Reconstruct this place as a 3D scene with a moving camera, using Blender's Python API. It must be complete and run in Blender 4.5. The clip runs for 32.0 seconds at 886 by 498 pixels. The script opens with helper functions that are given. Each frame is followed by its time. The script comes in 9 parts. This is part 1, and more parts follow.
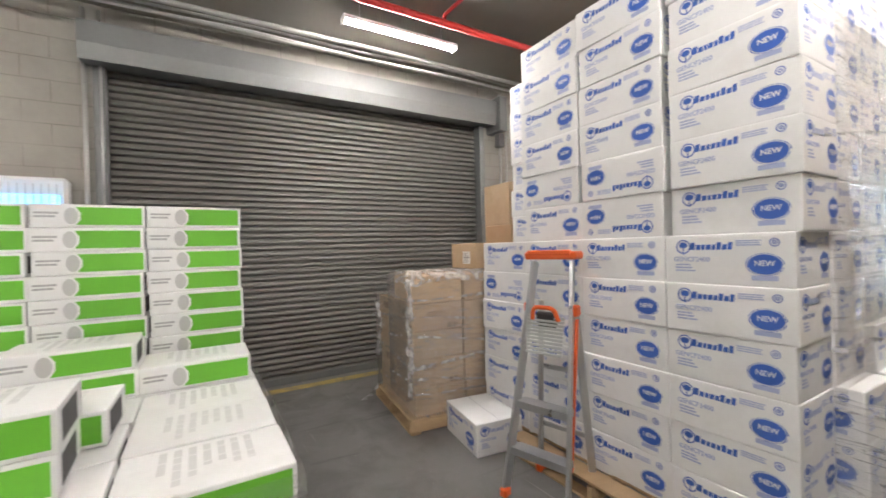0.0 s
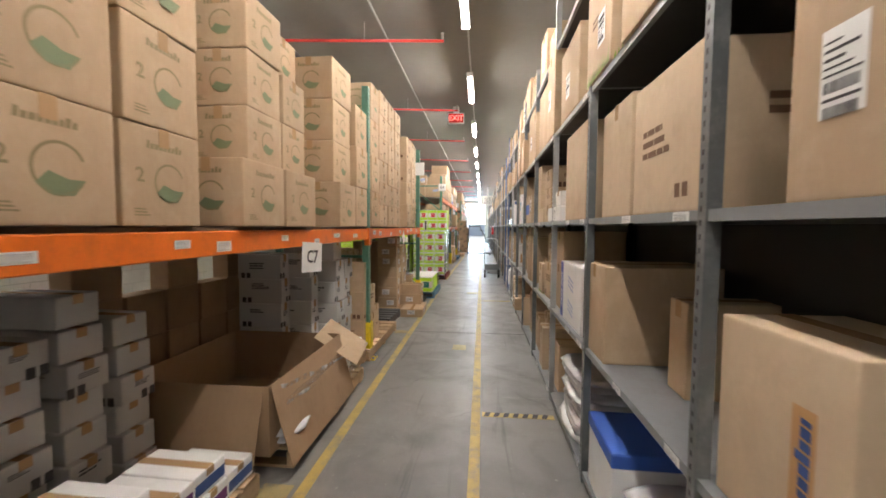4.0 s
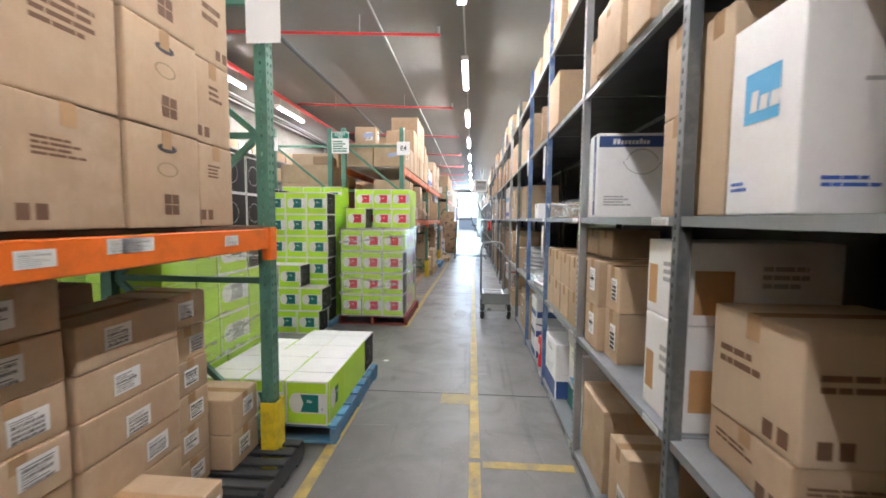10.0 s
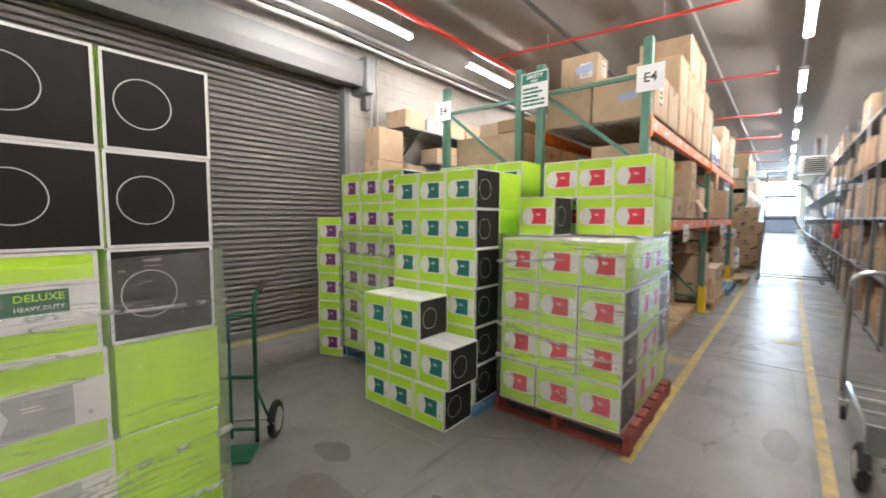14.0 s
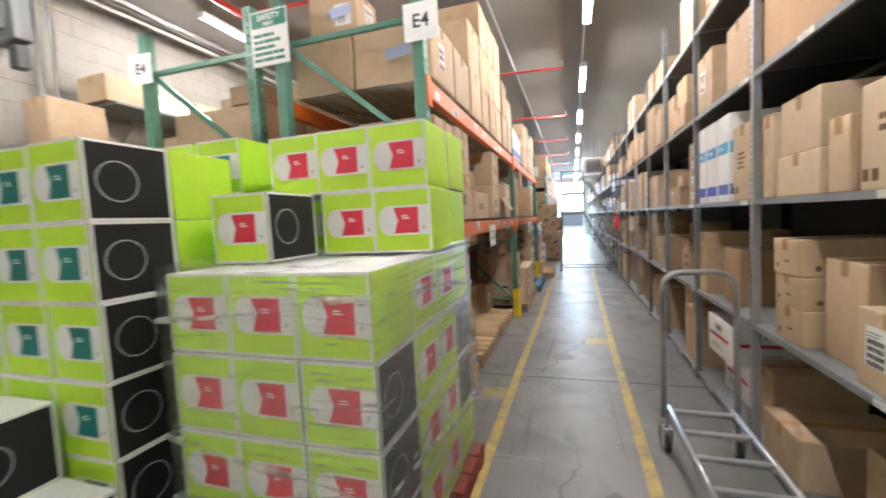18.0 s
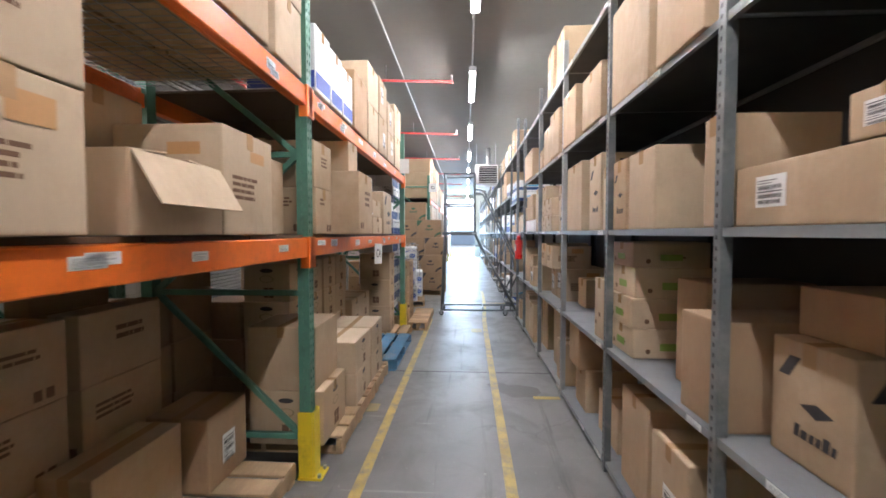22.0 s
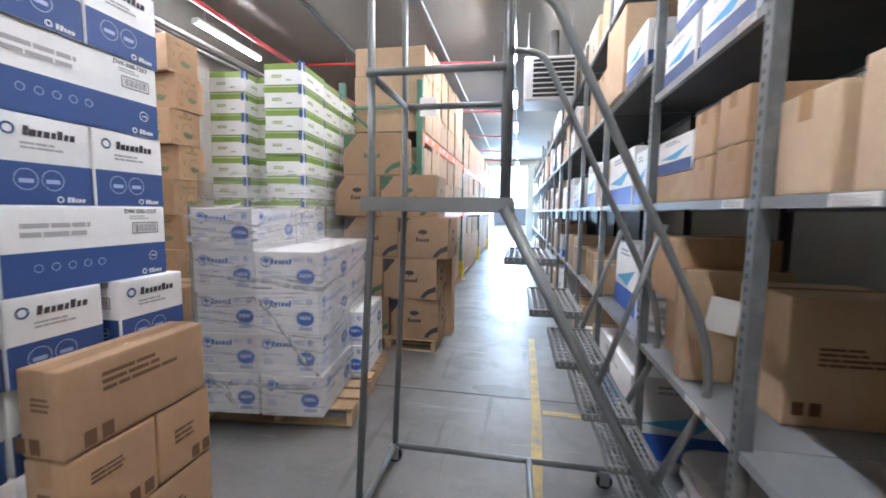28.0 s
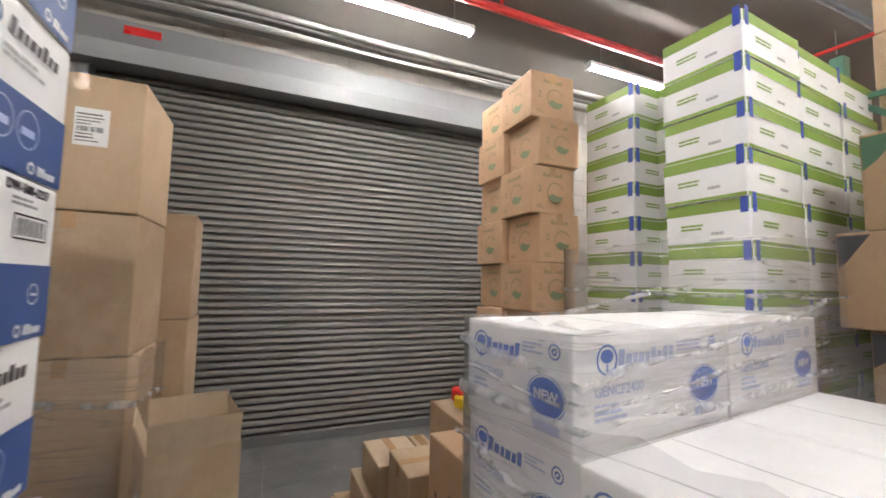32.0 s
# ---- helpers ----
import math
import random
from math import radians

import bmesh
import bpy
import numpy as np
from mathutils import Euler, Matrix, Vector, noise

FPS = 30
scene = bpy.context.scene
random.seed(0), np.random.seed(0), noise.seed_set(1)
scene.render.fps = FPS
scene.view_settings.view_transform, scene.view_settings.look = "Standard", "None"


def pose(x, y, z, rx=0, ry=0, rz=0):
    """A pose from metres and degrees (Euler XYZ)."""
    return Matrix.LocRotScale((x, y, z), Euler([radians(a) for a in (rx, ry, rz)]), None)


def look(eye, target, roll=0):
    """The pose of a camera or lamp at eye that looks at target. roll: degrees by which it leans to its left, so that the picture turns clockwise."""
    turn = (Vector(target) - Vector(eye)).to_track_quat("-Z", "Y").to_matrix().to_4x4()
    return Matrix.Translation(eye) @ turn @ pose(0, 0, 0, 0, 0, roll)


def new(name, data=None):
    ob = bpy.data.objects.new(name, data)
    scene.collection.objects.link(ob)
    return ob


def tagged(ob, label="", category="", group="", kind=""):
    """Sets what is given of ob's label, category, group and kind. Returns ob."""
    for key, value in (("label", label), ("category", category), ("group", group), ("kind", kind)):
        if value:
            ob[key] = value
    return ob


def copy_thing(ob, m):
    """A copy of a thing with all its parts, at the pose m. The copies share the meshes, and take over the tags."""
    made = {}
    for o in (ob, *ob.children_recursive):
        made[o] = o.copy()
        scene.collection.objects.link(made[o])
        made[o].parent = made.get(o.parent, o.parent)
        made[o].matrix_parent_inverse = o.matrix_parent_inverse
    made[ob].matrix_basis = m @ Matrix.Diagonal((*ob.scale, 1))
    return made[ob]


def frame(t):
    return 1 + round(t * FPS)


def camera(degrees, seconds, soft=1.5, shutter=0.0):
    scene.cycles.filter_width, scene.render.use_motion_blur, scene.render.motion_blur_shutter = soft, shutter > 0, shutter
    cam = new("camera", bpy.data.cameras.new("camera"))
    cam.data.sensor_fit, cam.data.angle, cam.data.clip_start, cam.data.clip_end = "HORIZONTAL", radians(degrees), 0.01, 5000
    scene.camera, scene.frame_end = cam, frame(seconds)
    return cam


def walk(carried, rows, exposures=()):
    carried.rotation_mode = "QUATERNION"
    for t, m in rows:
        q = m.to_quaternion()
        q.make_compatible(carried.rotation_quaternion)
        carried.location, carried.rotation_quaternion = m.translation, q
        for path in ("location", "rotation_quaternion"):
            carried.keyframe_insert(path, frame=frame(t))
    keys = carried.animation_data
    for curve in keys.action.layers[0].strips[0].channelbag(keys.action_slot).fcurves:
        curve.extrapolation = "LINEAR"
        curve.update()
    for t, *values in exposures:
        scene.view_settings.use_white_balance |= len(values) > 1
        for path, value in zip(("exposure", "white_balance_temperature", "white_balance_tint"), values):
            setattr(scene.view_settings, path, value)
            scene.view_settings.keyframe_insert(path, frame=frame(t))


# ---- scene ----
EXPOSURES = [(0.0, 0.0, 6400, 10), (3.0, -0.12, 6700, 10), (7.0, 0.09, 5800, 10), (13.0, -0.05, 6150, 10), (17.0, -0.05, 6250, 10), (19.0, -0.08, 6000, 10), (21.0, -0.02, 5750, 10), (23.0, 0.04, 5800, 10), (28.0, 0.03, 5650, 10), (29.0, -0.06, 5750, 10), (30.0, -0.1, 6050, 10), (32.0, -0.05, 6150, 10)]
cam = camera(94.8, 32.0, soft=1.7, shutter=0.3)
# seconds, x, y, z, and the three turns of pose()
PATH = [
    (0.0, 0.012, -0.053, 1.569, 89.82, 1.61, 59.33),
    (0.5, 0.047, 0.078, 1.554, 88.60, 2.00, 49.37),
    (1.0, 0.061, 0.327, 1.546, 88.01, 1.84, 33.09),
    (1.5, 0.077, 0.604, 1.540, 87.38, 2.19, 19.29),
    (2.0, 0.163, 1.013, 1.519, 87.24, 0.93, 11.59),
    (2.5, 0.220, 1.447, 1.499, 85.63, -0.20, 9.50),
    (3.0, 0.237, 1.942, 1.512, 85.62, -0.19, 5.50),
    (3.5, 0.274, 2.429, 1.510, 86.15, -1.02, 6.72),
    (4.0, 0.261, 2.941, 1.489, 86.86, -0.38, 5.45),
    (4.5, 0.242, 3.427, 1.481, 87.29, 0.31, 4.61),
    (6.5, 0.230, 5.355, 1.507, 86.10, 0.35, 4.10),
    (7.0, 0.205, 5.831, 1.504, 86.93, 0.99, 3.87),
    (7.5, 0.196, 6.345, 1.513, 85.70, 0.22, 5.46),
    (8.0, 0.159, 6.858, 1.519, 86.16, 1.77, 4.84),
    (8.5, 0.167, 7.322, 1.525, 87.31, 1.39, 4.88),
    (9.0, 0.177, 7.788, 1.523, 86.48, 0.36, 4.78),
    (9.5, 0.171, 8.245, 1.521, 86.24, 1.16, 2.90),
    (10.0, 0.198, 8.690, 1.525, 85.79, -0.49, 4.17),
    (10.5, 0.159, 9.171, 1.502, 85.18, 0.25, 4.31),
    (11.0, 0.124, 9.573, 1.485, 85.39, 0.31, 4.68),
    (11.5, 0.124, 10.035, 1.494, 85.45, -0.22, 5.51),
    (12.0, 0.116, 10.431, 1.491, 85.63, 0.55, 6.13),
    (12.5, 0.078, 10.785, 1.503, 86.31, 0.28, 12.57),
    (13.0, 0.036, 11.101, 1.510, 85.80, -0.73, 20.29),
    (13.5, -0.016, 11.415, 1.512, 85.85, -0.21, 28.39),
    (14.0, -0.046, 11.714, 1.510, 85.55, -0.26, 39.89),
    (14.5, -0.082, 12.003, 1.506, 84.58, -0.43, 50.46),
    (16.5, -0.137, 12.663, 1.510, 89.16, 1.11, 71.28),
    (17.0, -0.116, 12.787, 1.505, 88.12, 1.87, 58.25),
    (17.5, -0.155, 12.982, 1.497, 87.49, 2.73, 36.84),
    (18.0, -0.152, 13.194, 1.511, 86.02, 2.99, 17.64),
    (18.5, -0.123, 13.542, 1.513, 85.53, 0.77, 7.91),
    (19.0, -0.127, 13.937, 1.490, 84.59, 0.60, 5.12),
    (19.5, -0.105, 14.403, 1.501, 85.53, 1.65, 1.08),
    (20.0, -0.068, 14.886, 1.509, 85.43, 0.69, 2.78),
    (20.5, -0.051, 15.381, 1.513, 86.61, 1.03, 1.22),
    (21.0, -0.015, 15.896, 1.522, 86.57, 0.49, 2.88),
    (21.5, 0.008, 16.420, 1.518, 86.85, -0.60, 4.00),
    (22.0, -0.025, 16.940, 1.519, 87.80, 0.02, 3.23),
    (22.5, -0.029, 17.460, 1.518, 88.77, 0.23, 4.89),
    (23.0, -0.041, 17.991, 1.506, 90.36, 0.05, 3.82),
    (23.5, -0.015, 18.528, 1.492, 90.87, 0.09, 4.84),
    (24.0, -0.006, 19.081, 1.490, 90.18, -0.38, 5.23),
    (24.5, 0.002, 19.615, 1.498, 90.02, 0.08, 4.46),
    (25.0, 0.029, 20.174, 1.509, 89.08, -0.55, 5.57),
    (25.5, 0.022, 20.685, 1.512, 90.11, -0.19, 2.80),
    (27.5, 0.244, 22.346, 1.493, 85.46, -0.70, 7.68),
    (28.0, 0.203, 22.803, 1.491, 84.60, -0.77, 10.54),
    (28.5, 0.098, 23.238, 1.516, 84.37, -0.07, 17.28),
    (29.0, -0.021, 23.617, 1.523, 83.40, -0.53, 26.84),
    (29.5, -0.266, 23.919, 1.525, 83.16, 0.77, 35.46),
    (30.0, -0.463, 24.145, 1.533, 84.72, 1.26, 48.81),
    (30.5, -0.594, 24.289, 1.552, 86.34, -0.77, 63.33),
    (31.0, -0.633, 24.359, 1.571, 91.24, -0.93, 64.47),
    (31.5, -0.661, 24.392, 1.599, 94.90, 0.17, 69.35),
    (32.0, -0.736, 24.491, 1.593, 94.71, -1.06, 66.55),
]
walk(cam, [(t, pose(*p)) for t, *p in PATH], exposures=EXPOSURES)


# ---- light: fluorescent strips of the hall, daylight through the far dock door ----
world = bpy.data.worlds.new("sky")
scene.world = world
world.use_nodes = True
sky = world.node_tree.nodes.new("ShaderNodeTexSky")
sky.sky_type, sky.sun_disc = "NISHITA", False
sky.sun_elevation, sky.sun_rotation = radians(40), radians(160)
world.node_tree.links.new(sky.outputs[0], world.node_tree.nodes["Background"].inputs[0])
world.node_tree.nodes["Background"].inputs[1].default_value = 0.15
sun_data = bpy.data.lights.new("sun", "SUN")
sun_data.energy, sun_data.angle, sun_data.color = 3.0, radians(0.6), (1.0, 0.96, 0.9)
sun = new("sun", sun_data)
sun.matrix_world = look((0, 80, 30), (0, 62, 8))


# the strip lights themselves are built below; their tubes give the light
TUBE_GLOW = 380.0
AISLE_LIGHTS = [6.25 + 2.69 * k for k in range(-4, 14)]
DOCK_LIGHTS = [-4.3, 1.1, 6.4, 10.2, 14.15, 16.5, 19.6, 24.75, 27.2, 32.0, 36.0, 40.0]
# daylight that enters by the open dock door at the far end
d = bpy.data.lights.new("dock_daylight", "AREA")
d.shape, d.size, d.size_y, d.energy, d.color = "RECTANGLE", 2.1, 3.5, 950, (0.56, 0.79, 1.0)
o = new("dock_daylight", d)
o.matrix_world = look((-0.55, 43.4, 1.85), (-0.45, 33, -1.2))


# ---- materials ----
def mat(name, color, rough=0.6, metal=0.0, noise_scale=6.0, amount=0.12, bump=0.0, bump_scale=60.0, vary=0.0, stretch=(1, 1, 1), spec=0.5, dirt=None, dirt_amount=0.0, dirt_scale=1.3, sag=0.0):
    """A surface with two scales of unevenness, fine relief and, if vary, a shade of its own for each object."""
    m = bpy.data.materials.new(name)
    m.use_nodes = True
    nt = m.node_tree
    n, ln = nt.nodes, nt.links.new
    b = n["Principled BSDF"]
    b.inputs["Roughness"].default_value, b.inputs["Metallic"].default_value = rough, metal
    b.inputs["Specular IOR Level"].default_value = spec
    tc = n.new("ShaderNodeTexCoord")
    mp = n.new("ShaderNodeMapping")
    mp.inputs["Scale"].default_value = stretch
    info = n.new("ShaderNodeObjectInfo")
    add = n.new("ShaderNodeVectorMath")
    add.operation = "MULTIPLY_ADD"
    add.inputs[1].default_value = (37.0, 17.0, 53.0)
    comb = n.new("ShaderNodeCombineXYZ")
    for k in range(3):
        ln(info.outputs["Random"], comb.inputs[k])
    ln(comb.outputs[0], add.inputs[0])
    ln(tc.outputs["Object"], add.inputs[2])
    ln(add.outputs[0], mp.inputs[0])
    big = n.new("ShaderNodeTexNoise")
    big.inputs["Scale"].default_value, big.inputs["Detail"].default_value = noise_scale, 4.0
    fine = n.new("ShaderNodeTexNoise")
    fine.inputs["Scale"].default_value, fine.inputs["Detail"].default_value = noise_scale * 14, 3.0
    ln(mp.outputs[0], big.inputs[0])
    ln(mp.outputs[0], fine.inputs[0])
    mul = n.new("ShaderNodeMath")
    mul.operation = "MULTIPLY_ADD"
    mul.inputs[1].default_value = 0.4
    ln(fine.outputs[0], mul.inputs[0])
    ln(big.outputs[0], mul.inputs[2])
    rng = n.new("ShaderNodeMapRange")
    rng.inputs[1].default_value, rng.inputs[2].default_value = 0.35, 1.05
    rng.inputs[3].default_value, rng.inputs[4].default_value = 1 - amount, 1 + amount
    ln(mul.outputs[0], rng.inputs[0])
    val = rng.outputs[0]
    if vary:
        vr = n.new("ShaderNodeMapRange")
        vr.inputs[3].default_value, vr.inputs[4].default_value = 1 - vary, 1 + vary
        ln(info.outputs["Random"], vr.inputs[0])
        vm = n.new("ShaderNodeMath")
        vm.operation = "MULTIPLY"
        ln(val, vm.inputs[0])
        ln(vr.outputs[0], vm.inputs[1])
        val = vm.outputs[0]
    scale = n.new("ShaderNodeVectorMath")
    scale.operation = "SCALE"
    scale.inputs[0].default_value = color[:3]
    ln(val, scale.inputs["Scale"])
    col = scale.outputs[0]
    if dirt:
        dn = n.new("ShaderNodeTexNoise")
        dn.inputs["Scale"].default_value, dn.inputs["Detail"].default_value, dn.inputs["Roughness"].default_value = dirt_scale, 8.0, 0.68
        ln(add.outputs[0], dn.inputs[0])
        dr = n.new("ShaderNodeMapRange")
        dr.inputs[1].default_value, dr.inputs[2].default_value = 0.48, 0.72
        dr.inputs[4].default_value = dirt_amount
        ln(dn.outputs[0], dr.inputs[0])
        mx = n.new("ShaderNodeMix")
        mx.data_type = "RGBA"
        ln(dr.outputs[0], mx.inputs[0])
        ln(col, mx.inputs[6])
        mx.inputs[7].default_value = (*dirt, 1)
        col = mx.outputs[2]
    ln(col, b.inputs["Base Color"])
    rr = n.new("ShaderNodeMapRange")
    rr.inputs[3].default_value, rr.inputs[4].default_value = max(rough - 0.12, 0.04), min(rough + 0.12, 1)
    ln(big.outputs[0], rr.inputs[0])
    ln(rr.outputs[0], b.inputs["Roughness"])
    if bump:
        bn = n.new("ShaderNodeTexNoise")
        bn.inputs["Scale"].default_value, bn.inputs["Detail"].default_value = bump_scale, 3.0
        ln(mp.outputs[0], bn.inputs[0])
        bp = n.new("ShaderNodeBump")
        bp.inputs["Strength"].default_value, bp.inputs["Distance"].default_value = bump, 0.004
        ln(bn.outputs[0], bp.inputs["Height"])
        ln(bp.outputs[0], b.inputs["Normal"])
        if sag:  # soft dents and a few long creases
            sn = n.new("ShaderNodeTexNoise")
            sn.inputs["Scale"].default_value, sn.inputs["Detail"].default_value, sn.inputs["Distortion"].default_value = 5.0, 2.0, 0.8
            ln(add.outputs[0], sn.inputs[0])
            b2 = n.new("ShaderNodeBump")
            b2.inputs["Strength"].default_value, b2.inputs["Distance"].default_value = sag, 0.05
            ln(sn.outputs[0], b2.inputs["Height"])
            ln(bp.outputs[0], b2.inputs["Normal"])
            ln(b2.outputs[0], b.inputs["Normal"])
    return m


KRAFT = mat("kraft_cardboard", (0.475, 0.345, 0.22), 0.72, 0, 3.5, 0.10, 0.12, 90, 0.10, (1, 1, 0.25), 0.35, dirt=(0.60, 0.47, 0.33), dirt_amount=0.5, dirt_scale=4.5, sag=0.12)
KRAFT_PALE = mat("pale_cardboard", (0.555, 0.43, 0.295), 0.72, 0, 3.5, 0.09, 0.12, 90, 0.08, (1, 1, 0.25), 0.35, dirt=(0.42, 0.31, 0.20), dirt_amount=0.5, dirt_scale=4.5, sag=0.12)
KRAFT_DARK = mat("dark_cardboard", (0.35, 0.235, 0.142), 0.72, 0, 3.5, 0.10, 0.12, 90, 0.12, (1, 1, 0.25), 0.35, dirt=(0.26, 0.165, 0.095), dirt_amount=0.5, dirt_scale=4.5, sag=0.12)
KRAFT_RED = mat("reddish_cardboard", (0.44, 0.285, 0.165), 0.7, 0, 3.5, 0.09, 0.12, 90, 0.07, (1, 1, 0.25), 0.35, dirt=(0.54, 0.39, 0.25), dirt_amount=0.5, dirt_scale=4.5, sag=0.12)
WHITE_BOX = mat("white_carton", (0.85, 0.85, 0.85), 0.5, 0, 4, 0.04, 0.06, 80, 0.03, dirt=(0.70, 0.69, 0.67), dirt_amount=0.35, dirt_scale=5.0, sag=0.10)
GREY_BOX = mat("grey_carton", (0.55, 0.55, 0.55), 0.55, 0, 4, 0.06, 0.06, 80, 0.06)
LIME = mat("lime_carton", (0.51, 0.79, 0.045), 0.45, 0, 4, 0.05, 0.05, 80, 0.05, sag=0.10)
GREEN = mat("grass_green_carton", (0.145, 0.47, 0.035), 0.45, 0, 4, 0.06, 0.05, 80, 0.05)
BLACKBOX = mat("black_carton", (0.012, 0.011, 0.011), 0.55, 0, 4, 0.15, 0.05, 80, 0.1, spec=0.28)
NAVY = mat("navy_print", (0.042, 0.085, 0.25), 0.5, 0, 4, 0.06)
BLUE_INK = mat("blue_ink", (0.05, 0.13, 0.50), 0.5, 0, 8, 0.06)
PALE_BLUE_INK = mat("pale_blue_ink", (0.42, 0.47, 0.68), 0.5, 0, 8, 0.08)
SKY_INK = mat("sky_blue_ink", (0.10, 0.42, 0.72), 0.5, 0, 8, 0.06)
ROYAL_INK = mat("royal_blue_ink", (0.05, 0.09, 0.42), 0.5, 0, 8, 0.06)
GREEN_INK = mat("dark_green_ink", (0.03, 0.14, 0.075), 0.55, 0, 8, 0.08)
OLIVE_INK = mat("olive_green_ink", (0.25, 0.37, 0.07), 0.5, 0, 8, 0.08)
TEAL_INK = mat("teal_ink", (0.012, 0.16, 0.15), 0.5, 0, 8, 0.06)
RED_INK = mat("red_ink", (0.62, 0.03, 0.06), 0.5, 0, 8, 0.06)
PURPLE_INK = mat("purple_ink", (0.16, 0.03, 0.17), 0.5, 0, 8, 0.06)
ORANGE_INK = mat("orange_ink", (0.52, 0.29, 0.12), 0.55, 0, 8, 0.1)
BROWN_INK = mat("brown_ink", (0.16, 0.085, 0.045), 0.7, 0, 8, 0.15)
DARK_INK = mat("dark_ink", (0.045, 0.04, 0.045), 0.6, 0, 8, 0.15)
GREY_INK = mat("grey_ink", (0.42, 0.42, 0.43), 0.6, 0, 8, 0.1)
LABEL = mat("paper_label", (0.78, 0.78, 0.77), 0.55, 0, 6, 0.04)
TAPE = mat("packing_tape", (0.47, 0.31, 0.17), 0.22, 0, 8, 0.08, 0.05, 30, 0.1)
STEEL = mat("galvanised_steel", (0.42, 0.43, 0.44), 0.38, 0.75, 9, 0.14, 0.03, 60, 0.06)
SHELF_GREY = mat("grey_shelf_paint", (0.24, 0.255, 0.27), 0.42, 0.15, 5, 0.10, 0.03, 60, 0.05, dirt=(0.16, 0.15, 0.14), dirt_amount=0.4, dirt_scale=5)
POST_GREY = mat("grey_post_paint", (0.15, 0.165, 0.17), 0.4, 0.35, 6, 0.15, 0.03, 60, 0.15, dirt=(0.42, 0.42, 0.42), dirt_amount=0.4, dirt_scale=7)
POST_BLUE = mat("blue_post_paint", (0.10, 0.17, 0.34), 0.4, 0.1, 6, 0.12, 0.03, 60, 0.05, dirt=(0.5, 0.52, 0.55), dirt_amount=0.5, dirt_scale=7)
# near black of rear posts; also stands for shade under and behind shelves
BLACK_AND_SHADE = mat("black_and_shelf_shade", (0.02, 0.021, 0.022), 0.5, 0.1, 5, 0.15)
RACK_GREEN = mat("green_rack_paint", (0.10, 0.235, 0.17), 0.4, 0.05, 7, 0.12, 0.03, 50, 0.05, dirt=(0.06, 0.10, 0.08), dirt_amount=0.5, dirt_scale=9)
BEAM_ORANGE = mat("orange_beam_paint", (0.80, 0.17, 0.015), 0.4, 0.0, 6, 0.10, 0.03, 50, 0.03, dirt=(0.38, 0.09, 0.02), dirt_amount=0.45, dirt_scale=8)
GUARD_YELLOW = mat("yellow_guard_paint", (0.80, 0.60, 0.02), 0.4, 0.0, 6, 0.10, 0.03, 50, 0.03, dirt=(0.2, 0.15, 0.03), dirt_amount=0.5, dirt_scale=9)
WIRE = mat("zinc_wire", (0.40, 0.40, 0.38), 0.4, 0.6, 9, 0.1)
WOOD = mat("pallet_wood", (0.47, 0.33, 0.195), 0.75, 0, 5, 0.20, 0.3, 40, 0.14, (1, 0.12, 1), 0.3, dirt=(0.2, 0.14, 0.09), dirt_amount=0.5, dirt_scale=4)
# deck wood darkened in colour for the weak light under the decks
SHADED_DECK_WOOD = mat("shaded_deck_board", (0.115, 0.082, 0.055), 0.7, 0, 5, 0.2, 0.15, 40, 0.12, (1, 0.2, 1), 0.3)
WOOD_BLUE = mat("blue_pallet_paint", (0.09, 0.22, 0.36), 0.7, 0, 5, 0.18, 0.25, 40, 0.1, (1, 0.12, 1), 0.3, dirt=(0.3, 0.25, 0.2), dirt_amount=0.5, dirt_scale=6)
WOOD_RED = mat("red_pallet_paint", (0.22, 0.05, 0.035), 0.7, 0, 5, 0.2, 0.25, 40, 0.1, (1, 0.12, 1), 0.3)
WOOD_BLACK = mat("black_pallet_plastic", (0.035, 0.038, 0.042), 0.5, 0, 5, 0.2, 0.05, 40, 0.1)
ALU = mat("aluminium", (0.55, 0.56, 0.57), 0.32, 0.85, 9, 0.08, 0.02, 80)
LADDER_GREY = mat("grey_ladder_paint", (0.20, 0.215, 0.22), 0.38, 0.3, 6, 0.10, 0.02, 60)
ORANGE_PLASTIC = mat("orange_plastic", (0.85, 0.14, 0.03), 0.4, 0, 6, 0.05)
BLACK_RUBBER = mat("black_rubber", (0.02, 0.02, 0.02), 0.7, 0, 6, 0.2, 0.1, 80)
TRUCK_GREEN = mat("green_hand_truck_paint", (0.02, 0.12, 0.075), 0.35, 0.2, 6, 0.1)
DOOR_STEEL = mat("roller_door_steel", (0.158, 0.153, 0.141), 0.55, 0.25, 3, 0.10, 0.0, 40, 0.06, (1, 0.3, 3), dirt=(0.2, 0.19, 0.18), dirt_amount=0.35, dirt_scale=2)
HOOD_STEEL = mat("galvanised_hood", (0.19, 0.195, 0.195), 0.45, 0.4, 2, 0.12, 0.02, 40)
BLOCK = mat("painted_block_wall", (0.32, 0.303, 0.27), 0.7, 0, 1.6, 0.14, 0.25, 25, dirt=(0.19, 0.175, 0.15), dirt_amount=0.5, dirt_scale=1.4)


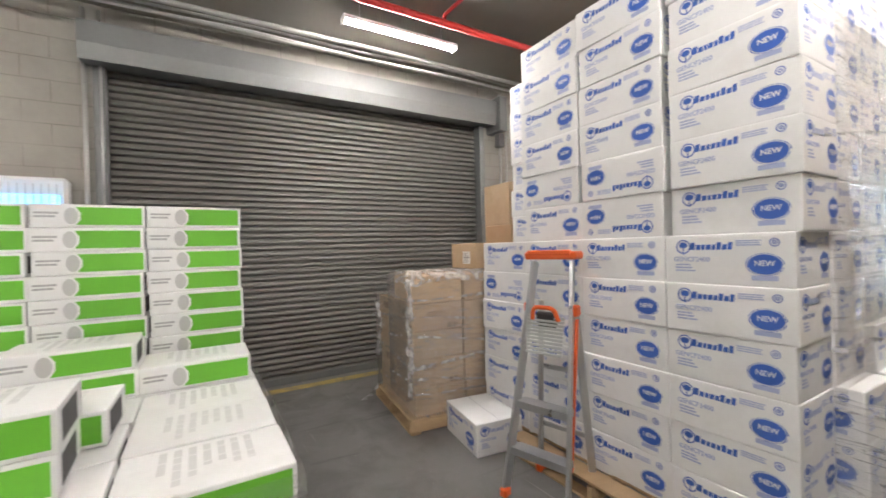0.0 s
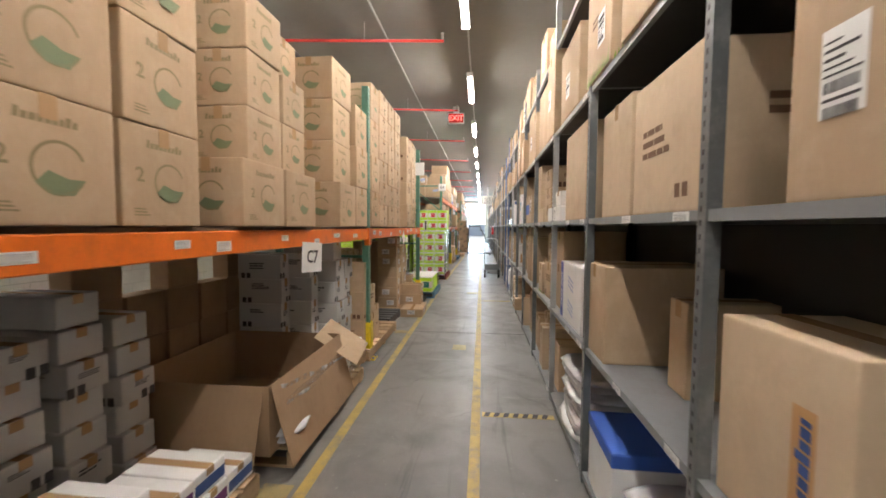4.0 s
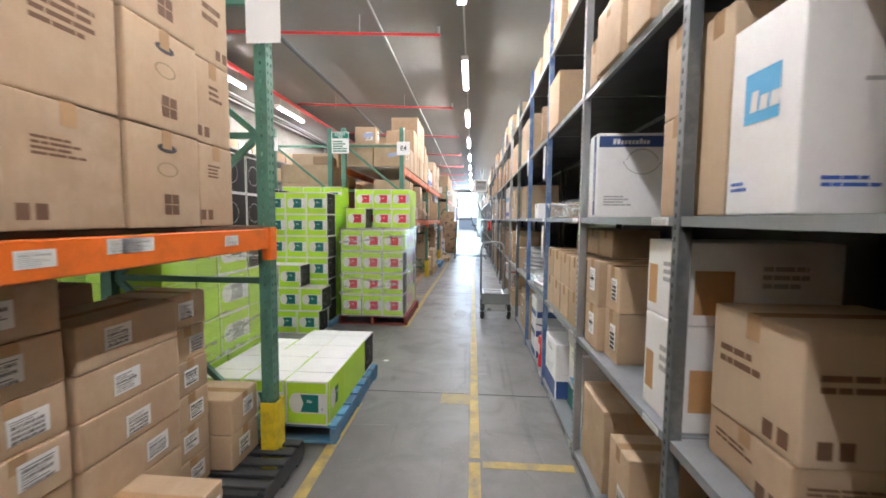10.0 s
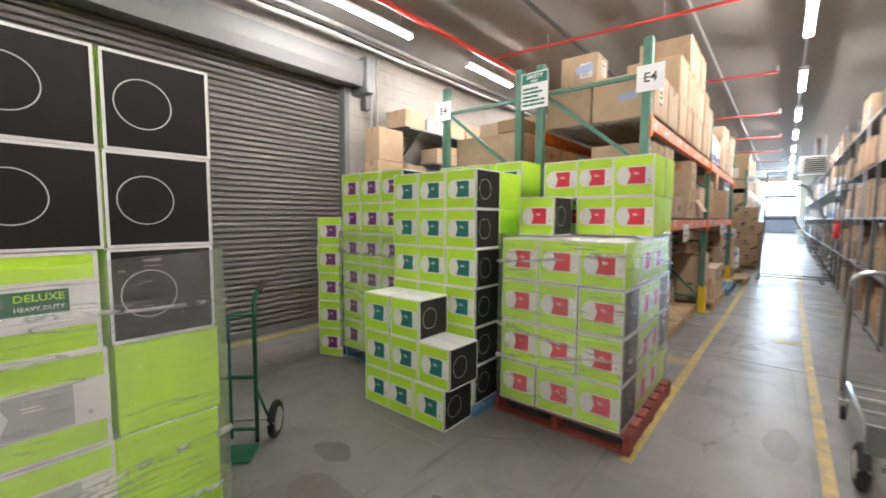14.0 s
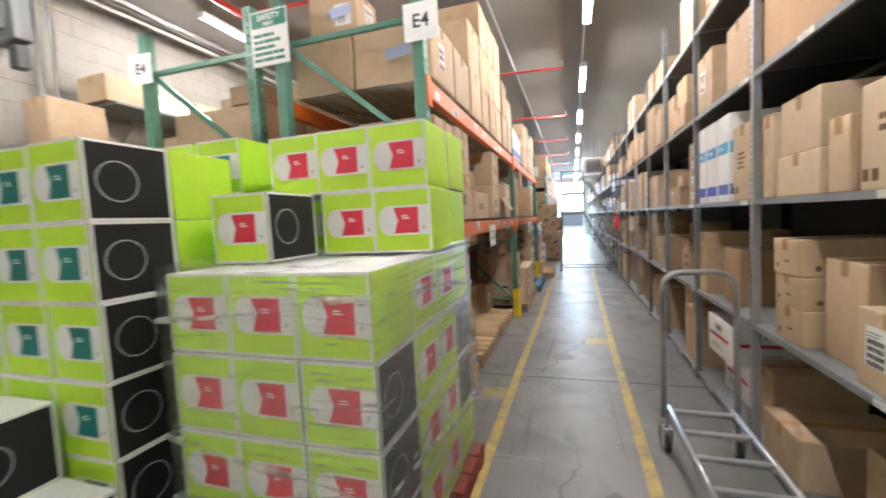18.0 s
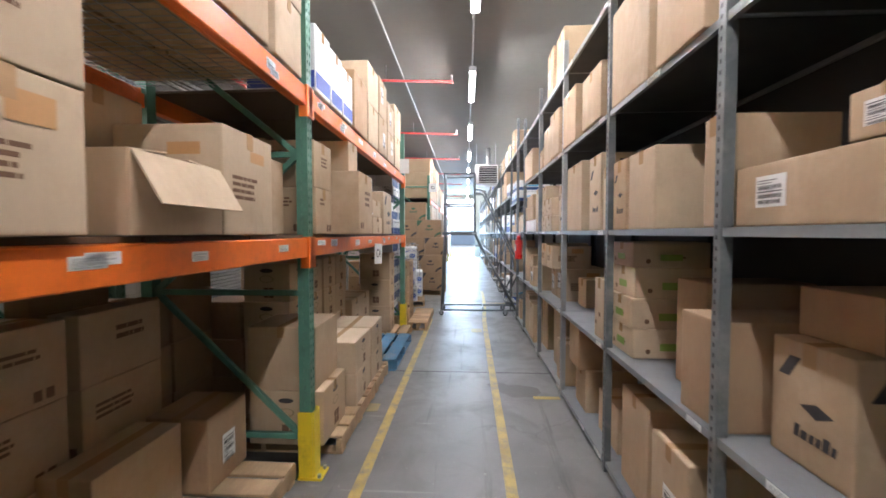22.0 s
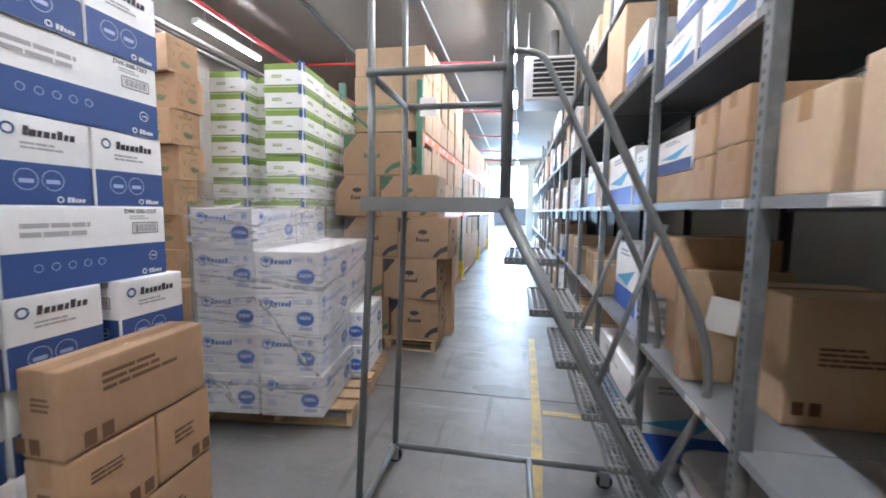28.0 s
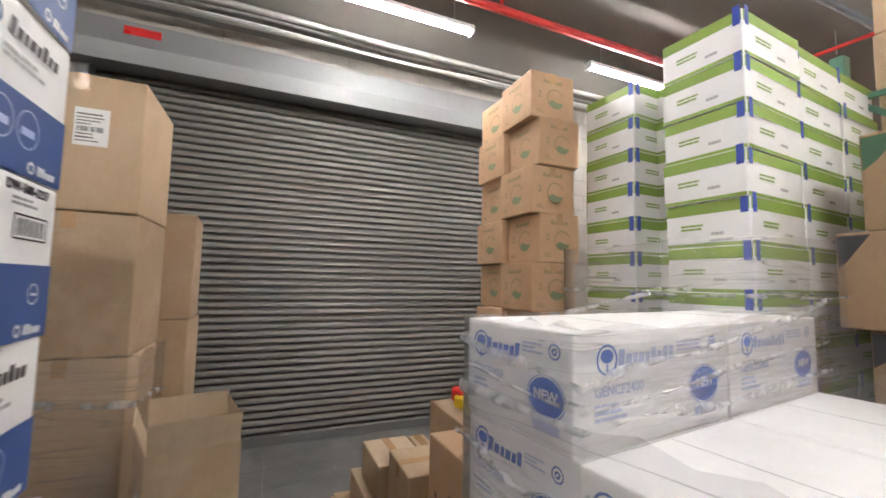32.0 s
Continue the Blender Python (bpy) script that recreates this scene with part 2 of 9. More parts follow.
def block_joints(m):
    """Faint mortar joints of 0.4 x 0.2 m blocks under the paint."""
    nt = m.node_tree
    n, ln = nt.nodes, nt.links.new
    b = n["Principled BSDF"]
    tc = n.new("ShaderNodeTexCoord")
    sep = n.new("ShaderNodeSeparateXYZ")
    com = n.new("ShaderNodeCombineXYZ")
    geo = n.new("ShaderNodeNewGeometry")
    ln(geo.outputs["Position"], sep.inputs[0])
    ln(sep.outputs["Y"], com.inputs["X"])
    ln(sep.outputs["Z"], com.inputs["Y"])
    br = n.new("ShaderNodeTexBrick")
    br.inputs["Scale"].default_value = 1.0
    br.inputs["Brick Width"].default_value, br.inputs["Row Height"].default_value = 0.4, 0.2
    br.inputs["Mortar Size"].default_value, br.inputs["Mortar Smooth"].default_value = 0.006, 0.6
    ln(com.outputs[0], br.inputs[0])
    nz = n.new("ShaderNodeTexNoise")
    nz.inputs["Scale"].default_value, nz.inputs["Detail"].default_value = 2.3, 4
    ln(geo.outputs["Position"], nz.inputs[0])
    mr = n.new("ShaderNodeMapRange")
    mr.inputs[1].default_value, mr.inputs[2].default_value, mr.inputs[3].default_value, mr.inputs[4].default_value = 0.35, 0.65, 0.1, 0.75
    ln(nz.outputs[0], mr.inputs[0])
    mu = n.new("ShaderNodeMath")
    mu.operation = "MULTIPLY"
    ln(br.outputs["Fac"], mu.inputs[0])
    ln(mr.outputs[0], mu.inputs[1])
    mx = n.new("ShaderNodeMixRGB")
    mx.inputs[2].default_value = (0.13, 0.12, 0.10, 1)
    ln(mu.outputs[0], mx.inputs[0])
    ln(b.inputs["Base Color"].links[0].from_socket, mx.inputs[1])
    ln(mx.outputs[0], b.inputs["Base Color"])
    bp = n.new("ShaderNodeBump")
    bp.invert = True
    bp.inputs["Strength"].default_value, bp.inputs["Distance"].default_value = 0.5, 0.006
    ln(br.outputs["Fac"], bp.inputs["Height"])
    if b.inputs["Normal"].links:
        ln(b.inputs["Normal"].links[0].from_socket, bp.inputs["Normal"])
    ln(bp.outputs[0], b.inputs["Normal"])


block_joints(BLOCK)
WALL_PAINT = mat("grey_wall_paint", (0.50, 0.52, 0.49), 0.7, 0, 1.2, 0.10, 0.15, 25, dirt=(0.34, 0.34, 0.32), dirt_amount=0.35, dirt_scale=1.0)
# off-white darkened in colour: stands for tubes throwing little light upward
DIMMED_CEILING_PAINT = mat("dimmed_ceiling_paint", (0.225, 0.213, 0.194), 0.75, 0, 0.6, 0.08, 0.1, 14, dirt=(0.25, 0.238, 0.222), dirt_amount=0.3, dirt_scale=0.5)
PIPE_RED = mat("red_sprinkler_pipe", (0.50, 0.035, 0.03), 0.35, 0.1, 6, 0.1)
PIPE_DARK = mat("dark_conduit", (0.08, 0.08, 0.08), 0.5, 0.3, 6, 0.15)
CONDUIT = mat("zinc_conduit", (0.48, 0.48, 0.47), 0.4, 0.6, 6, 0.1)
WHITE_METAL = mat("white_enamel", (0.72, 0.73, 0.73), 0.4, 0.0, 4, 0.05)
YELLOW_LINE = mat("yellow_floor_paint", (0.46, 0.335, 0.095), 0.5, 0, 7, 0.3, 0.1, 60, dirt=(0.20, 0.19, 0.165), dirt_amount=1.0, dirt_scale=9)
FADED_YELLOW = mat("faded_yellow_stencil", (0.34, 0.27, 0.12), 0.55, 0, 7, 0.3, 0.1, 60, dirt=(0.19, 0.185, 0.17), dirt_amount=1.0, dirt_scale=14)
RED_ENAMEL = mat("red_enamel", (0.55, 0.02, 0.02), 0.3, 0, 6, 0.08)
SIGN_GREEN = mat("green_sign_print", (0.01, 0.16, 0.10), 0.5, 0, 6, 0.05)
BAG_PLASTIC = mat("milky_plastic_bag", (0.62, 0.62, 0.63), 0.25, 0, 9, 0.1, 0.4, 25)


def concrete_floor():
    """Old sealed concrete: mottled, with darker worn patches, tyre scuffs, pale scrapes, specks and hair cracks."""
    m = bpy.data.materials.new("sealed_concrete")
    m.use_nodes = True
    nt = m.node_tree
    n, ln = nt.nodes, nt.links.new
    b = n["Principled BSDF"]
    tc = n.new("ShaderNodeTexCoord")

    def field(scale, detail, lo, hi, stretch=(1, 1, 1), turn=0.0, dist=0.0, rough=0.6):
        mp = n.new("ShaderNodeMapping")
        mp.inputs["Scale"].default_value = stretch
        mp.inputs["Rotation"].default_value = (0, 0, turn)
        ln(tc.outputs["Object"], mp.inputs[0])
        t = n.new("ShaderNodeTexNoise")
        t.inputs["Scale"].default_value, t.inputs["Detail"].default_value = scale, detail
        t.inputs["Distortion"].default_value, t.inputs["Roughness"].default_value = dist, rough
        ln(mp.outputs[0], t.inputs[0])
        r = n.new("ShaderNodeMapRange")
        r.inputs[1].default_value, r.inputs[2].default_value = lo, hi
        ln(t.outputs[0], r.inputs[0])
        return r.outputs[0]

    def over(base, colour, fac, amount):
        k = n.new("ShaderNodeMath")
        k.operation = "MULTIPLY"
        k.inputs[1].default_value = amount
        ln(fac, k.inputs[0])
        x = n.new("ShaderNodeMix")
        x.data_type = "RGBA"
        ln(k.outputs[0], x.inputs[0])
        if base is None:
            x.inputs[6].default_value = (0.205, 0.202, 0.196, 1)
        else:
            ln(base, x.inputs[6])
        x.inputs[7].default_value = (*colour, 1)
        return x.outputs[2]

    patches = field(0.55, 7, 0.42, 0.66)
    blotch = field(2.6, 8, 0.45, 0.72, dist=0.6)
    scuff = field(1.6, 5, 0.60, 0.70, (6, 0.35, 1), 0.12, 0.4)
    scrape = field(2.2, 4, 0.66, 0.72, (0.4, 7, 1), 0.5, 0.8)
    speck = field(34, 2, 0.70, 0.76)
    pale = field(1.1, 6, 0.58, 0.75, (1, 0.5, 1), 0.3, 0.5)
    grain = field(60, 3, 0.3, 0.7)
    cell = n.new("ShaderNodeTexVoronoi")
    cell.feature = "DISTANCE_TO_EDGE"
    cell.inputs["Scale"].default_value = 0.33
    warp = n.new("ShaderNodeTexNoise")
    warp.inputs["Scale"].default_value, warp.inputs["Detail"].default_value = 1.8, 6
    ln(tc.outputs["Object"], warp.inputs[0])
    wa = n.new("ShaderNodeVectorMath")
    wa.operation = "MULTIPLY_ADD"
    wa.inputs[1].default_value = (0.7, 0.7, 0)
    ln(warp.outputs["Color"], wa.inputs[0])
    ln(tc.outputs["Object"], wa.inputs[2])
    ln(wa.outputs[0], cell.inputs[0])
    cr = n.new("ShaderNodeMapRange")
    cr.inputs[1].default_value, cr.inputs[2].default_value = 0.0, 0.004
    cr.inputs[3].default_value, cr.inputs[4].default_value = 1.0, 0.0
    ln(cell.outputs["Distance"], cr.inputs[0])
    brk = field(0.9, 3, 0.5, 0.62)
    crack = n.new("ShaderNodeMath")
    crack.operation = "MULTIPLY"
    ln(cr.outputs[0], crack.inputs[0])
    ln(brk, crack.inputs[1])
    c = over(None, (0.115, 0.112, 0.106), patches, 0.7)
    c = over(c, (0.27, 0.265, 0.25), pale, 0.55)
    c = over(c, (0.115, 0.112, 0.105), blotch, 0.5)
    c = over(c, (0.05, 0.05, 0.05), scuff, 0.5)
    c = over(c, (0.38, 0.37, 0.35), scrape, 0.5)
    c = over(c, (0.42, 0.41, 0.38), speck, 0.55)
    c = over(c, (0.15, 0.15, 0.14), grain, 0.18)
    c = over(c, (0.03, 0.03, 0.03), crack.outputs[0], 0.5)
    ln(c, b.inputs["Base Color"])
    rr = n.new("ShaderNodeMapRange")
    rr.inputs[3].default_value, rr.inputs[4].default_value = 0.40, 0.58
    ln(blotch, rr.inputs[0])
    ln(rr.outputs[0], b.inputs["Roughness"])
    bp = n.new("ShaderNodeBump")
    bp.inputs["Strength"].default_value, bp.inputs["Distance"].default_value = 0.25, 0.003
    ln(blotch, bp.inputs["Height"])
    ln(bp.outputs[0], b.inputs["Normal"])
    return m


FLOOR = concrete_floor()
CORNER_GREEN = mat("bottle_green_ink", (0.06, 0.13, 0.075), 0.6, 0, 8, 0.1)
FAINT_INK = mat("faint_grey_ink", (0.69, 0.69, 0.69), 0.5, 0, 8, 0.04)
ECO_INK = mat("faded_brown_green_ink", (0.27, 0.22, 0.115), 0.7, 0, 8, 0.12)
ECO_GREEN = mat("faded_green_ink", (0.19, 0.235, 0.13), 0.7, 0, 8, 0.12)
FAR_WALL = mat("sunlit_pale_wall", (0.62, 0.70, 0.78), 0.8, 0, 2, 0.05)


def emitter(name, color, strength):
    m = bpy.data.materials.new(name)
    m.use_nodes = True
    b = m.node_tree.nodes["Principled BSDF"]
    b.inputs["Base Color"].default_value = (0.8, 0.8, 0.8, 1)
    b.inputs["Emission Color"].default_value = (*color, 1)
    b.inputs["Emission Strength"].default_value = strength
    return m


TUBE = emitter("lit_tube", (1.0, 0.928, 0.865), TUBE_GLOW)
EXIT_RED = emitter("lit_exit_letters", (1.0, 0.03, 0.03), 2.2)
SCREEN_BLUE = emitter("lit_blue_tube", (0.05, 0.45, 1.0), 3.0)
DAYLIGHT = emitter("outdoor_brightness", (0.88, 0.95, 1.0), 5.0)


def film_material():
    """Stretch film: mostly clear, with creased glossy streaks."""
    m = bpy.data.materials.new("stretch_film")
    m.use_nodes = True
    nt = m.node_tree
    n, ln = nt.nodes, nt.links.new
    b = n["Principled BSDF"]
    b.inputs["Base Color"].default_value = (0.95, 0.955, 0.96, 1)
    b.inputs["Roughness"].default_value = 0.09
    tr = n.new("ShaderNodeBsdfTransparent")
    mx = n.new("ShaderNodeMixShader")
    tc = n.new("ShaderNodeTexCoord")
    mp = n.new("ShaderNodeMapping")
    mp.inputs["Scale"].default_value = (0.55, 0.55, 8.0)
    mp.inputs["Rotation"].default_value = (0.35, 0.3, 0)
    nz = n.new("ShaderNodeTexNoise")
    nz.inputs["Scale"].default_value, nz.inputs["Detail"].default_value, nz.inputs["Distortion"].default_value = 2.0, 2.5, 0.5
    ln(tc.outputs["Object"], mp.inputs[0])
    ln(mp.outputs[0], nz.inputs[0])
    # sharp creases where the noise crosses its middle, over a thin milky veil
    sb = n.new("ShaderNodeMath")
    sb.operation = "SUBTRACT"
    sb.inputs[1].default_value = 0.5
    ab = n.new("ShaderNodeMath")
    ab.operation = "ABSOLUTE"
    ln(nz.outputs[0], sb.inputs[0])
    ln(sb.outputs[0], ab.inputs[0])
    cs = n.new("ShaderNodeMapRange")
    cs.inputs[1].default_value, cs.inputs[2].default_value = 0.0, 0.03
    cs.inputs[3].default_value, cs.inputs[4].default_value = 0.30, 0.0
    ln(ab.outputs[0], cs.inputs[0])
    veil = n.new("ShaderNodeTexNoise")
    veil.inputs["Scale"].default_value, veil.inputs["Detail"].default_value = 2.4, 3.0
    ln(tc.outputs["Object"], veil.inputs[0])
    vr = n.new("ShaderNodeMapRange")
    vr.inputs[1].default_value, vr.inputs[2].default_value = 0.40, 0.72
    vr.inputs[3].default_value, vr.inputs[4].default_value = 0.07, 0.22
    ln(veil.outputs[0], vr.inputs[0])
    first = n.new("ShaderNodeMath")
    first.operation = "MAXIMUM"
    ln(cs.outputs[0], first.inputs[0])
    ln(vr.outputs[0], first.inputs[1])
    # fans of fine tight wrinkles, gathered in patches
    mp2 = n.new("ShaderNodeMapping")
    mp2.inputs["Scale"].default_value = (1.6, 1.6, 30.0)
    mp2.inputs["Rotation"].default_value = (-0.3, 0.25, 0.2)
    fine = n.new("ShaderNodeTexNoise")
    fine.inputs["Scale"].default_value, fine.inputs["Detail"].default_value, fine.inputs["Distortion"].default_value = 2.0, 2.0, 0.4
    ln(tc.outputs["Object"], mp2.inputs[0])
    ln(mp2.outputs[0], fine.inputs[0])
    fr = n.new("ShaderNodeMapRange")
    fr.inputs[1].default_value, fr.inputs[2].default_value = 0.56, 0.68
    fr.inputs[3].default_value, fr.inputs[4].default_value = 0.0, 0.38
    ln(fine.outputs[0], fr.inputs[0])
    where = n.new("ShaderNodeTexNoise")
    where.inputs["Scale"].default_value, where.inputs["Detail"].default_value = 3.1, 1.0
    ln(tc.outputs["Object"], where.inputs[0])
    wr = n.new("ShaderNodeMapRange")
    wr.inputs[1].default_value, wr.inputs[2].default_value = 0.50, 0.62
    ln(where.outputs[0], wr.inputs[0])
    fan = n.new("ShaderNodeMath")
    fan.operation = "MULTIPLY"
    ln(fr.outputs[0], fan.inputs[0])
    ln(wr.outputs[0], fan.inputs[1])
    rg = n.new("ShaderNodeMath")
    rg.operation = "MAXIMUM"
    ln(first.outputs[0], rg.inputs[0])
    ln(fan.outputs[0], rg.inputs[1])
    both = n.new("ShaderNodeMath")
    both.operation = "ADD"
    ln(nz.outputs[0], both.inputs[0])
    ln(fan.outputs[0], both.inputs[1])
    bp = n.new("ShaderNodeBump")
    bp.inputs["Strength"].default_value, bp.inputs["Distance"].default_value = 0.5, 0.03
    ln(both.outputs[0], bp.inputs["Height"])
    ln(bp.outputs[0], b.inputs["Normal"])
    ln(rg.outputs[0], mx.inputs[0])
    ln(tr.outputs[0], mx.inputs[1])
    # the milk scatters light onward as well as back
    tl = n.new("ShaderNodeBsdfTranslucent")
    tl.inputs["Color"].default_value = (0.95, 0.955, 0.96, 1)
    milk = n.new("ShaderNodeMixShader")
    milk.inputs[0].default_value = 0.5
    ln(b.outputs[0], milk.inputs[1])
    ln(tl.outputs[0], milk.inputs[2])
    ln(milk.outputs[0], mx.inputs[2])
    # clear gloss over the whole sheet, strongest at a slant
    lw = n.new("ShaderNodeLayerWeight")
    lw.inputs["Blend"].default_value = 0.5
    ln(bp.outputs[0], lw.inputs["Normal"])
    pw = n.new("ShaderNodeMath")
    pw.operation = "POWER"
    pw.inputs[1].default_value = 2.6
    ln(lw.outputs["Facing"], pw.inputs[0])
    fz = n.new("ShaderNodeMapRange")
    fz.inputs[3].default_value, fz.inputs[4].default_value = 0.065, 0.7
    ln(pw.outputs[0], fz.inputs[0])
    gl = n.new("ShaderNodeBsdfGlossy")
    gl.inputs["Roughness"].default_value = 0.13
    wrinkle = n.new("ShaderNodeMath")
    wrinkle.operation = "MULTIPLY_ADD"
    wrinkle.inputs[1].default_value = 0.7
    ln(fine.outputs[0], wrinkle.inputs[0])
    ln(both.outputs[0], wrinkle.inputs[2])
    bg = n.new("ShaderNodeBump")
    bg.inputs["Strength"].default_value, bg.inputs["Distance"].default_value = 0.9, 0.05
    ln(wrinkle.outputs[0], bg.inputs["Height"])
    ln(bg.outputs[0], gl.inputs["Normal"])
    top = n.new("ShaderNodeMixShader")
    ln(fz.outputs[0], top.inputs[0])
    ln(mx.outputs[0], top.inputs[1])
    ln(gl.outputs[0], top.inputs[2])
    ln(top.outputs[0], n["Material Output"].inputs[0])
    return m


FILM = film_material()


def fold_material():
    """Stretch film gathered into a rope: several layers, so whitish and glossy."""
    m = bpy.data.materials.new("gathered_film")
    m.use_nodes = True
    nt = m.node_tree
    n, ln = nt.nodes, nt.links.new
    b = n["Principled BSDF"]
    b.inputs["Base Color"].default_value = (0.86, 0.85, 0.83, 1)
    b.inputs["Roughness"].default_value = 0.15
    tr = n.new("ShaderNodeBsdfTransparent")
    mx = n.new("ShaderNodeMixShader")
    tc = n.new("ShaderNodeTexCoord")
    nz = n.new("ShaderNodeTexNoise")
    nz.inputs["Scale"].default_value, nz.inputs["Detail"].default_value = 14.0, 4.0
    ln(tc.outputs["Object"], nz.inputs[0])
    mr = n.new("ShaderNodeMapRange")
    mr.inputs[1].default_value, mr.inputs[2].default_value = 0.38, 0.64
    mr.inputs[3].default_value, mr.inputs[4].default_value = 0.05, 0.6
    ln(nz.outputs[0], mr.inputs[0])
    bp = n.new("ShaderNodeBump")
    bp.inputs["Strength"].default_value, bp.inputs["Distance"].default_value = 0.6, 0.02
    ln(nz.outputs[0], bp.inputs["Height"])
    ln(bp.outputs[0], b.inputs["Normal"])
    ln(mr.outputs[0], mx.inputs[0])
    ln(tr.outputs[0], mx.inputs[1])
    # the milk scatters light onward as well as back
    tl = n.new("ShaderNodeBsdfTranslucent")
    tl.inputs["Color"].default_value = (0.95, 0.955, 0.96, 1)
    milk = n.new("ShaderNodeMixShader")
    milk.inputs[0].default_value = 0.5
    ln(b.outputs[0], milk.inputs[1])
    ln(tl.outputs[0], milk.inputs[2])
    ln(milk.outputs[0], mx.inputs[2])
    ln(mx.outputs[0], n["Material Output"].inputs[0])
    return m


FOLD = fold_material()


# ---- mesh helpers ----
CACHE = {}


def mesh(name, verts, faces, *mats, idx=None, smooth=False):
    me = bpy.data.meshes.new(name)
    me.from_pydata(verts, [], faces)
    for m in mats:
        me.materials.append(m)
    if idx:
        me.polygons.foreach_set("material_index", idx)
    if smooth:
        me.polygons.foreach_set("use_smooth", [True] * len(faces))
    me.update()
    return me


def block_data(sx, sy, sz, c=0.003, at=(0, 0, 0)):
    """A box with chamfered edges, centred on at."""
    hx, hy, hz = sx / 2, sy / 2, sz / 2
    c = min(c, hx * 0.45, hy * 0.45, hz * 0.45)
    v, ids = [], {}
    for i in (-1, 1):
        for j in (-1, 1):
            for k in (-1, 1):
                for a in range(3):
                    p = [i * hx, j * hy, k * hz]
                    for b in range(3):
                        if b != a:
                            p[b] -= (i, j, k)[b] * c
                    ids[i, j, k, a] = len(v)
                    v.append((p[0] + at[0], p[1] + at[1], p[2] + at[2]))
    f = []
    for a in range(3):
        b, d = (a + 1) % 3, (a + 2) % 3
        for s in (-1, 1):
            q = []
            for u, w in ((-1, -1), (1, -1), (1, 1), (-1, 1)):
                e = [0, 0, 0]
                e[a], e[b], e[d] = s, u, w
                q.append(ids[(*e, a)])
            f.append(q if s > 0 else q[::-1])
        for s in (-1, 1):
            for w in (-1, 1):
                e0, e1 = [0, 0, 0], [0, 0, 0]
                e0[a], e0[b], e0[d] = -1, s, w
                e1[a], e1[b], e1[d] = 1, s, w
                q = [ids[(*e0, b)], ids[(*e1, b)], ids[(*e1, d)], ids[(*e0, d)]]
                f.append(q[::-1] if s * w > 0 else q)
    for i in (-1, 1):
        for j in (-1, 1):
            for k in (-1, 1):
                q = [ids[i, j, k, a] for a in range(3)]
                f.append(q if i * j * k > 0 else q[::-1])
    return v, f


def joined(*datas):
    v, f = [], []
    for vv, ff in datas:
        n = len(v)
        v.extend(vv)
        f.extend([[k + n for k in q] for q in ff])
    return v, f


def block(name, sx, sy, sz, material, c=0.003):
    key = ("block", round(sx, 4), round(sy, 4), round(sz, 4), material.name, c)
    if key not in CACHE:
        CACHE[key] = mesh(name, *block_data(sx, sy, sz, c), material)
    return CACHE[key]


def tube_data(points, r, n=10, closed=False, caps=True):
    """A round bar swept along points."""
    pts = [Vector(p) for p in points]
    v, f = [], []
    up = Vector((0, 0, 1))
    m = len(pts)
    for i, p in enumerate(pts):
        a = pts[(i - 1) % m] if (i or closed) else p
        b = pts[(i + 1) % m] if (i < m - 1 or closed) else p
        d = (b - a).normalized()
        s = d.cross(up)
        if s.length < 0.05:
            s = d.cross(Vector((0, 1, 0)))
        s.normalize()
        w = s.cross(d)
        for k in range(n):
            t = 2 * math.pi * k / n
            v.append(tuple(p + (s * math.cos(t) + w * math.sin(t)) * r))
    for i in range(m if closed else m - 1):
        for k in range(n):
            a, b = i * n + k, i * n + (k + 1) % n
            c, d = ((i + 1) % m) * n + (k + 1) % n, ((i + 1) % m) * n + k
            f.append([a, d, c, b])
    if caps and not closed:
        f.append(list(range(n)))
        f.append(list(range((m - 1) * n, m * n))[::-1])
    return v, f


def disc_data(r, h, n=20, axis=2, at=(0, 0, 0)):
    a, b = [0.0] * 3, [0.0] * 3
    a[axis], b[axis] = -h / 2, h / 2
    v, f = [], []
    for s in (a, b):
        for k in range(n):
            t = 2 * math.pi * k / n
            p = list(s)
            p[(axis + 1) % 3] += r * math.cos(t)
            p[(axis + 2) % 3] += r * math.sin(t)
            v.append((p[0] + at[0], p[1] + at[1], p[2] + at[2]))
    for k in range(n):
        f.append([k, (k + 1) % n, n + (k + 1) % n, n + k])
    f.append(list(range(n))[::-1])
    f.append(list(range(n, 2 * n)))
    return v, f


PENDING = {}
PRINTED = ("printed_", "brand_", "recycle_", "maker_", "ring_picture", "towel_picture", "white_edge", "seam", "badge_", "corner_print")


def printing(parent):
    """Lays all ink gathered for one carton, or one panel of it, down as one printed layer."""
    items = PENDING.pop(parent.name, [])
    if not items:
        return
    key = ("printing", tuple((me.name, tuple(round(c, 4) for r in m for c in r)) for me, m in items))
    if key not in CACHE:
        v, f, mats, idx = [], [], [], []
        for me, m in items:
            n = len(v)
            v.extend(tuple(m @ p.co) for p in me.vertices)
            for q in me.polygons:
                f.append([k + n for k in q.vertices])
                a = me.materials[q.material_index]
                if a not in mats:
                    mats.append(a)
                idx.append(mats.index(a))
        CACHE[key] = mesh("printing", v, f, *mats, idx=idx)
    o = new("printing", CACHE[key])
    o["kind"] = "stuff"
    o.parent = parent


def part(name, me, parent, m=None, label=""):
    """One mesh object under a thing or a part; ink waits for printing()."""
    if parent is not None and name.startswith(PRINTED) and name != "printed_letters":
        PENDING.setdefault(parent.name, []).append((me, m if m is not None else Matrix()))
        return None
    o = new(name, me)
    if parent is not None:
        o.parent = parent
    if m is not None:
        o.matrix_basis = m
    if label:
        o["label"] = label
    return o


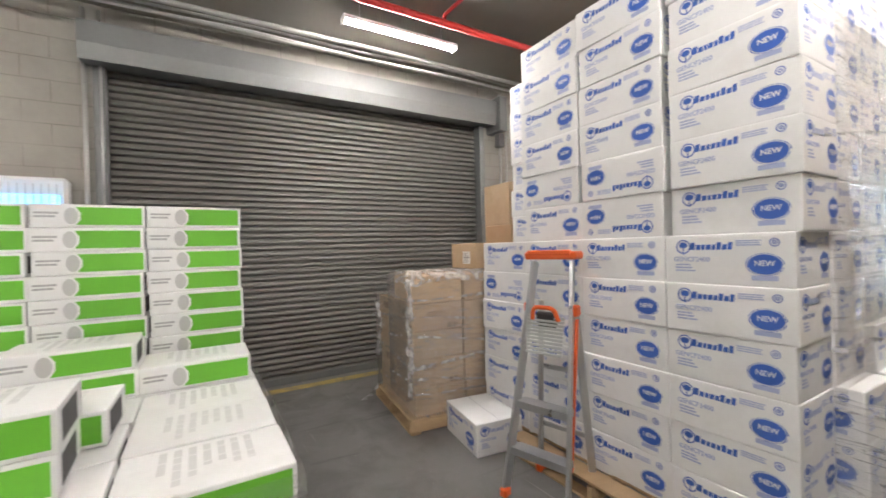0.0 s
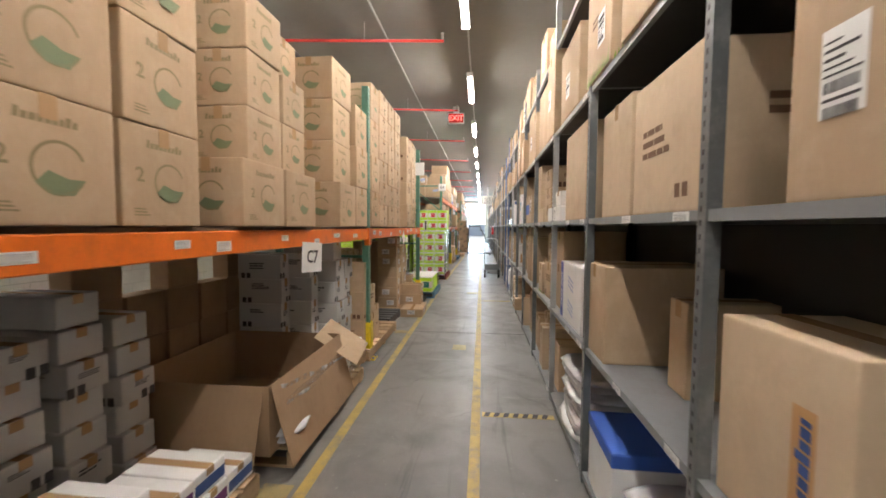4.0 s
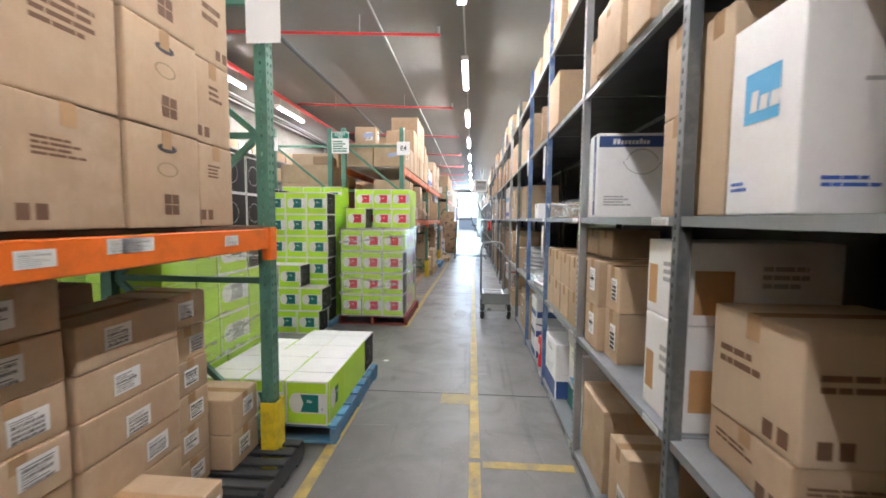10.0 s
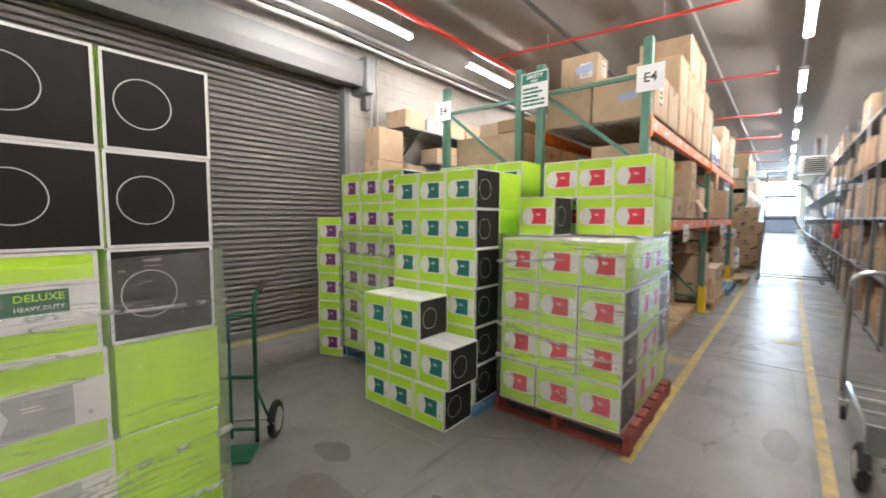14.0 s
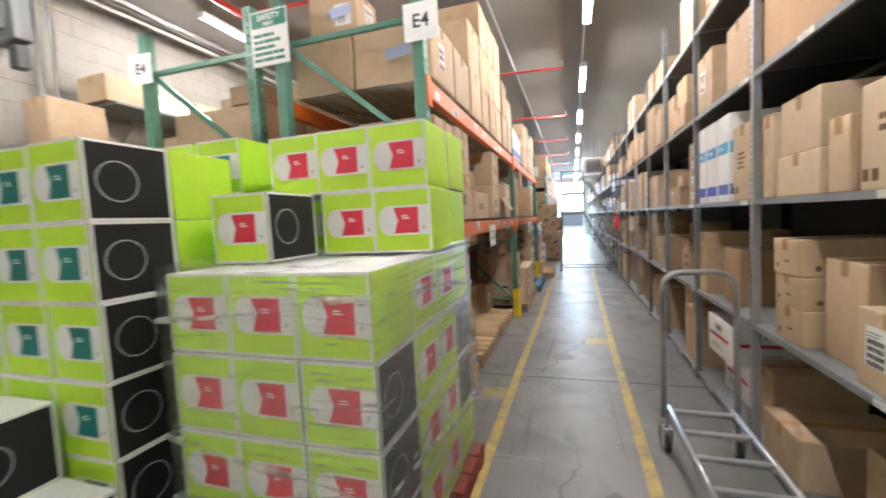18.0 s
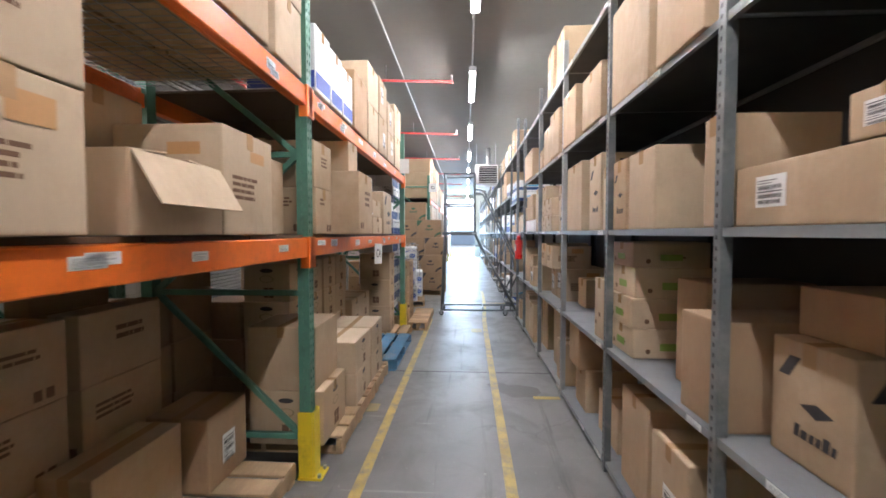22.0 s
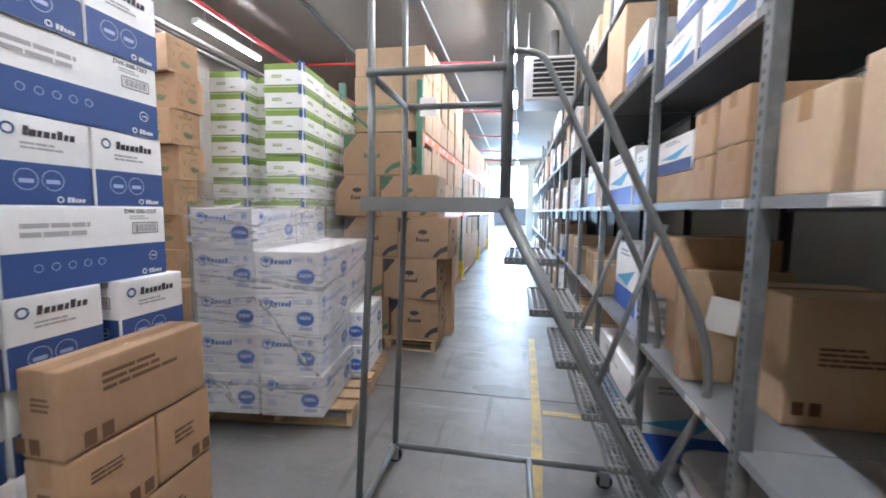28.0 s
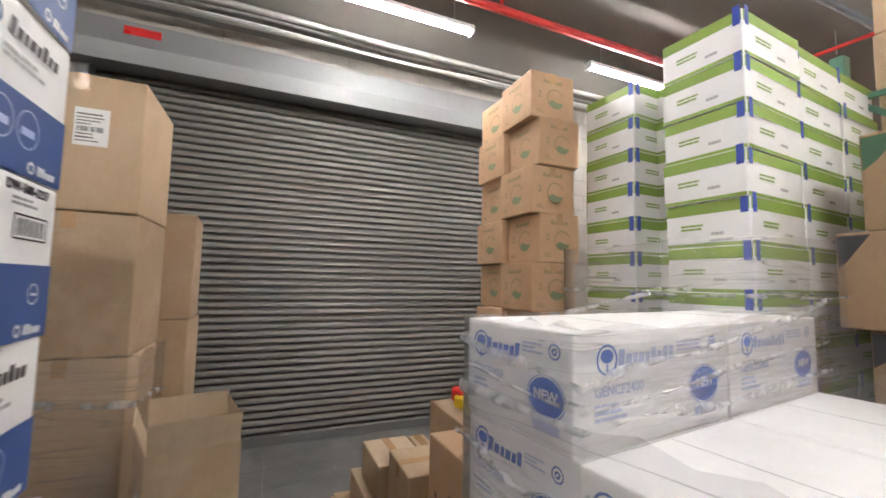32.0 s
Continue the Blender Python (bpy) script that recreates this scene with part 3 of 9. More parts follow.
def thing(name, me, m, label, category, group="", kind=""):
    o = new(name, me)
    o.matrix_basis = m
    return tagged(o, label, category, group, kind)


def bent(points, r=0.12, n=5):
    """A line with its corners rounded."""
    pts = [Vector(p) for p in points]
    out = [pts[0]]
    for a, b, c in zip(pts, pts[1:], pts[2:]):
        k = min(r, (a - b).length * 0.45, (c - b).length * 0.45)
        p, q = b + (a - b).normalized() * k, b + (c - b).normalized() * k
        for i in range(n + 1):
            t = i / n
            out.append(p * (1 - t) ** 2 + b * 2 * t * (1 - t) + q * t * t)
    return out + [pts[-1]]


def letters(body, size):
    """Flat letters as a mesh, in the xy plane, centred."""
    key = ("letters", body, round(size, 4))
    if key not in CACHE:
        c = bpy.data.curves.new("letters", "FONT")
        c.body, c.size, c.align_x, c.align_y, c.extrude, c.resolution_u, c.offset = body, size, "CENTER", "CENTER", 0.0004, 2, size * 0.018
        o = bpy.data.objects.new("letters", c)
        me = bpy.data.meshes.new_from_object(o)
        bpy.data.objects.remove(o)
        CACHE[key] = me
    return CACHE[key]


def letter_mesh(body, size, material):
    key = ("letter_mesh", body, round(size, 4), material.name)
    if key not in CACHE:
        me = letters(body, size).copy()
        me.materials.clear()
        me.materials.append(material)
        CACHE[key] = me
    return CACHE[key]


# ---- the hall ----
DOCK_X, RIGHT_X, END_Y, BACK_Y, CEIL = -5.0, 1.82, 43.5, -7.0, 3.98


def slab(name, x0, x1, y0, y1, z0, z1, material, kind="structure", label="", category=""):
    o = new(name, mesh(name, *block_data(x1 - x0, y1 - y0, z1 - z0, 0.002), material))
    o.location = ((x0 + x1) / 2, (y0 + y1) / 2, (z0 + z1) / 2)
    return tagged(o, label, category, "", kind)


slab("floor", DOCK_X - 0.6, RIGHT_X + 0.3, BACK_Y - 0.3, END_Y + 0.3, -0.3, 0.0, FLOOR, label="grey sealed concrete warehouse floor, scuffed", category="floor")
slab("ground", -40, 40, END_Y + 0.3, 100, -0.35, -0.05, FLOOR, label="sunlit concrete yard outside the dock door", category="ground")
slab("ceiling", DOCK_X - 0.6, RIGHT_X + 0.3, BACK_Y - 0.3, END_Y + 0.3, CEIL, CEIL + 0.3, DIMMED_CEILING_PAINT, label="off-white painted concrete ceiling, darkened for the little light on it", category="ceiling")
slab("wall_right", RIGHT_X, RIGHT_X + 0.25, BACK_Y, END_Y, 0, CEIL, WALL_PAINT, label="pale grey painted wall behind the shelving", category="wall")
slab("wall_back", DOCK_X, RIGHT_X, BACK_Y - 0.25, BACK_Y, 0, CEIL, WALL_PAINT, label="pale grey painted wall", category="wall")
# end wall with the open dock door
slab("wall_end_left", DOCK_X, -1.65, END_Y, END_Y + 0.25, 0, CEIL, WALL_PAINT, label="pale grey wall beside the open dock door", category="wall")
slab("wall_end_right", 0.55, RIGHT_X, END_Y, END_Y + 0.25, 0, CEIL, WALL_PAINT, label="pale grey wall beside the open dock door", category="wall")
slab("wall_end_lintel", -1.65, 0.55, END_Y, END_Y + 0.25, 3.72, CEIL, WALL_PAINT, label="wall above the open dock door", category="wall")
back = new("backdrop", mesh("backdrop", [(-16, 90, -1), (16, 90, -1), (16, 90, 18), (-16, 90, 18)], [[0, 1, 2, 3]], DAYLIGHT))
tagged(back, "bright overexposed daylight outside the dock door", "backdrop", "", "structure")
far_wall = slab("far_building", -9, 9, 72, 74, 0, 1.9, FAR_WALL, label="pale blue building across the yard", category="building")

# dock wall: block piers between the roller doors, and the block course above them
DOORS = [(-0.84, 3.62), (11.2, 15.42), (23.0, 27.3)]
DOOR_TOP = 3.42
PIERS = [(BACK_Y, -0.84), (3.62, 11.2), (15.42, 23.0), (27.3, END_Y)]


def block_wall(name, y0, y1, z0, z1, blocks=True):
    o = slab(name, DOCK_X - 0.25, DOCK_X, y0, y1, z0, z1, BLOCK, label="painted concrete block wall of the dock side", category="wall")
    return o


for k, (y0, y1) in enumerate(PIERS):
    block_wall("wall_dock_%d" % (k + 1), y0, y1, 0, CEIL)
for k, (y0, y1) in enumerate(DOORS):
    block_wall("wall_dock_lintel_%d" % (k + 1), y0, y1, DOOR_TOP + 0.1, CEIL)

# faint yellow walkway lines, each a thin coat on the floor
def line(name, x0, x1, y0, y1, label):
    return slab(name, x0, x1, y0, y1, 0.0, 0.003, YELLOW_LINE, label=label, category="floor marking")


line("floor_line", -0.76, -0.69, 0.5, 11.9, "worn yellow aisle line on the floor")
def bent_line(points, w=0.07):
    """A line painted by eye, wandering a little: one thin coat through (y, x)."""
    v = [(x + q * w / 2, y, z) for y, x in points for z in (0.0005, 0.003) for q in (-1, 1)]
    f = []
    for k in range(len(points) - 1):
        a, b = 4 * k, 4 * k + 4
        f += [[a + 2, a + 3, b + 3, b + 2], [a, b, b + 1, a + 1], [a, a + 2, b + 2, b], [a + 1, b + 1, b + 3, a + 3]]
    e = 4 * len(points) - 4
    f += [[0, 1, 3, 2], [e, e + 2, e + 3, e + 1]]
    o = new("floor_line", mesh("floor_line", v, f, YELLOW_LINE))
    return tagged(o, "worn yellow aisle line on the floor", "floor marking", kind="structure")


bent_line(((14.3, -0.725), (17.0, -0.70), (19.5, -0.662), (21.5, -0.65), (24.1, -0.642)))
line("floor_line", 0.195, 0.265, 0.3, 11.15, "worn yellow aisle line on the floor")
line("floor_line", 0.195, 0.265, 11.2, 14.9, "worn yellow aisle line on the floor")
bent_line(((14.9, 0.23), (18.0, 0.23), (19.5, 0.249), (21.6, 0.264), (24.0, 0.294), (25.6, 0.37), (26.8, 0.385), (27.6, 0.388)))
line("floor_line", 0.28, 0.84, 11.10, 11.17, "worn yellow cross line on the floor")
line("floor_line", 0.60, 0.84, 20.66, 20.72, "worn yellow cross line on the floor")
line("floor_line", 0.42, 0.84, 25.76, 25.83, "worn yellow cross line on the floor")
for k, (y0, y1) in enumerate(DOORS[:2]):
    slab("floor_line", DOCK_X + 0.02, DOCK_X + 0.16, y0, y1, 0.0, 0.003, YELLOW_LINE, label="yellow safety line along the roller door", category="floor marking")
# black and yellow hazard tape across the walkway
hazard = new("hazard_tape", mesh("hazard_tape", *block_data(0.56, 0.07, 0.003, 0.0005), YELLOW_LINE))
hazard.location = (0.56, 6.12, 0.0016)
tagged(hazard, "black and yellow striped hazard tape on the floor", "floor tape")
for k in range(7):
    part("stripe", mesh("stripe", [(-0.02, -0.035, 0), (0.02, -0.035, 0), (0.04, 0.035, 0), (0.0, 0.035, 0)], [[0, 1, 2, 3]], DARK_INK), hazard, pose(-0.25 + k * 0.075, 0, 0.0022))
# worn dabs and old stencils
for x, y, sx, sy in ((-0.05, 4.35, 0.22, 0.3), (-0.88, 5.0, 0.18, 0.22), (0.0, 7.9, 0.16, 0.2), (-0.85, 8.55, 0.2, 0.14), (0.08, 12.05, 0.26, 0.2), (-0.85, 16.6, 0.2, 0.2), (0.1, 18.2, 0.3, 0.25), (-0.86, 20.4, 0.16, 0.16), (0.14, 23.28, 0.16, 0.22)):
    slab("floor_stencil", x - sx / 2, x + sx / 2, y - sy / 2, y + sy / 2, 0.0, 0.0025, FADED_YELLOW, label="faded yellow stencil on the floor", category="floor marking")
# old oil and water stains
STAIN = mat("floor_stain", (0.115, 0.108, 0.10), 0.42, 0, 9, 0.3, 0.1, 50)
for x, y, a, b, q in ((0.50, 20.85, 0.20, 0.16, 1), (0.30, 20.98, 0.10, 0.07, 2), (-0.25, 9.9, 0.14, 0.2, 3), (0.02, 15.2, 0.10, 0.22, 4), (-1.9, 12.9, 0.28, 0.14, 5), (-2.2, 13.2, 0.14, 0.10, 6), (-0.3, 17.6, 0.12, 0.10, 7), (0.1, 26.1, 0.22, 0.12, 8), (-1.2, 13.3, 0.22, 0.05, 9)):
    rr = random.Random(q)
    rim = []
    for k in range(26):
        g = 2 * math.pi * k / 26
        u = 1 + 0.38 * noise.noise(Vector((math.cos(g) * 1.3 + q * 9, math.sin(g) * 1.3, q))) + rr.uniform(-0.07, 0.07)
        rim.append((x + a * u * math.cos(g), y + b * u * math.sin(g), 0.0009))
    st = new("floor_stain", mesh("floor_stain", rim, [list(range(26))], STAIN))
    tagged(st, "dark dried stain on the concrete floor", "floor stain", kind="structure")
# floor joints: thin dark saw cuts
for y in (3.2, 8.6, 12.15, 17.0, 21.35, 26.0, 30.5):
    slab("floor_joint", -4.9, RIGHT_X, y, y + 0.012, 0.0, 0.0015, DARK_INK, label="dark saw-cut joint in the concrete", category="floor joint")


# ---- roller doors ----
def slat_mesh(width):
    """One curved steel slat of a roller door, lying along y, seen from +x."""
    key = ("slat", width)
    if key not in CACHE:
        prof = [(-0.026, 0.0), (0.029, 0.003), (0.034, 0.011), (0.028, 0.034), (0.016, 0.050), (-0.026, 0.055), (-0.026, 0.070)]
        v, f = [], []
        for y in (-width / 2, width / 2):
            v += [(x, y, z) for x, z in prof]
        n = len(prof)
        for k in range(n - 1):
            f.append([k, n + k, n + k + 1, k + 1])
        CACHE[key] = mesh("slat", v, f, DOOR_STEEL)
    return CACHE[key]


def roller_door(index, y0, y1):
    w = y1 - y0
    door = new("door_%d" % index)
    door.location = (DOCK_X - 0.12, (y0 + y1) / 2, 0)
    tagged(door, "closed grey steel roller shutter with many slats", "roller door", "", "structure")
    n = int(DOOR_TOP / 0.07) + 1
    sm = slat_mesh(round(w - 0.06, 3))
    for k in range(n):
        part("slat", sm, door, pose(0, 0, 0.06 + 0.07 * k))
    part("bottom_rail", block("bottom_rail", 0.05, w - 0.08, 0.09, HOOD_STEEL), door, pose(0.01, 0, 0.05))
    for s in (-1, 1):
        part("guide_rail", block("guide_rail", 0.16, 0.09, DOOR_TOP, HOOD_STEEL, 0.006), door, pose(0.08, s * (w / 2 + 0.01), DOOR_TOP / 2), "galvanised guide channel")
    # hood: a bent sheet box over the barrel
    prof = [(0.02, 0.0), (0.36, -0.04), (0.40, 0.10), (0.40, 0.30), (0.02, 0.36)]
    v, f = [], []
    for y in (-w / 2 - 0.12, w / 2 + 0.12):
        v += [(x, y, DOOR_TOP + z - 0.02) for x, z in prof]
    m = len(prof)
    for k in range(m):
        f.append([k, m + k, m + (k + 1) % m, (k + 1) % m])
    f += [list(range(m)), list(range(m, 2 * m))[::-1]]
    part("hood", mesh("hood", v, f, HOOD_STEEL), door, None, "grey sheet steel hood over the shutter barrel")
    part("warning_plate", mesh("warning_plate", *block_data(0.004, 0.26, 0.07, 0.001), RED_ENAMEL), door, pose(0.404, -w / 2 + 0.45, DOOR_TOP + 0.2), "small red warning plate") if index > 1 else None
    part("end_bracket", block("end_bracket", 0.44, 0.14, 0.5, HOOD_STEEL, 0.01), door, pose(0.24, w / 2 + 0.20, DOOR_TOP + 0.10))
    part("chain_box", block("chain_box", 0.12, 0.10, 0.2, PIPE_DARK, 0.01), door, pose(0.32, w / 2 + 0.22, DOOR_TOP - 0.27))
    return door


for k, (y0, y1) in enumerate(DOORS):
    roller_door(k + 1, y0, y1)


# ---- ceiling lights, pipes and conduits ----
def fluorescent(x, y, length, z=3.66, row="strip lights over the aisle"):
    lamp = new("strip_light")
    lamp.location = (x, y + length / 2, z)
    tagged(lamp, "lit white fluorescent strip light under the ceiling", "ceiling light", row)
    part("housing", block("housing", 0.095, length, 0.035, WHITE_METAL, 0.008), lamp, pose(0, 0, 0.036))
    part("tube", mesh("tube", *tube_data([(0, -length / 2 + 0.03, 0), (0, length / 2 - 0.03, 0)], 0.016, 8), TUBE), lamp, None, "lit white tube")
    for s in (-1, 1):
        part("end_cap", block("end_cap", 0.09, 0.02, 0.05, WHITE_METAL), lamp, pose(0, s * (length / 2 - 0.01), 0.01))
        part("hanger", block("hanger", 0.006, 0.006, CEIL - z - 0.07, CONDUIT, 0.001), lamp, pose(0, s * length * 0.36, (CEIL - z - 0.07) / 2 + 0.07))
    return lamp


first = fluorescent(0.06, AISLE_LIGHTS[0], 1.28)
for y in AISLE_LIGHTS[1:]:
    copy_thing(first, pose(0.06, y + 0.64, 3.66))
dock_lamp = fluorescent(-3.62, DOCK_LIGHTS[0], 1.22, 3.66, "strip lights along the dock")
for y in DOCK_LIGHTS[1:]:
    copy_thing(dock_lamp, pose(-3.62, y + 0.61, 3.66))


def pipe(name, points, r, material, label, category="pipe", rounded=0.08):
    o = new(name, mesh(name, *tube_data(bent(points, rounded) if len(points) > 2 else points, r, 10), material, smooth=True))
    return tagged(o, label, category, "", "structure")


pipe("sprinkler_main", [(-3.38, -6.8, 3.76), (-3.38, 43.0, 3.76)], 0.035, PIPE_RED, "red painted sprinkler main under the ceiling")
for y in (-3.9, -0.95, 2.05, 4.95, 7.95, 10.9, 13.72, 16.95, 19.8, 22.95, 26.1, 29.2, 32.3, 35.4, 38.5, 41.5):
    b = pipe("sprinkler_branch", [(-3.38, y, 3.76), (-3.38, y, 3.84), (-3.3, y, 3.84), (-0.22, y, 3.72)], 0.018, PIPE_RED, "thin red sprinkler branch pipe", rounded=0.03)
    part("sprinkler_head", mesh("sprinkler_head", *joined(tube_data([(-0.24, y, 3.72), (-0.24, y, 3.80)], 0.016, 8), disc_data(0.022, 0.006, 12, 2, (-0.24, y, 3.81))), CONDUIT), b)
    for hx in (-2.6, -1.2):
        part("pipe_hanger", mesh("pipe_hanger", *tube_data([(hx, y, 3.75), (hx, y, CEIL)], 0.005, 6), CONDUIT), b)
pipe("ceiling_conduit", [(-1.0, -6.8, 3.94), (-1.0, 43.0, 3.94)], 0.012, CONDUIT, "zinc conduit along the ceiling")
pipe("ceiling_conduit", [(0.06, -6.8, 3.95), (0.06, 43.0, 3.95)], 0.012, CONDUIT, "zinc conduit above the strip lights")
pipe("gas_pipe", [(-2.35, -6.8, 3.88), (-2.35, 43.0, 3.88)], 0.03, PIPE_DARK, "dark iron pipe under the ceiling")
for k, (x, z, r) in enumerate(((-4.72, 3.90, 0.02), (-4.60, 3.93, 0.014), (-4.42, 3.88, 0.025), (-4.55, 3.84, 0.012))):
    pts = [(x + 0.02 * math.sin(i * 1.7 + k), -6.8 + i * 1.2, z - 0.03 * (i % 2) * (k % 2)) for i in range(42)]
    pipe("wall_conduit", pts, r, CONDUIT if k != 3 else WHITE_METAL, "cable conduit running above the dock doors", rounded=0.3)
for y in (-0.95, 3.95, 10.85, 15.85, 22.6, 27.7):
    pipe("wall_riser", [(-4.93, y, 0.9), (-4.93, y, 3.9)], 0.017, CONDUIT, "vertical zinc conduit on the block wall")
    pipe("wall_riser", [(-4.93, y + 0.12, 1.5), (-4.93, y + 0.12, 3.9)], 0.012, CONDUIT, "vertical zinc conduit on the block wall")


# ---- pallet racks ----
RACK_X, RACK_DEPTH = -0.98, 1.07


def column_mesh(height, width=0.076, depth=0.07):
    """A rack column: front face pierced by two rows of slots, folded sides, hollow behind."""
    key = ("column", height)
    if key in CACHE:
        return CACHE[key]
    v, f = [], []

    def quad(a, b, c, d):
        n = len(v)
        v.extend((a, b, c, d))
        f.append([n, n + 1, n + 2, n + 3])

    hw = width / 2
    ys = [-hw, -0.024, -0.012, 0.012, 0.024, hw]
    zs, z = [0.0], 0.05
    while z < height - 0.04:
        zs += [z, z + 0.022]
        z += 0.0508
    zs.append(height)
    for i in range(len(zs) - 1):
        hole_row = i % 2 == 1
        for j in range(5):
            if hole_row and j in (1, 3):
                continue
            quad((0, ys[j], zs[i]), (0, ys[j + 1], zs[i]), (0, ys[j + 1], zs[i + 1]), (0, ys[j], zs[i + 1]))
    for s in (-1, 1):
        xs = [0, -0.028, -0.040, -depth]
        for i in range(len(zs) - 1):
            for j in range(3):
                if i % 2 == 1 and j == 1 and s < 0:
                    continue
                q = [(xs[j], s * hw, zs[i]), (xs[j + 1], s * hw, zs[i]), (xs[j + 1], s * hw, zs[i + 1]), (xs[j], s * hw, zs[i + 1])]
                quad(*q)
    quad((-depth, -hw, 0), (-depth, hw, 0), (-depth, hw, height), (-depth, -hw, height))
    quad((0, -hw, height), (0, hw, height), (-depth, hw, height), (-depth, -hw, height))
    CACHE[key] = mesh("column", v, f, RACK_GREEN)
    return CACHE[key]


def upright_frame(x, y, height, guard=True, depth=RACK_DEPTH, flip=False, label="green perforated steel upright frame of a pallet rack"):
    fr = new("rack_upright")
    fr.matrix_basis = pose(x, y, 0, 0, 0, 180 if flip else 0)
    tagged(fr, label, "rack upright", "pallet rack uprights")
    cm = column_mesh(height)
    part("column", cm, fr, pose(0, 0, 0))
    part("column", cm, fr, pose(-depth, 0, 0, 0, 0, 180))
    part("base_plate", block("base_plate", 0.13, 0.13, 0.01, RACK_GREEN), fr, pose(-0.035, 0, 0.005))
    part("base_plate", block("base_plate", 0.13, 0.13, 0.01, RACK_GREEN), fr, pose(-depth + 0.035, 0, 0.005))
    zs = [0.25, 1.15, 2.0, 2.75] if height > 2.6 else [0.25, 1.2, 2.0]
    for k, z in enumerate(zs):
        part("brace", mesh("brace", *block_data(depth - 0.14, 0.03, 0.035, 0.002), RACK_GREEN), fr, pose(-depth / 2, 0, z))
        if k + 1 < len(zs):
            a, b = Vector((-0.07, 0, zs[k])), Vector((-depth + 0.07, 0, zs[k + 1]))
            if k % 2:
                a.x, b.x = b.x, a.x
            d = b - a
            part("brace", mesh("brace", *block_data(d.length, 0.03, 0.035, 0.002), RACK_GREEN), fr, Matrix.Translation((a + b) / 2) @ pose(0, 0, 0, 0, -math.degrees(math.atan2(d.z, d.x)), 0))
    if guard:
        g = part("column_guard", mesh("column_guard", *joined(block_data(0.012, 0.10, 0.42, 0.003, (0.02, 0, 0.21)), block_data(0.09, 0.010, 0.42, 0.003, (-0.03, 0.052, 0.21)), block_data(0.09, 0.010, 0.42, 0.003, (-0.03, -0.052, 0.21)), block_data(0.15, 0.14, 0.012, 0.002, (0.0, 0, 0.008))), GUARD_YELLOW), fr, None, "yellow steel column guard")
        for s in (-0.05, 0.05):
            part("bolt", mesh("bolt", *disc_data(0.012, 0.02, 8), STEEL), g, pose(0.055, s, 0.024))
    return fr




def label_sheet(w, h, seed, ink=None):
    """A small printed paper label: plate, with bars of unreadable print."""
    ink = ink or DARK_INK
    key = ("label_sheet", round(w, 3), round(h, 3), seed, ink.name)
    if key not in CACHE:
        r = random.Random(seed)
        bars = []
        z = h * 0.36
        while z > -h * 0.42:
            t = h * r.choice((0.035, 0.035, 0.05, 0.13))
            ww = w * r.uniform(0.35, 0.85)
            if t > h * 0.1:
                x = -w * 0.4
                while x < w * 0.35:
                    b = w * r.uniform(0.012, 0.04)
                    bars.append(block_data(b, 0.0008, t, 0.0001, (x + b / 2, 0, z - t / 2)))
                    x += b + w * r.uniform(0.015, 0.04)
            else:
                bars.append(block_data(ww, 0.0008, t * 0.7, 0.0001, (-w * 0.43 + ww / 2, 0, z - t / 2)))
            z -= t + h * 0.05
        CACHE[key] = mesh("printed_bars", *joined(*bars), ink)
    return CACHE[key]


def sheet_on(parent, m, w, h, seed, name="shipping_label", ink=None, label=""):
    """A paper label with print, facing -y in the frame m."""
    bars = label_sheet(w, h, seed, ink)
    key = ("sheet", round(w, 4), round(h, 4), bars.name)
    if key not in CACHE:
        v, f = block_data(w, 0.0012, h, 0.0002)
        k, nf = len(v), len(f)
        v = v + [(p.co.x, p.co.y - 0.0012, p.co.z) for p in bars.vertices]
        f = f + [[i + k for i in q.vertices] for q in bars.polygons]
        CACHE[key] = mesh(name, v, f, LABEL, ink or DARK_INK, idx=[0] * nf + [1] * (len(f) - nf))
    return part(name, CACHE[key], parent, m, label)


def beam(x, y0, y1, z_top, flip=1, h=0.115, seed=0, labels=True):
    """An orange step beam between two uprights, with its hooks and paper labels."""
    length = y1 - y0 - 0.09
    b = new("rack_beam", mesh("rack_beam", *joined(block_data(0.045, length, h, 0.005), block_data(0.02, length, h - 0.03, 0.003, (-0.03 * flip, 0, -0.015))), BEAM_ORANGE))
    b.location = (x - 0.024 * flip, (y0 + y1) / 2, z_top - h / 2)
    tagged(b, "scuffed orange steel pallet rack beam with paper labels", "rack beam", "pallet rack beams")
    for s in (-1, 1):
        part("end_connector", mesh("end_connector", *joined(block_data(0.012, 0.075, 0.19, 0.003, (0.03 * flip, s * (length / 2 + 0.03), -0.03)), block_data(0.05, 0.008, 0.19, 0.002, (0.006 * flip, s * (length / 2 - 0.003), -0.03))), BEAM_ORANGE), b)
    if labels:
        r = random.Random(seed)
        y = -length / 2 + 0.15
        while y < length / 2 - 0.2:
            w = r.choice((0.09, 0.11, 0.14))
            for _ in range(r.choice((1, 1, 2))):
                sheet_on(b, pose(0.0235 * flip, y, r.uniform(-0.03, 0.03), 0, 0, 90 * flip), w, r.choice((0.035, 0.05)), r.randrange(6), "bin_label", GREY_INK)
                y += w * 0.4
            y += r.uniform(0.2, 0.65)
    return b


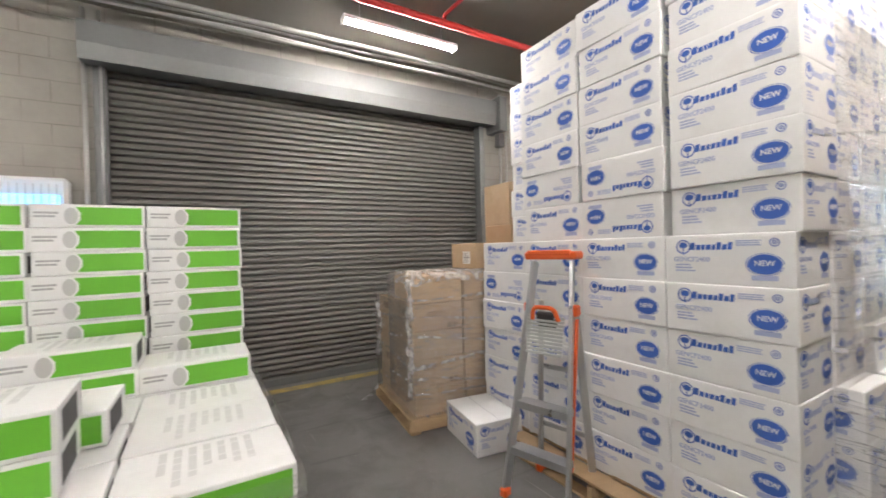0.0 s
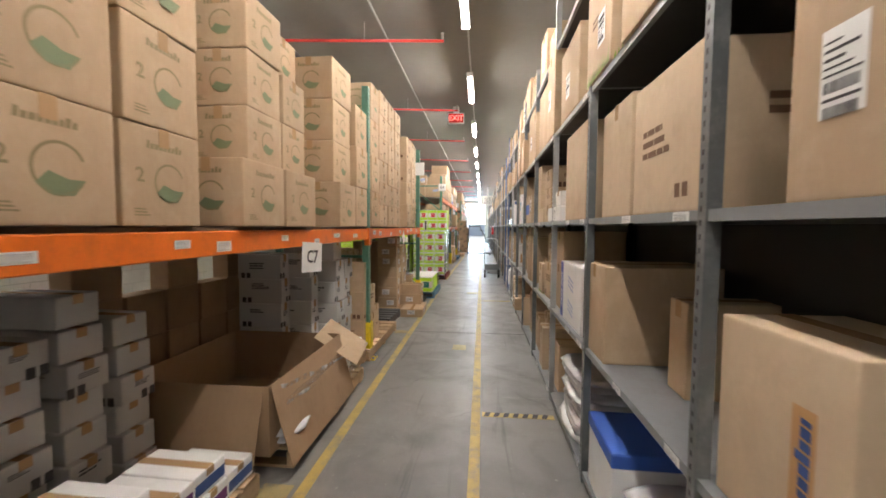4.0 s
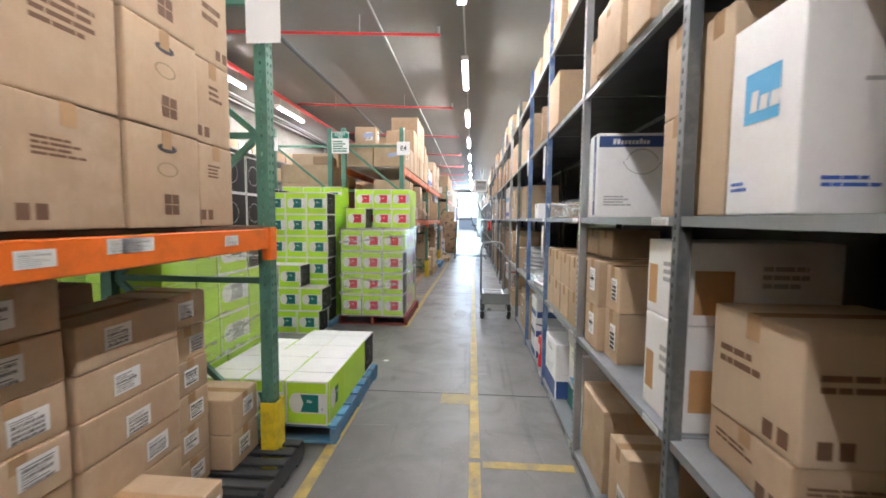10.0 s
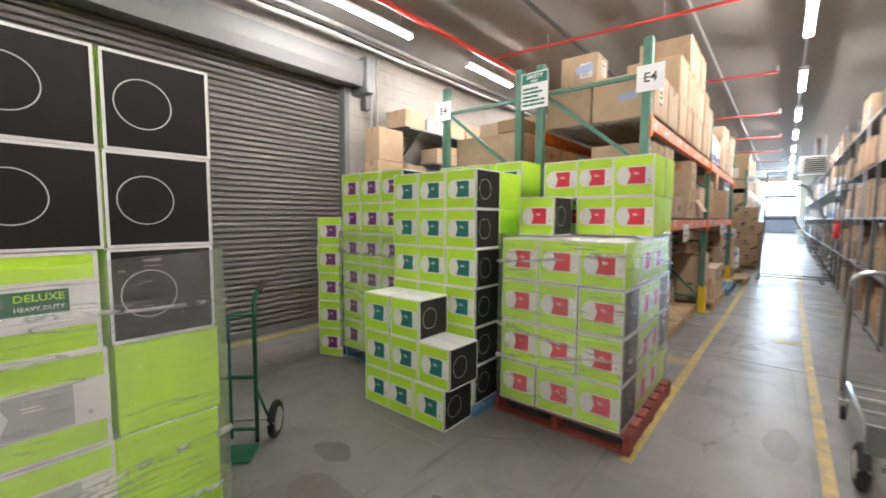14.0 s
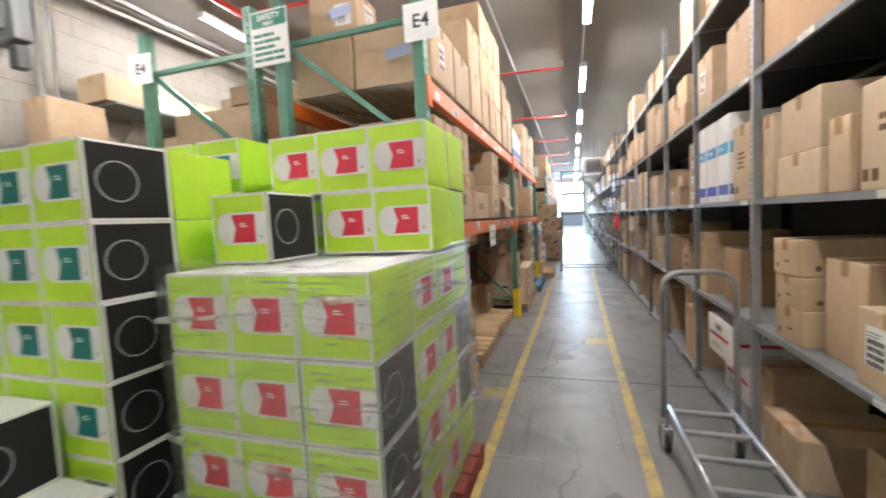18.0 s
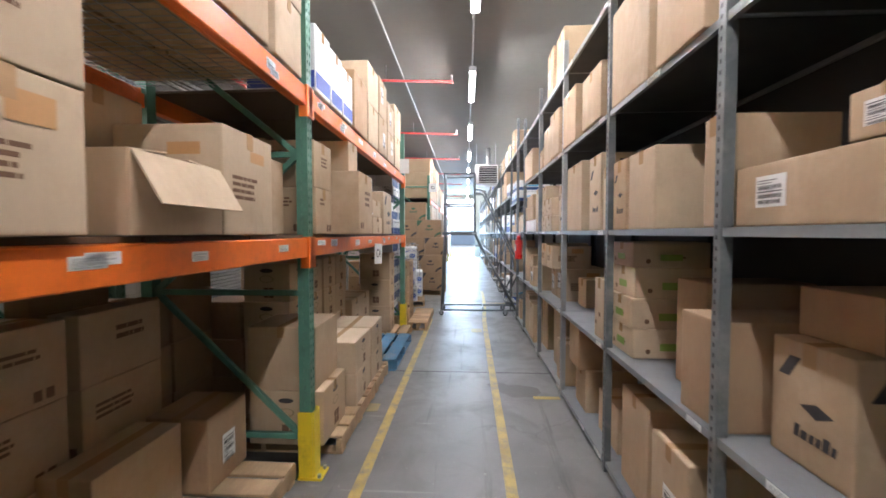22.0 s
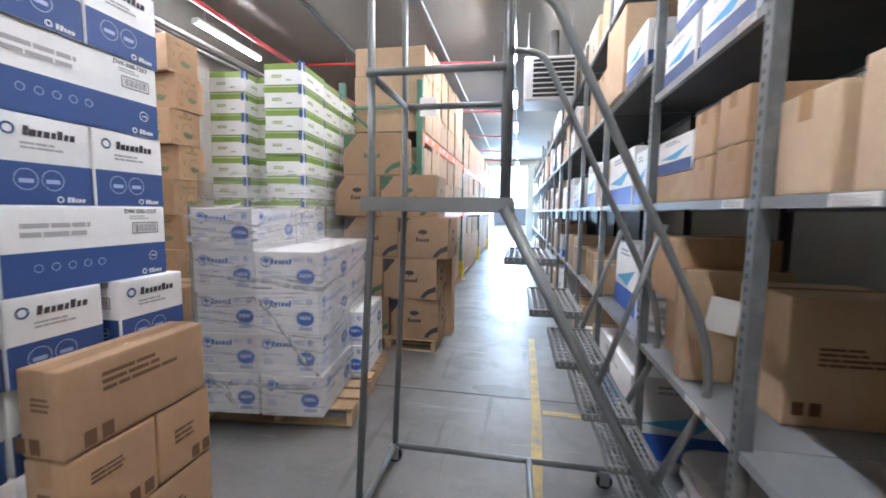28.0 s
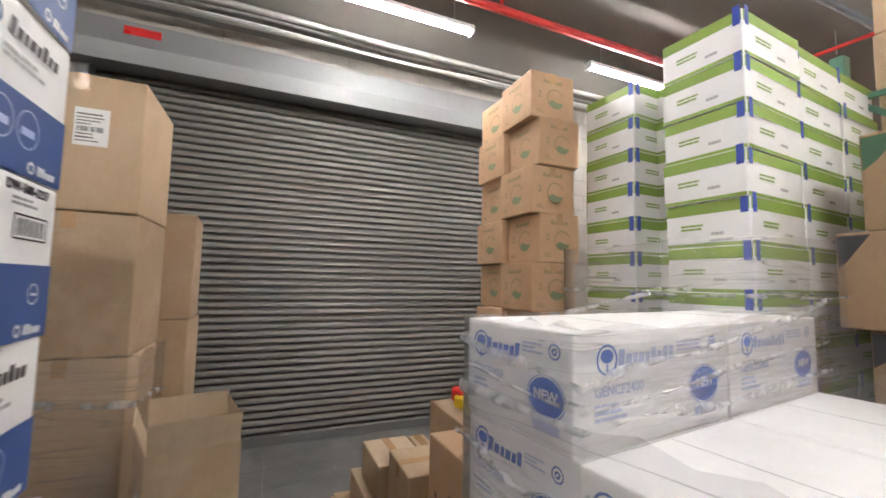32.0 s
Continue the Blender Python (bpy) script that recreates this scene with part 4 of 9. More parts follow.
def wire_deck(x_front, depth, y0, y1, z):
    """A welded wire deck on the beams."""
    d = []
    y = y0
    while y <= y1:
        d.append(block_data(depth - 0.02, 0.004, 0.004, 0.0005, (-depth / 2, y, 0.004)))
        y += 0.05
    x = 0.0
    while x < depth:
        d.append(block_data(0.005, y1 - y0, 0.005, 0.0005, (-x - 0.01, (y0 + y1) / 2, -0.001)))
        x += 0.11
    o = new("wire_deck", mesh("wire_deck", *joined(*d), WIRE))
    o.location = (x_front, 0, z)
    return tagged(o, "welded wire mesh deck on the rack beams", "rack deck", "wire decks")


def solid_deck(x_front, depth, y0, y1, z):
    """Boards laid across the beams, coloured dark to stand for the shade below."""
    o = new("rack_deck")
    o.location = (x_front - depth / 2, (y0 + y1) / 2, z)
    tagged(o, "wooden boards laid across the rack beams, darkened for shade", "rack deck", "rack decks")
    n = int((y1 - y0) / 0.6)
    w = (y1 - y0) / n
    me = block("deck_board", depth - 0.05, w - 0.008, 0.018, SHADED_DECK_WOOD, 0.002)
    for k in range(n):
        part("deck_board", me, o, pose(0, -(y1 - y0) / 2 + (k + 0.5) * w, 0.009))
    return o


def rack_bay(x, y0, y1, tops, flip=1, depth=RACK_DEPTH, deck=True, seed=0):
    for k, z in enumerate(tops):
        beam(x, y0, y1, z, flip, seed=seed * 7 + k)
        beam(x - flip * depth, y0, y1, z, -flip, seed=0, labels=False)
        if deck:
            (wire_deck if k and y0 < 19 else solid_deck)(x if flip > 0 else x + depth, depth, y0 + 0.05, y1 - 0.05, z + 0.002)


RACK_A = [3.72, 7.36, 11.02]
for k, y in enumerate(RACK_A):
    upright_frame(RACK_X, y, 3.0, True)
for k in range(2):
    rack_bay(RACK_X, RACK_A[k], RACK_A[k + 1], [1.46], 1, seed=k + 1)
RACK_B = [15.62, 19.40, 23.25]
for k, y in enumerate(RACK_B):
    upright_frame(RACK_X, y, 3.05, k > 0)
    upright_frame(-2.22, y, 3.05, False)
for k in range(2):
    rack_bay(RACK_X, RACK_B[k], RACK_B[k + 1], [1.49, 2.40], 1, seed=k + 11)
    rack_bay(-2.22, RACK_B[k], RACK_B[k + 1], [1.45], 1, seed=k + 15)
RACK_C = [27.75, 31.5, 35.2, 38.9, 42.6]
for k, y in enumerate(RACK_C):
    upright_frame(RACK_X, y, 3.05, k > 0)
for k in range(4):
    rack_bay(RACK_X, RACK_C[k], RACK_C[k + 1], [1.49, 2.45], 1, seed=k + 21)

# ---- long shelving on the other side ----
SHELF_X, SHELF_DEPTH = 0.855, 0.66
POSTS = [0.55, 1.74, 2.91, 4.11, 5.33, 6.47, 7.69, 8.90, 10.06, 11.26, 12.44, 13.64, 14.82, 16.05, 17.23, 18.42, 19.55, 20.74, 21.95, 23.25, 24.1, 25.1, 26.3, 27.5, 28.7, 29.9, 31.1, 32.3, 33.5, 34.7, 35.9, 37.1, 38.3, 39.5, 40.7, 41.9, 43.1]
LEVELS = [0.07, 0.80, 1.54, 2.27, 2.97]


def post_mesh(h, material):
    """An angle-section post with a row of small dark slots."""
    key = ("post", h, material.name)
    if key not in CACHE:
        d = [block_data(0.004, 0.042, h, 0.001, (0, 0, h / 2)), block_data(0.04, 0.004, h, 0.001, (0.02, -0.019, h / 2))]
        CACHE[key] = mesh("post", *joined(*d), material)
    return CACHE[key]


def slot_mesh(h):
    key = ("slotting", h)
    if key not in CACHE:
        d, z = [], 0.06
        while z < h - 0.03:
            d.append(block_data(0.0012, 0.009, 0.016, 0.0002, (-0.0024, 0.004, z)))
            z += 0.038
        CACHE[key] = mesh("slotting", *joined(*d), DARK_INK)
    return CACHE[key]


def shelf_mesh(w):
    """A bent steel sheet: flat top, front and rear lips folded down and in."""
    key = ("shelf", round(w, 4))
    if key not in CACHE:
        a, t = SHELF_DEPTH / 2, 0.003
        prof = [(-a + 0.022, -0.016), (-a, -0.016), (-a, 0.016), (a, 0.016), (a, -0.016), (a - 0.022, -0.016)]
        inner = [(-a + 0.022, -0.016 + t), (-a + t, -0.016 + t), (-a + t, 0.016 - t), (a - t, 0.016 - t), (a - t, -0.016 + t), (a - 0.022, -0.016 + t)]
        loop = prof + inner[::-1]
        n = len(loop)
        v = [(x, -w / 2, z) for x, z in loop] + [(x, w / 2, z) for x, z in loop]
        f = [[k, (k + 1) % n, n + (k + 1) % n, n + k][::-1] for k in range(n)]
        for k in range(5):
            q = [k, k + 1, n - 2 - k, n - 1 - k]
            f += [q[::-1], [n + i for i in q]]
        CACHE[key] = mesh("shelf", v, f, SHELF_GREY)
    return CACHE[key]


def shelf_panel(y0, y1, z, seed):
    w = y1 - y0 - 0.006
    r = random.Random(seed)
    s = new("shelf", shelf_mesh(w))
    s.location = (SHELF_X + SHELF_DEPTH / 2 + 0.004, (y0 + y1) / 2, z - 0.016)
    tagged(s, "grey steel shelf panel of the long shelving", "shelf", "steel shelves")
    # near-black plate below the grey shelf: its shade put into colour
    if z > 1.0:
        part("underside", block("underside", SHELF_DEPTH - 0.03, w - 0.03, 0.003, BLACK_AND_SHADE, 0.0005), s, pose(0, 0, 0.0095), "underside coloured near black for the shade there")
    for y in ([-w / 2 + 0.12] if r.random() < 0.8 else []) + ([r.uniform(-0.2, 0.4)] if r.random() < 0.35 else []):
        sheet_on(s, pose(-SHELF_DEPTH / 2 - 0.003, y, 0, 0, 0, -90), r.choice((0.10, 0.13)), 0.028, r.randrange(6), "bin_label", GREY_INK)
    return s


def shelving():
    r = random.Random(4)
    for k, y in enumerate(POSTS):
        h = 3.25 + (0.25 if k % 5 == 0 else 0.0)
        m = POST_BLUE if k in (10, 11) else (STEEL if k in (13, 5, 9, 17) else POST_GREY)
        p = new("shelf_post", post_mesh(h, m))
        p.location = (SHELF_X, y, 0)
        tagged(p, "blue painted slotted steel shelf post" if m is POST_BLUE else "grey slotted steel angle post of the shelving", "shelf post", "shelf posts")
        part("slotting", slot_mesh(h), p)["kind"] = "stuff"
        q = new("shelf_post", post_mesh(h, BLACK_AND_SHADE))
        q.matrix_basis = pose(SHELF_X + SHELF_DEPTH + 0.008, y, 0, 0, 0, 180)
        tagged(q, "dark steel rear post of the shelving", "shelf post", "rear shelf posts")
        part("slotting", slot_mesh(h), q)["kind"] = "stuff"
    for k in range(len(POSTS) - 1):
        for j, z in enumerate(LEVELS):
            if k == 19 and j == 3:
                continue
            shelf_panel(POSTS[k], POSTS[k + 1], 2.08 if (k, j) == (20, 3) else z, k * 10 + j)
        # added dark sheet that stands in for the shade at the rear of the bay
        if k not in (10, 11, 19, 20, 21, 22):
            b = slab("partition_panel", SHELF_X + SHELF_DEPTH + 0.02, SHELF_X + SHELF_DEPTH + 0.03, POSTS[k] + 0.004, POSTS[k + 1] - 0.004, 0.06, 2.99, BLACK_AND_SHADE, kind="structure", label="added dark sheet standing in for the shaded rear of a shelf bay", category="shelf back")
    

shelving()


# ---- printing on cartons ----
def flat(name, polys, material):
    """Ink: flat polygons in the xz plane that face -y."""
    v, f, at = [], [], {}
    for p in polys:
        q = []
        for x, z in p:
            k = (round(x, 5), round(z, 5))
            if k not in at:
                at[k] = len(v)
                v.append((x, 0, z))
            q.append(at[k])
        f.append(q)
    return mesh(name, v, f, material)


def rect(x, z, w, h):
    return [(x - w / 2, z - h / 2), (x + w / 2, z - h / 2), (x + w / 2, z + h / 2), (x - w / 2, z + h / 2)]


def oval(x, z, a, b, n=22, t0=0.0, t1=2 * math.pi):
    full = abs(t1 - t0 - 2 * math.pi) < 1e-6
    return [(x + a * math.cos(t0 + (t1 - t0) * k / (n if full else n - 1)), z + b * math.sin(t0 + (t1 - t0) * k / (n if full else n - 1))) for k in range(n)]


def ring(x, z, r, w, n=24, t0=0.0, t1=2 * math.pi):
    out = []
    for k in range(n):
        a, b = t0 + (t1 - t0) * k / n, t0 + (t1 - t0) * (k + 1) / n
        out.append([(x + r * math.cos(a), z + r * math.sin(a)), (x + r * math.cos(b), z + r * math.sin(b)), (x + (r - w) * math.cos(b), z + (r - w) * math.sin(b)), (x + (r - w) * math.cos(a), z + (r - w) * math.sin(a))][::-1])
    return out


def ink(key, make, material):
    k = ("ink", key, material.name)
    if k not in CACHE:
        CACHE[k] = flat("print", make(), material)
    return CACHE[k]


def text_lines(w, h, n, seed, material):
    """Unreadable lines of print as bars."""
    def make():
        r = random.Random(seed)
        out = []
        for k in range(n):
            z = h / 2 - h * (k + 0.5) / n
            ww = w * r.uniform(0.55, 1.0)
            x = -w / 2
            while x < -w / 2 + ww - 0.004:
                b = min(r.uniform(0.12, 0.4) * w, -w / 2 + ww - x)
                out.append(rect(x + b / 2, z, b, h / n * 0.55))
                x += b + 0.02 * w
        return out
    return ink(("lines", round(w, 3), round(h, 3), n, seed), make, material)


def word_mark(w, h, seed, material):
    """A brand name as plain blocks of its size."""
    def make():
        r = random.Random(seed)
        out, x = [], -w / 2
        while x < w / 2 - 0.01:
            b = min(r.uniform(0.42, 0.62) * h, w / 2 - x)
            hh = h * (1.0 if x < -w / 2 + 0.001 else r.choice((0.70, 0.70, 0.70, 0.70, 0.98)))
            out.append([(x, -h / 2), (x + b, -h / 2), (x + b + 0.1 * h, -h / 2 + hh), (x + 0.1 * h, -h / 2 + hh)])
            x += b + 0.14 * h
        return out
    return ink(("word", round(w, 3), round(h, 3), seed), make, material)


def face_pose(face, size, u, v, e=0.0022):
    sx, sy, sz = size
    if face == "-y":
        return pose(u, -sy / 2 - e, v)
    if face == "+y":
        return pose(-u, sy / 2 + e, v, 0, 0, 180)
    if face == "-x":
        return pose(-sx / 2 - e, -u, v, 0, 0, -90)
    if face == "+x":
        return pose(sx / 2 + e, u, v, 0, 0, 90)
    return pose(u, v, sz + e, -90)


def face_width(face, size):
    return size[0] if face in ("-y", "+y", "top") else size[1]


def shell_mesh(size, mats, idx_of=None, seed=0, r=0.0045, dent=0.0016):
    """A carton: rounded edges, faces a little bulged and uneven, a seam along the top."""
    sx, sy, sz = size
    key = ("shell", round(sx, 3), round(sy, 3), round(sz, 3), tuple(m.name for m in mats), seed % 5, dent)
    if key in CACHE:
        return CACHE[key]
    rr = random.Random(seed % 5 * 31 + 7)
    half = (sx / 2, sy / 2, sz / 2)
    v, f, idx, ids = [], [], [], {}

    def coords(h):
        return [-h, -h + r, -h + 3 * r, 0.0, h - 3 * r, h - r, h]

    def vert(p):
        k = tuple(round(c, 5) for c in p)
        if k not in ids:
            q = [max(-half[a] + r, min(half[a] - r, p[a])) for a in range(3)]
            d = [p[a] - q[a] for a in range(3)]
            n = math.sqrt(sum(c * c for c in d)) or 1
            o = [q[a] + d[a] / n * r for a in range(3)]
            inner = sum(1 for a in range(3) if abs(p[a]) < half[a] - r - 1e-6)
            if inner == 2 and min(half[a] - abs(p[a]) for a in range(3) if abs(p[a]) < half[a] - r - 1e-6) > r * 2.5:
                for a in range(3):
                    if abs(abs(p[a]) - half[a]) < 1e-6:
                        o[a] += math.copysign(rr.uniform(-dent, dent), p[a])
            ids[k] = len(v)
            v.append((o[0], o[1], o[2] + sz / 2))
        return ids[k]

    names = {(0, -1): "-x", (0, 1): "+x", (1, -1): "-y", (1, 1): "+y", (2, -1): "bottom", (2, 1): "top"}
    for a in range(3):
        b, c = (a + 1) % 3, (a + 2) % 3
        for s in (-1, 1):
            ub, uc = coords(half[b]), coords(half[c])
            for i in range(6):
                for j in range(6):
                    q = []
                    for di, dj in ((0, 0), (1, 0), (1, 1), (0, 1)):
                        p = [0.0, 0.0, 0.0]
                        p[a], p[b], p[c] = s * half[a], ub[i + di], uc[j + dj]
                        q.append(vert(p))
                    f.append(q if s > 0 else q[::-1])
                    idx.append(idx_of(names[a, s]) if idx_of else 0)
    CACHE[key] = mesh("carton", v, f, *mats, idx=idx, smooth=True)
    return CACHE[key]


def tape_mesh(sx, sy, sz, along_x):
    key = ("tape", round(sx, 3), round(sy, 3), round(sz, 3), along_x)
    if key not in CACHE:
        L, w, drop = (sx if along_x else sy), 0.05, min(0.07, sz * 0.3)
        d = [block_data(L if along_x else w, w if along_x else L, 0.001, 0.0002, (0, 0, sz + 0.0018))]
        for s in (-1, 1):
            if along_x:
                d.append(block_data(0.001, w, drop, 0.0002, (s * (sx / 2 + 0.0018), 0, sz - drop / 2 + 0.001)))
            else:
                d.append(block_data(w, 0.001, drop, 0.0002, (0, s * (sy / 2 + 0.0018), sz - drop / 2 + 0.001)))
        CACHE[key] = mesh("tape", *joined(*d), TAPE)
    return CACHE[key]


LOOKS = {  # kind: material, label, category
    "K": (KRAFT, "brown cardboard box", "box"), "P": (KRAFT_PALE, "pale brown cardboard box", "box"),
    "D": (KRAFT_DARK, "dark brown cardboard box", "box"), "R": (KRAFT_RED, "orange-brown cardboard box", "box"),
    "W": (WHITE_BOX, "white cardboard box", "box"), "G": (GREY_BOX, "grey cardboard box", "box"),
}


def kind_name(kind):
    """What the carton is called, by its look."""
    if kind[0] in "WG":
        return "carton"
    for k, nm in (("e", "printed_case"), ("h", "storage_box"), ("L", "parcel"), ("p", "supply_carton"), ("q", "supply_carton"), ("s", "supply_carton")):
        if k in kind[1:]:
            return nm
    return "cardboard_box" if kind[0] in "KD" else "shipping_box"


def carton(size, m, kind, seed=0, faces=("-x", "-y"), where="", group=""):
    """A loose carton. kind: a letter of LOOKS and, after it, what is on it: L label, t tape seam, p print, a arrows, h hand holes,
    e eco mark, b coloured band, v diagonal mark, g green foot, s small prints, o orange patch."""
    r = random.Random(seed * 13 + 5)
    material, label, cat = LOOKS[kind[0]]
    extras = kind[1:]
    sx, sy, sz = size
    words = label
    if "L" in extras:
        words += " with white label"
    elif "e" in extras:
        words += " with a ring mark"
    elif "b" in extras:
        words += " with a printed band"
    elif "p" in extras:
        words += " with print"
    if where:
        words += " " + where
    box = thing(kind_name(kind), shell_mesh(size, [material], None, seed), m, words, cat, group)
    along_x = sx > sy
    if kind != "D":
        part("tape", tape_mesh(sx, sy, sz, along_x), box, None, "shiny packing tape")
    for face in faces:
        w = face_width(face, size)
        dark = BROWN_INK if kind[0] in "KPDR" else DARK_INK
        if "L" in extras and (face == faces[0] or r.random() < 0.5):
            lw, lh = min(w * 0.4, 0.12), min(sz * 0.5, 0.16)
            sheet_on(box, face_pose(face, size, r.uniform(-0.2, 0.25) * w, sz * r.uniform(0.4, 0.62)), lw, lh, r.randrange(8))
        if "e" in extras:
            q = min(w * 0.20, sz * 0.22)
            part("printed_logo", ink(("eco", round(q, 3)), lambda: ring(0, 0, q, q * 0.12, 24, 0.4, 5.9), ECO_INK), box, face_pose(face, size, 0.06 * w, sz * 0.45))
            part("printed_wave", ink(("wave", round(q, 3)), lambda: [[(-q * 0.85, -q * 0.55), (-q * 0.3, -q * 0.95), (q * 0.5, -q * 0.95), (q * 0.95, -q * 0.35), (q * 0.3, -q * 0.35), (-q * 0.4, -q * 0.1)]], ECO_GREEN), box, face_pose(face, size, 0.06 * w, sz * 0.45), "green wave")
            part("printed_text", word_mark(w * 0.45, 0.03, 3, ECO_INK), box, face_pose(face, size, 0.0, sz * 0.82))
            part("printed_number", letter_mesh("2", sz * 0.2, ECO_INK), box, face_pose(face, size, -0.3 * w, sz * 0.5) @ pose(0, 0, 0, 90))
            part("printed_bars", text_lines(w * 0.2, sz * 0.09, 3, 4, ECO_INK), box, face_pose(face, size, -0.28 * w, sz * 0.14))
        if "p" in extras:
            part("printed_text", text_lines(w * r.uniform(0.35, 0.6), sz * r.uniform(0.16, 0.3), r.choice((2, 3, 4)), r.randrange(9), dark), box, face_pose(face, size, r.uniform(-0.12, 0.12) * w, sz * r.uniform(0.5, 0.72)))
            if r.random() < 0.6:
                part("printed_mark", ink(("sq", round(sz, 2)), lambda: [rect(-0.03, 0, 0.035, 0.045), rect(0.02, 0, 0.035, 0.045)], dark), box, face_pose(face, size, r.choice((-0.3, 0.3)) * w, sz * 0.14))
        if "a" in extras:
            part("printed_arrows", ink("arrows", lambda: [rect(-0.012, -0.01, 0.006, 0.05), rect(0.012, -0.01, 0.006, 0.05), [(-0.022, 0.012), (-0.002, 0.012), (-0.012, 0.032)], [(0.002, 0.012), (0.022, 0.012), (0.012, 0.032)], rect(0, -0.042, 0.05, 0.006)], DARK_INK), box, face_pose(face, size, 0.1 * w, sz * 0.55))
        if "h" in extras:
            part("hand_hole", ink("hole", lambda: [oval(0, 0, 0.05, 0.017)], DARK_INK), box, face_pose(face, size, 0, sz * 0.82))
            part("printed_mark", ink(("ovals", round(sz, 2)), lambda: [[(a[0], a[1] * 0.5) for a in q] for q in ring(0, 0, 0.055, 0.008, 20)], ECO_INK), box, face_pose(face, size, 0, sz * 0.60))
            q = min(sz * 0.13, w * 0.1)
            part("printed_mark", ink(("four", round(q, 3)), lambda: [rect(a * q * 0.55, b * q * 0.55, q, q) for a in (-1, 1) for b in (-1, 1)], ECO_INK if "s" in extras else BROWN_INK), box, face_pose(face, size, 0.04 * w, sz * 0.24))
        if "q" in extras:
            part("printed_picture", ink(("fruit", round(sz, 2)), lambda: [oval(0, 0, sz * 0.24, sz * 0.2, 14), [(-sz * 0.1, sz * 0.15), (sz * 0.12, sz * 0.3), (sz * 0.05, sz * 0.12)]], BROWN_INK), box, face_pose(face, size, -0.12 * w, sz * 0.45))
            part("printed_mark", ink(("pill", round(sz, 2)), lambda: [oval(0, 0, sz * 0.17, sz * 0.055, 16)], BROWN_INK), box, face_pose(face, size, 0.3 * w, sz * 0.72))
            part("printed_text", text_lines(w * 0.22, sz * 0.2, 3, 2, BROWN_INK), box, face_pose(face, size, 0.28 * w, sz * 0.3))
        if "y" in extras:
            part("printed_strip", ink(("ys", round(sz, 2)), lambda: [rect(0, 0, w * 0.16, sz * 0.6)], ORANGE_INK), box, face_pose(face, size, 0.22 * w, sz * 0.42))
            part("printed_text", word_mark(sz * 0.5, w * 0.1, 4, NAVY), box, face_pose(face, size, 0.22 * w, sz * 0.42, 0.003) @ pose(0, 0, 0, 0, -90))
        if "v" in extras:
            q = min(w, sz)
            part("printed_diagonal", ink(("dia", round(q, 2)), lambda: [[(-q * 0.25, q * 0.02), (-q * 0.1, q * 0.02), (q * 0.05, q * 0.25), (-q * 0.1, q * 0.25)]], DARK_INK), box, face_pose(face, size, -0.15 * w, sz * 0.68))
            part("printed_logo", ink(("vl", round(q, 2)), lambda: [[(-q * 0.2, 0), (0, -q * 0.09), (q * 0.2, 0), (0, q * 0.07)]], DARK_INK), box, face_pose(face, size, 0.1 * w, sz * 0.5))
            part("printed_text", word_mark(w * 0.5, 0.04, 8, DARK_INK), box, face_pose(face, size, 0.08 * w, sz * 0.28))
        if "g" in extras:
            part("green_foot_print", ink(("foot", round(w, 2), round(sz, 2)), lambda: [[(x, -sz * 0.06), (x + w * 0.035, -sz * 0.06), (x + w * 0.02, sz * (0.02 + 0.10 * ((k * 7) % 5) / 5))] for k, x in enumerate([-w * 0.47 + w * 0.04 * j for j in range(23)])], OLIVE_INK), box, face_pose(face, size, 0, sz * 0.07))
            part("printed_text", text_lines(w * 0.3, sz * 0.12, 2, 5, dark), box, face_pose(face, size, -0.1 * w, sz * 0.6))
        if "o" in extras:
            part("orange_print", ink(("op", round(w, 2)), lambda: [rect(0, 0, w * 0.3, sz * 0.2)], ORANGE_INK), box, face_pose(face, size, 0.15 * w, sz * 0.78))
            part("printed_text", text_lines(w * 0.5, sz * 0.25, 4, 2, dark), box, face_pose(face, size, -0.1 * w, sz * 0.45))
        if "s" in extras:
            part("printed_text", text_lines(w * 0.3, sz * 0.12, 1, 1, dark), box, face_pose(face, size, 0.15 * w, sz * 0.4))
            part("printed_mark", ink("dot", lambda: [oval(0, 0, 0.014, 0.014, 12)], dark), box, face_pose(face, size, -0.3 * w, sz * 0.25))
    printing(box)
    return box


def band(box, size, faces, material, z0, z1, name="printed_band", label=""):
    for face in faces:
        w = face_width(face, size) - 0.012
        part(name, ink((name, round(w, 3), round(z1 - z0, 3)), lambda: [rect(0, 0, w, z1 - z0)], material), box, face_pose(face, size, 0, (z0 + z1) / 2, 0.0018), label)


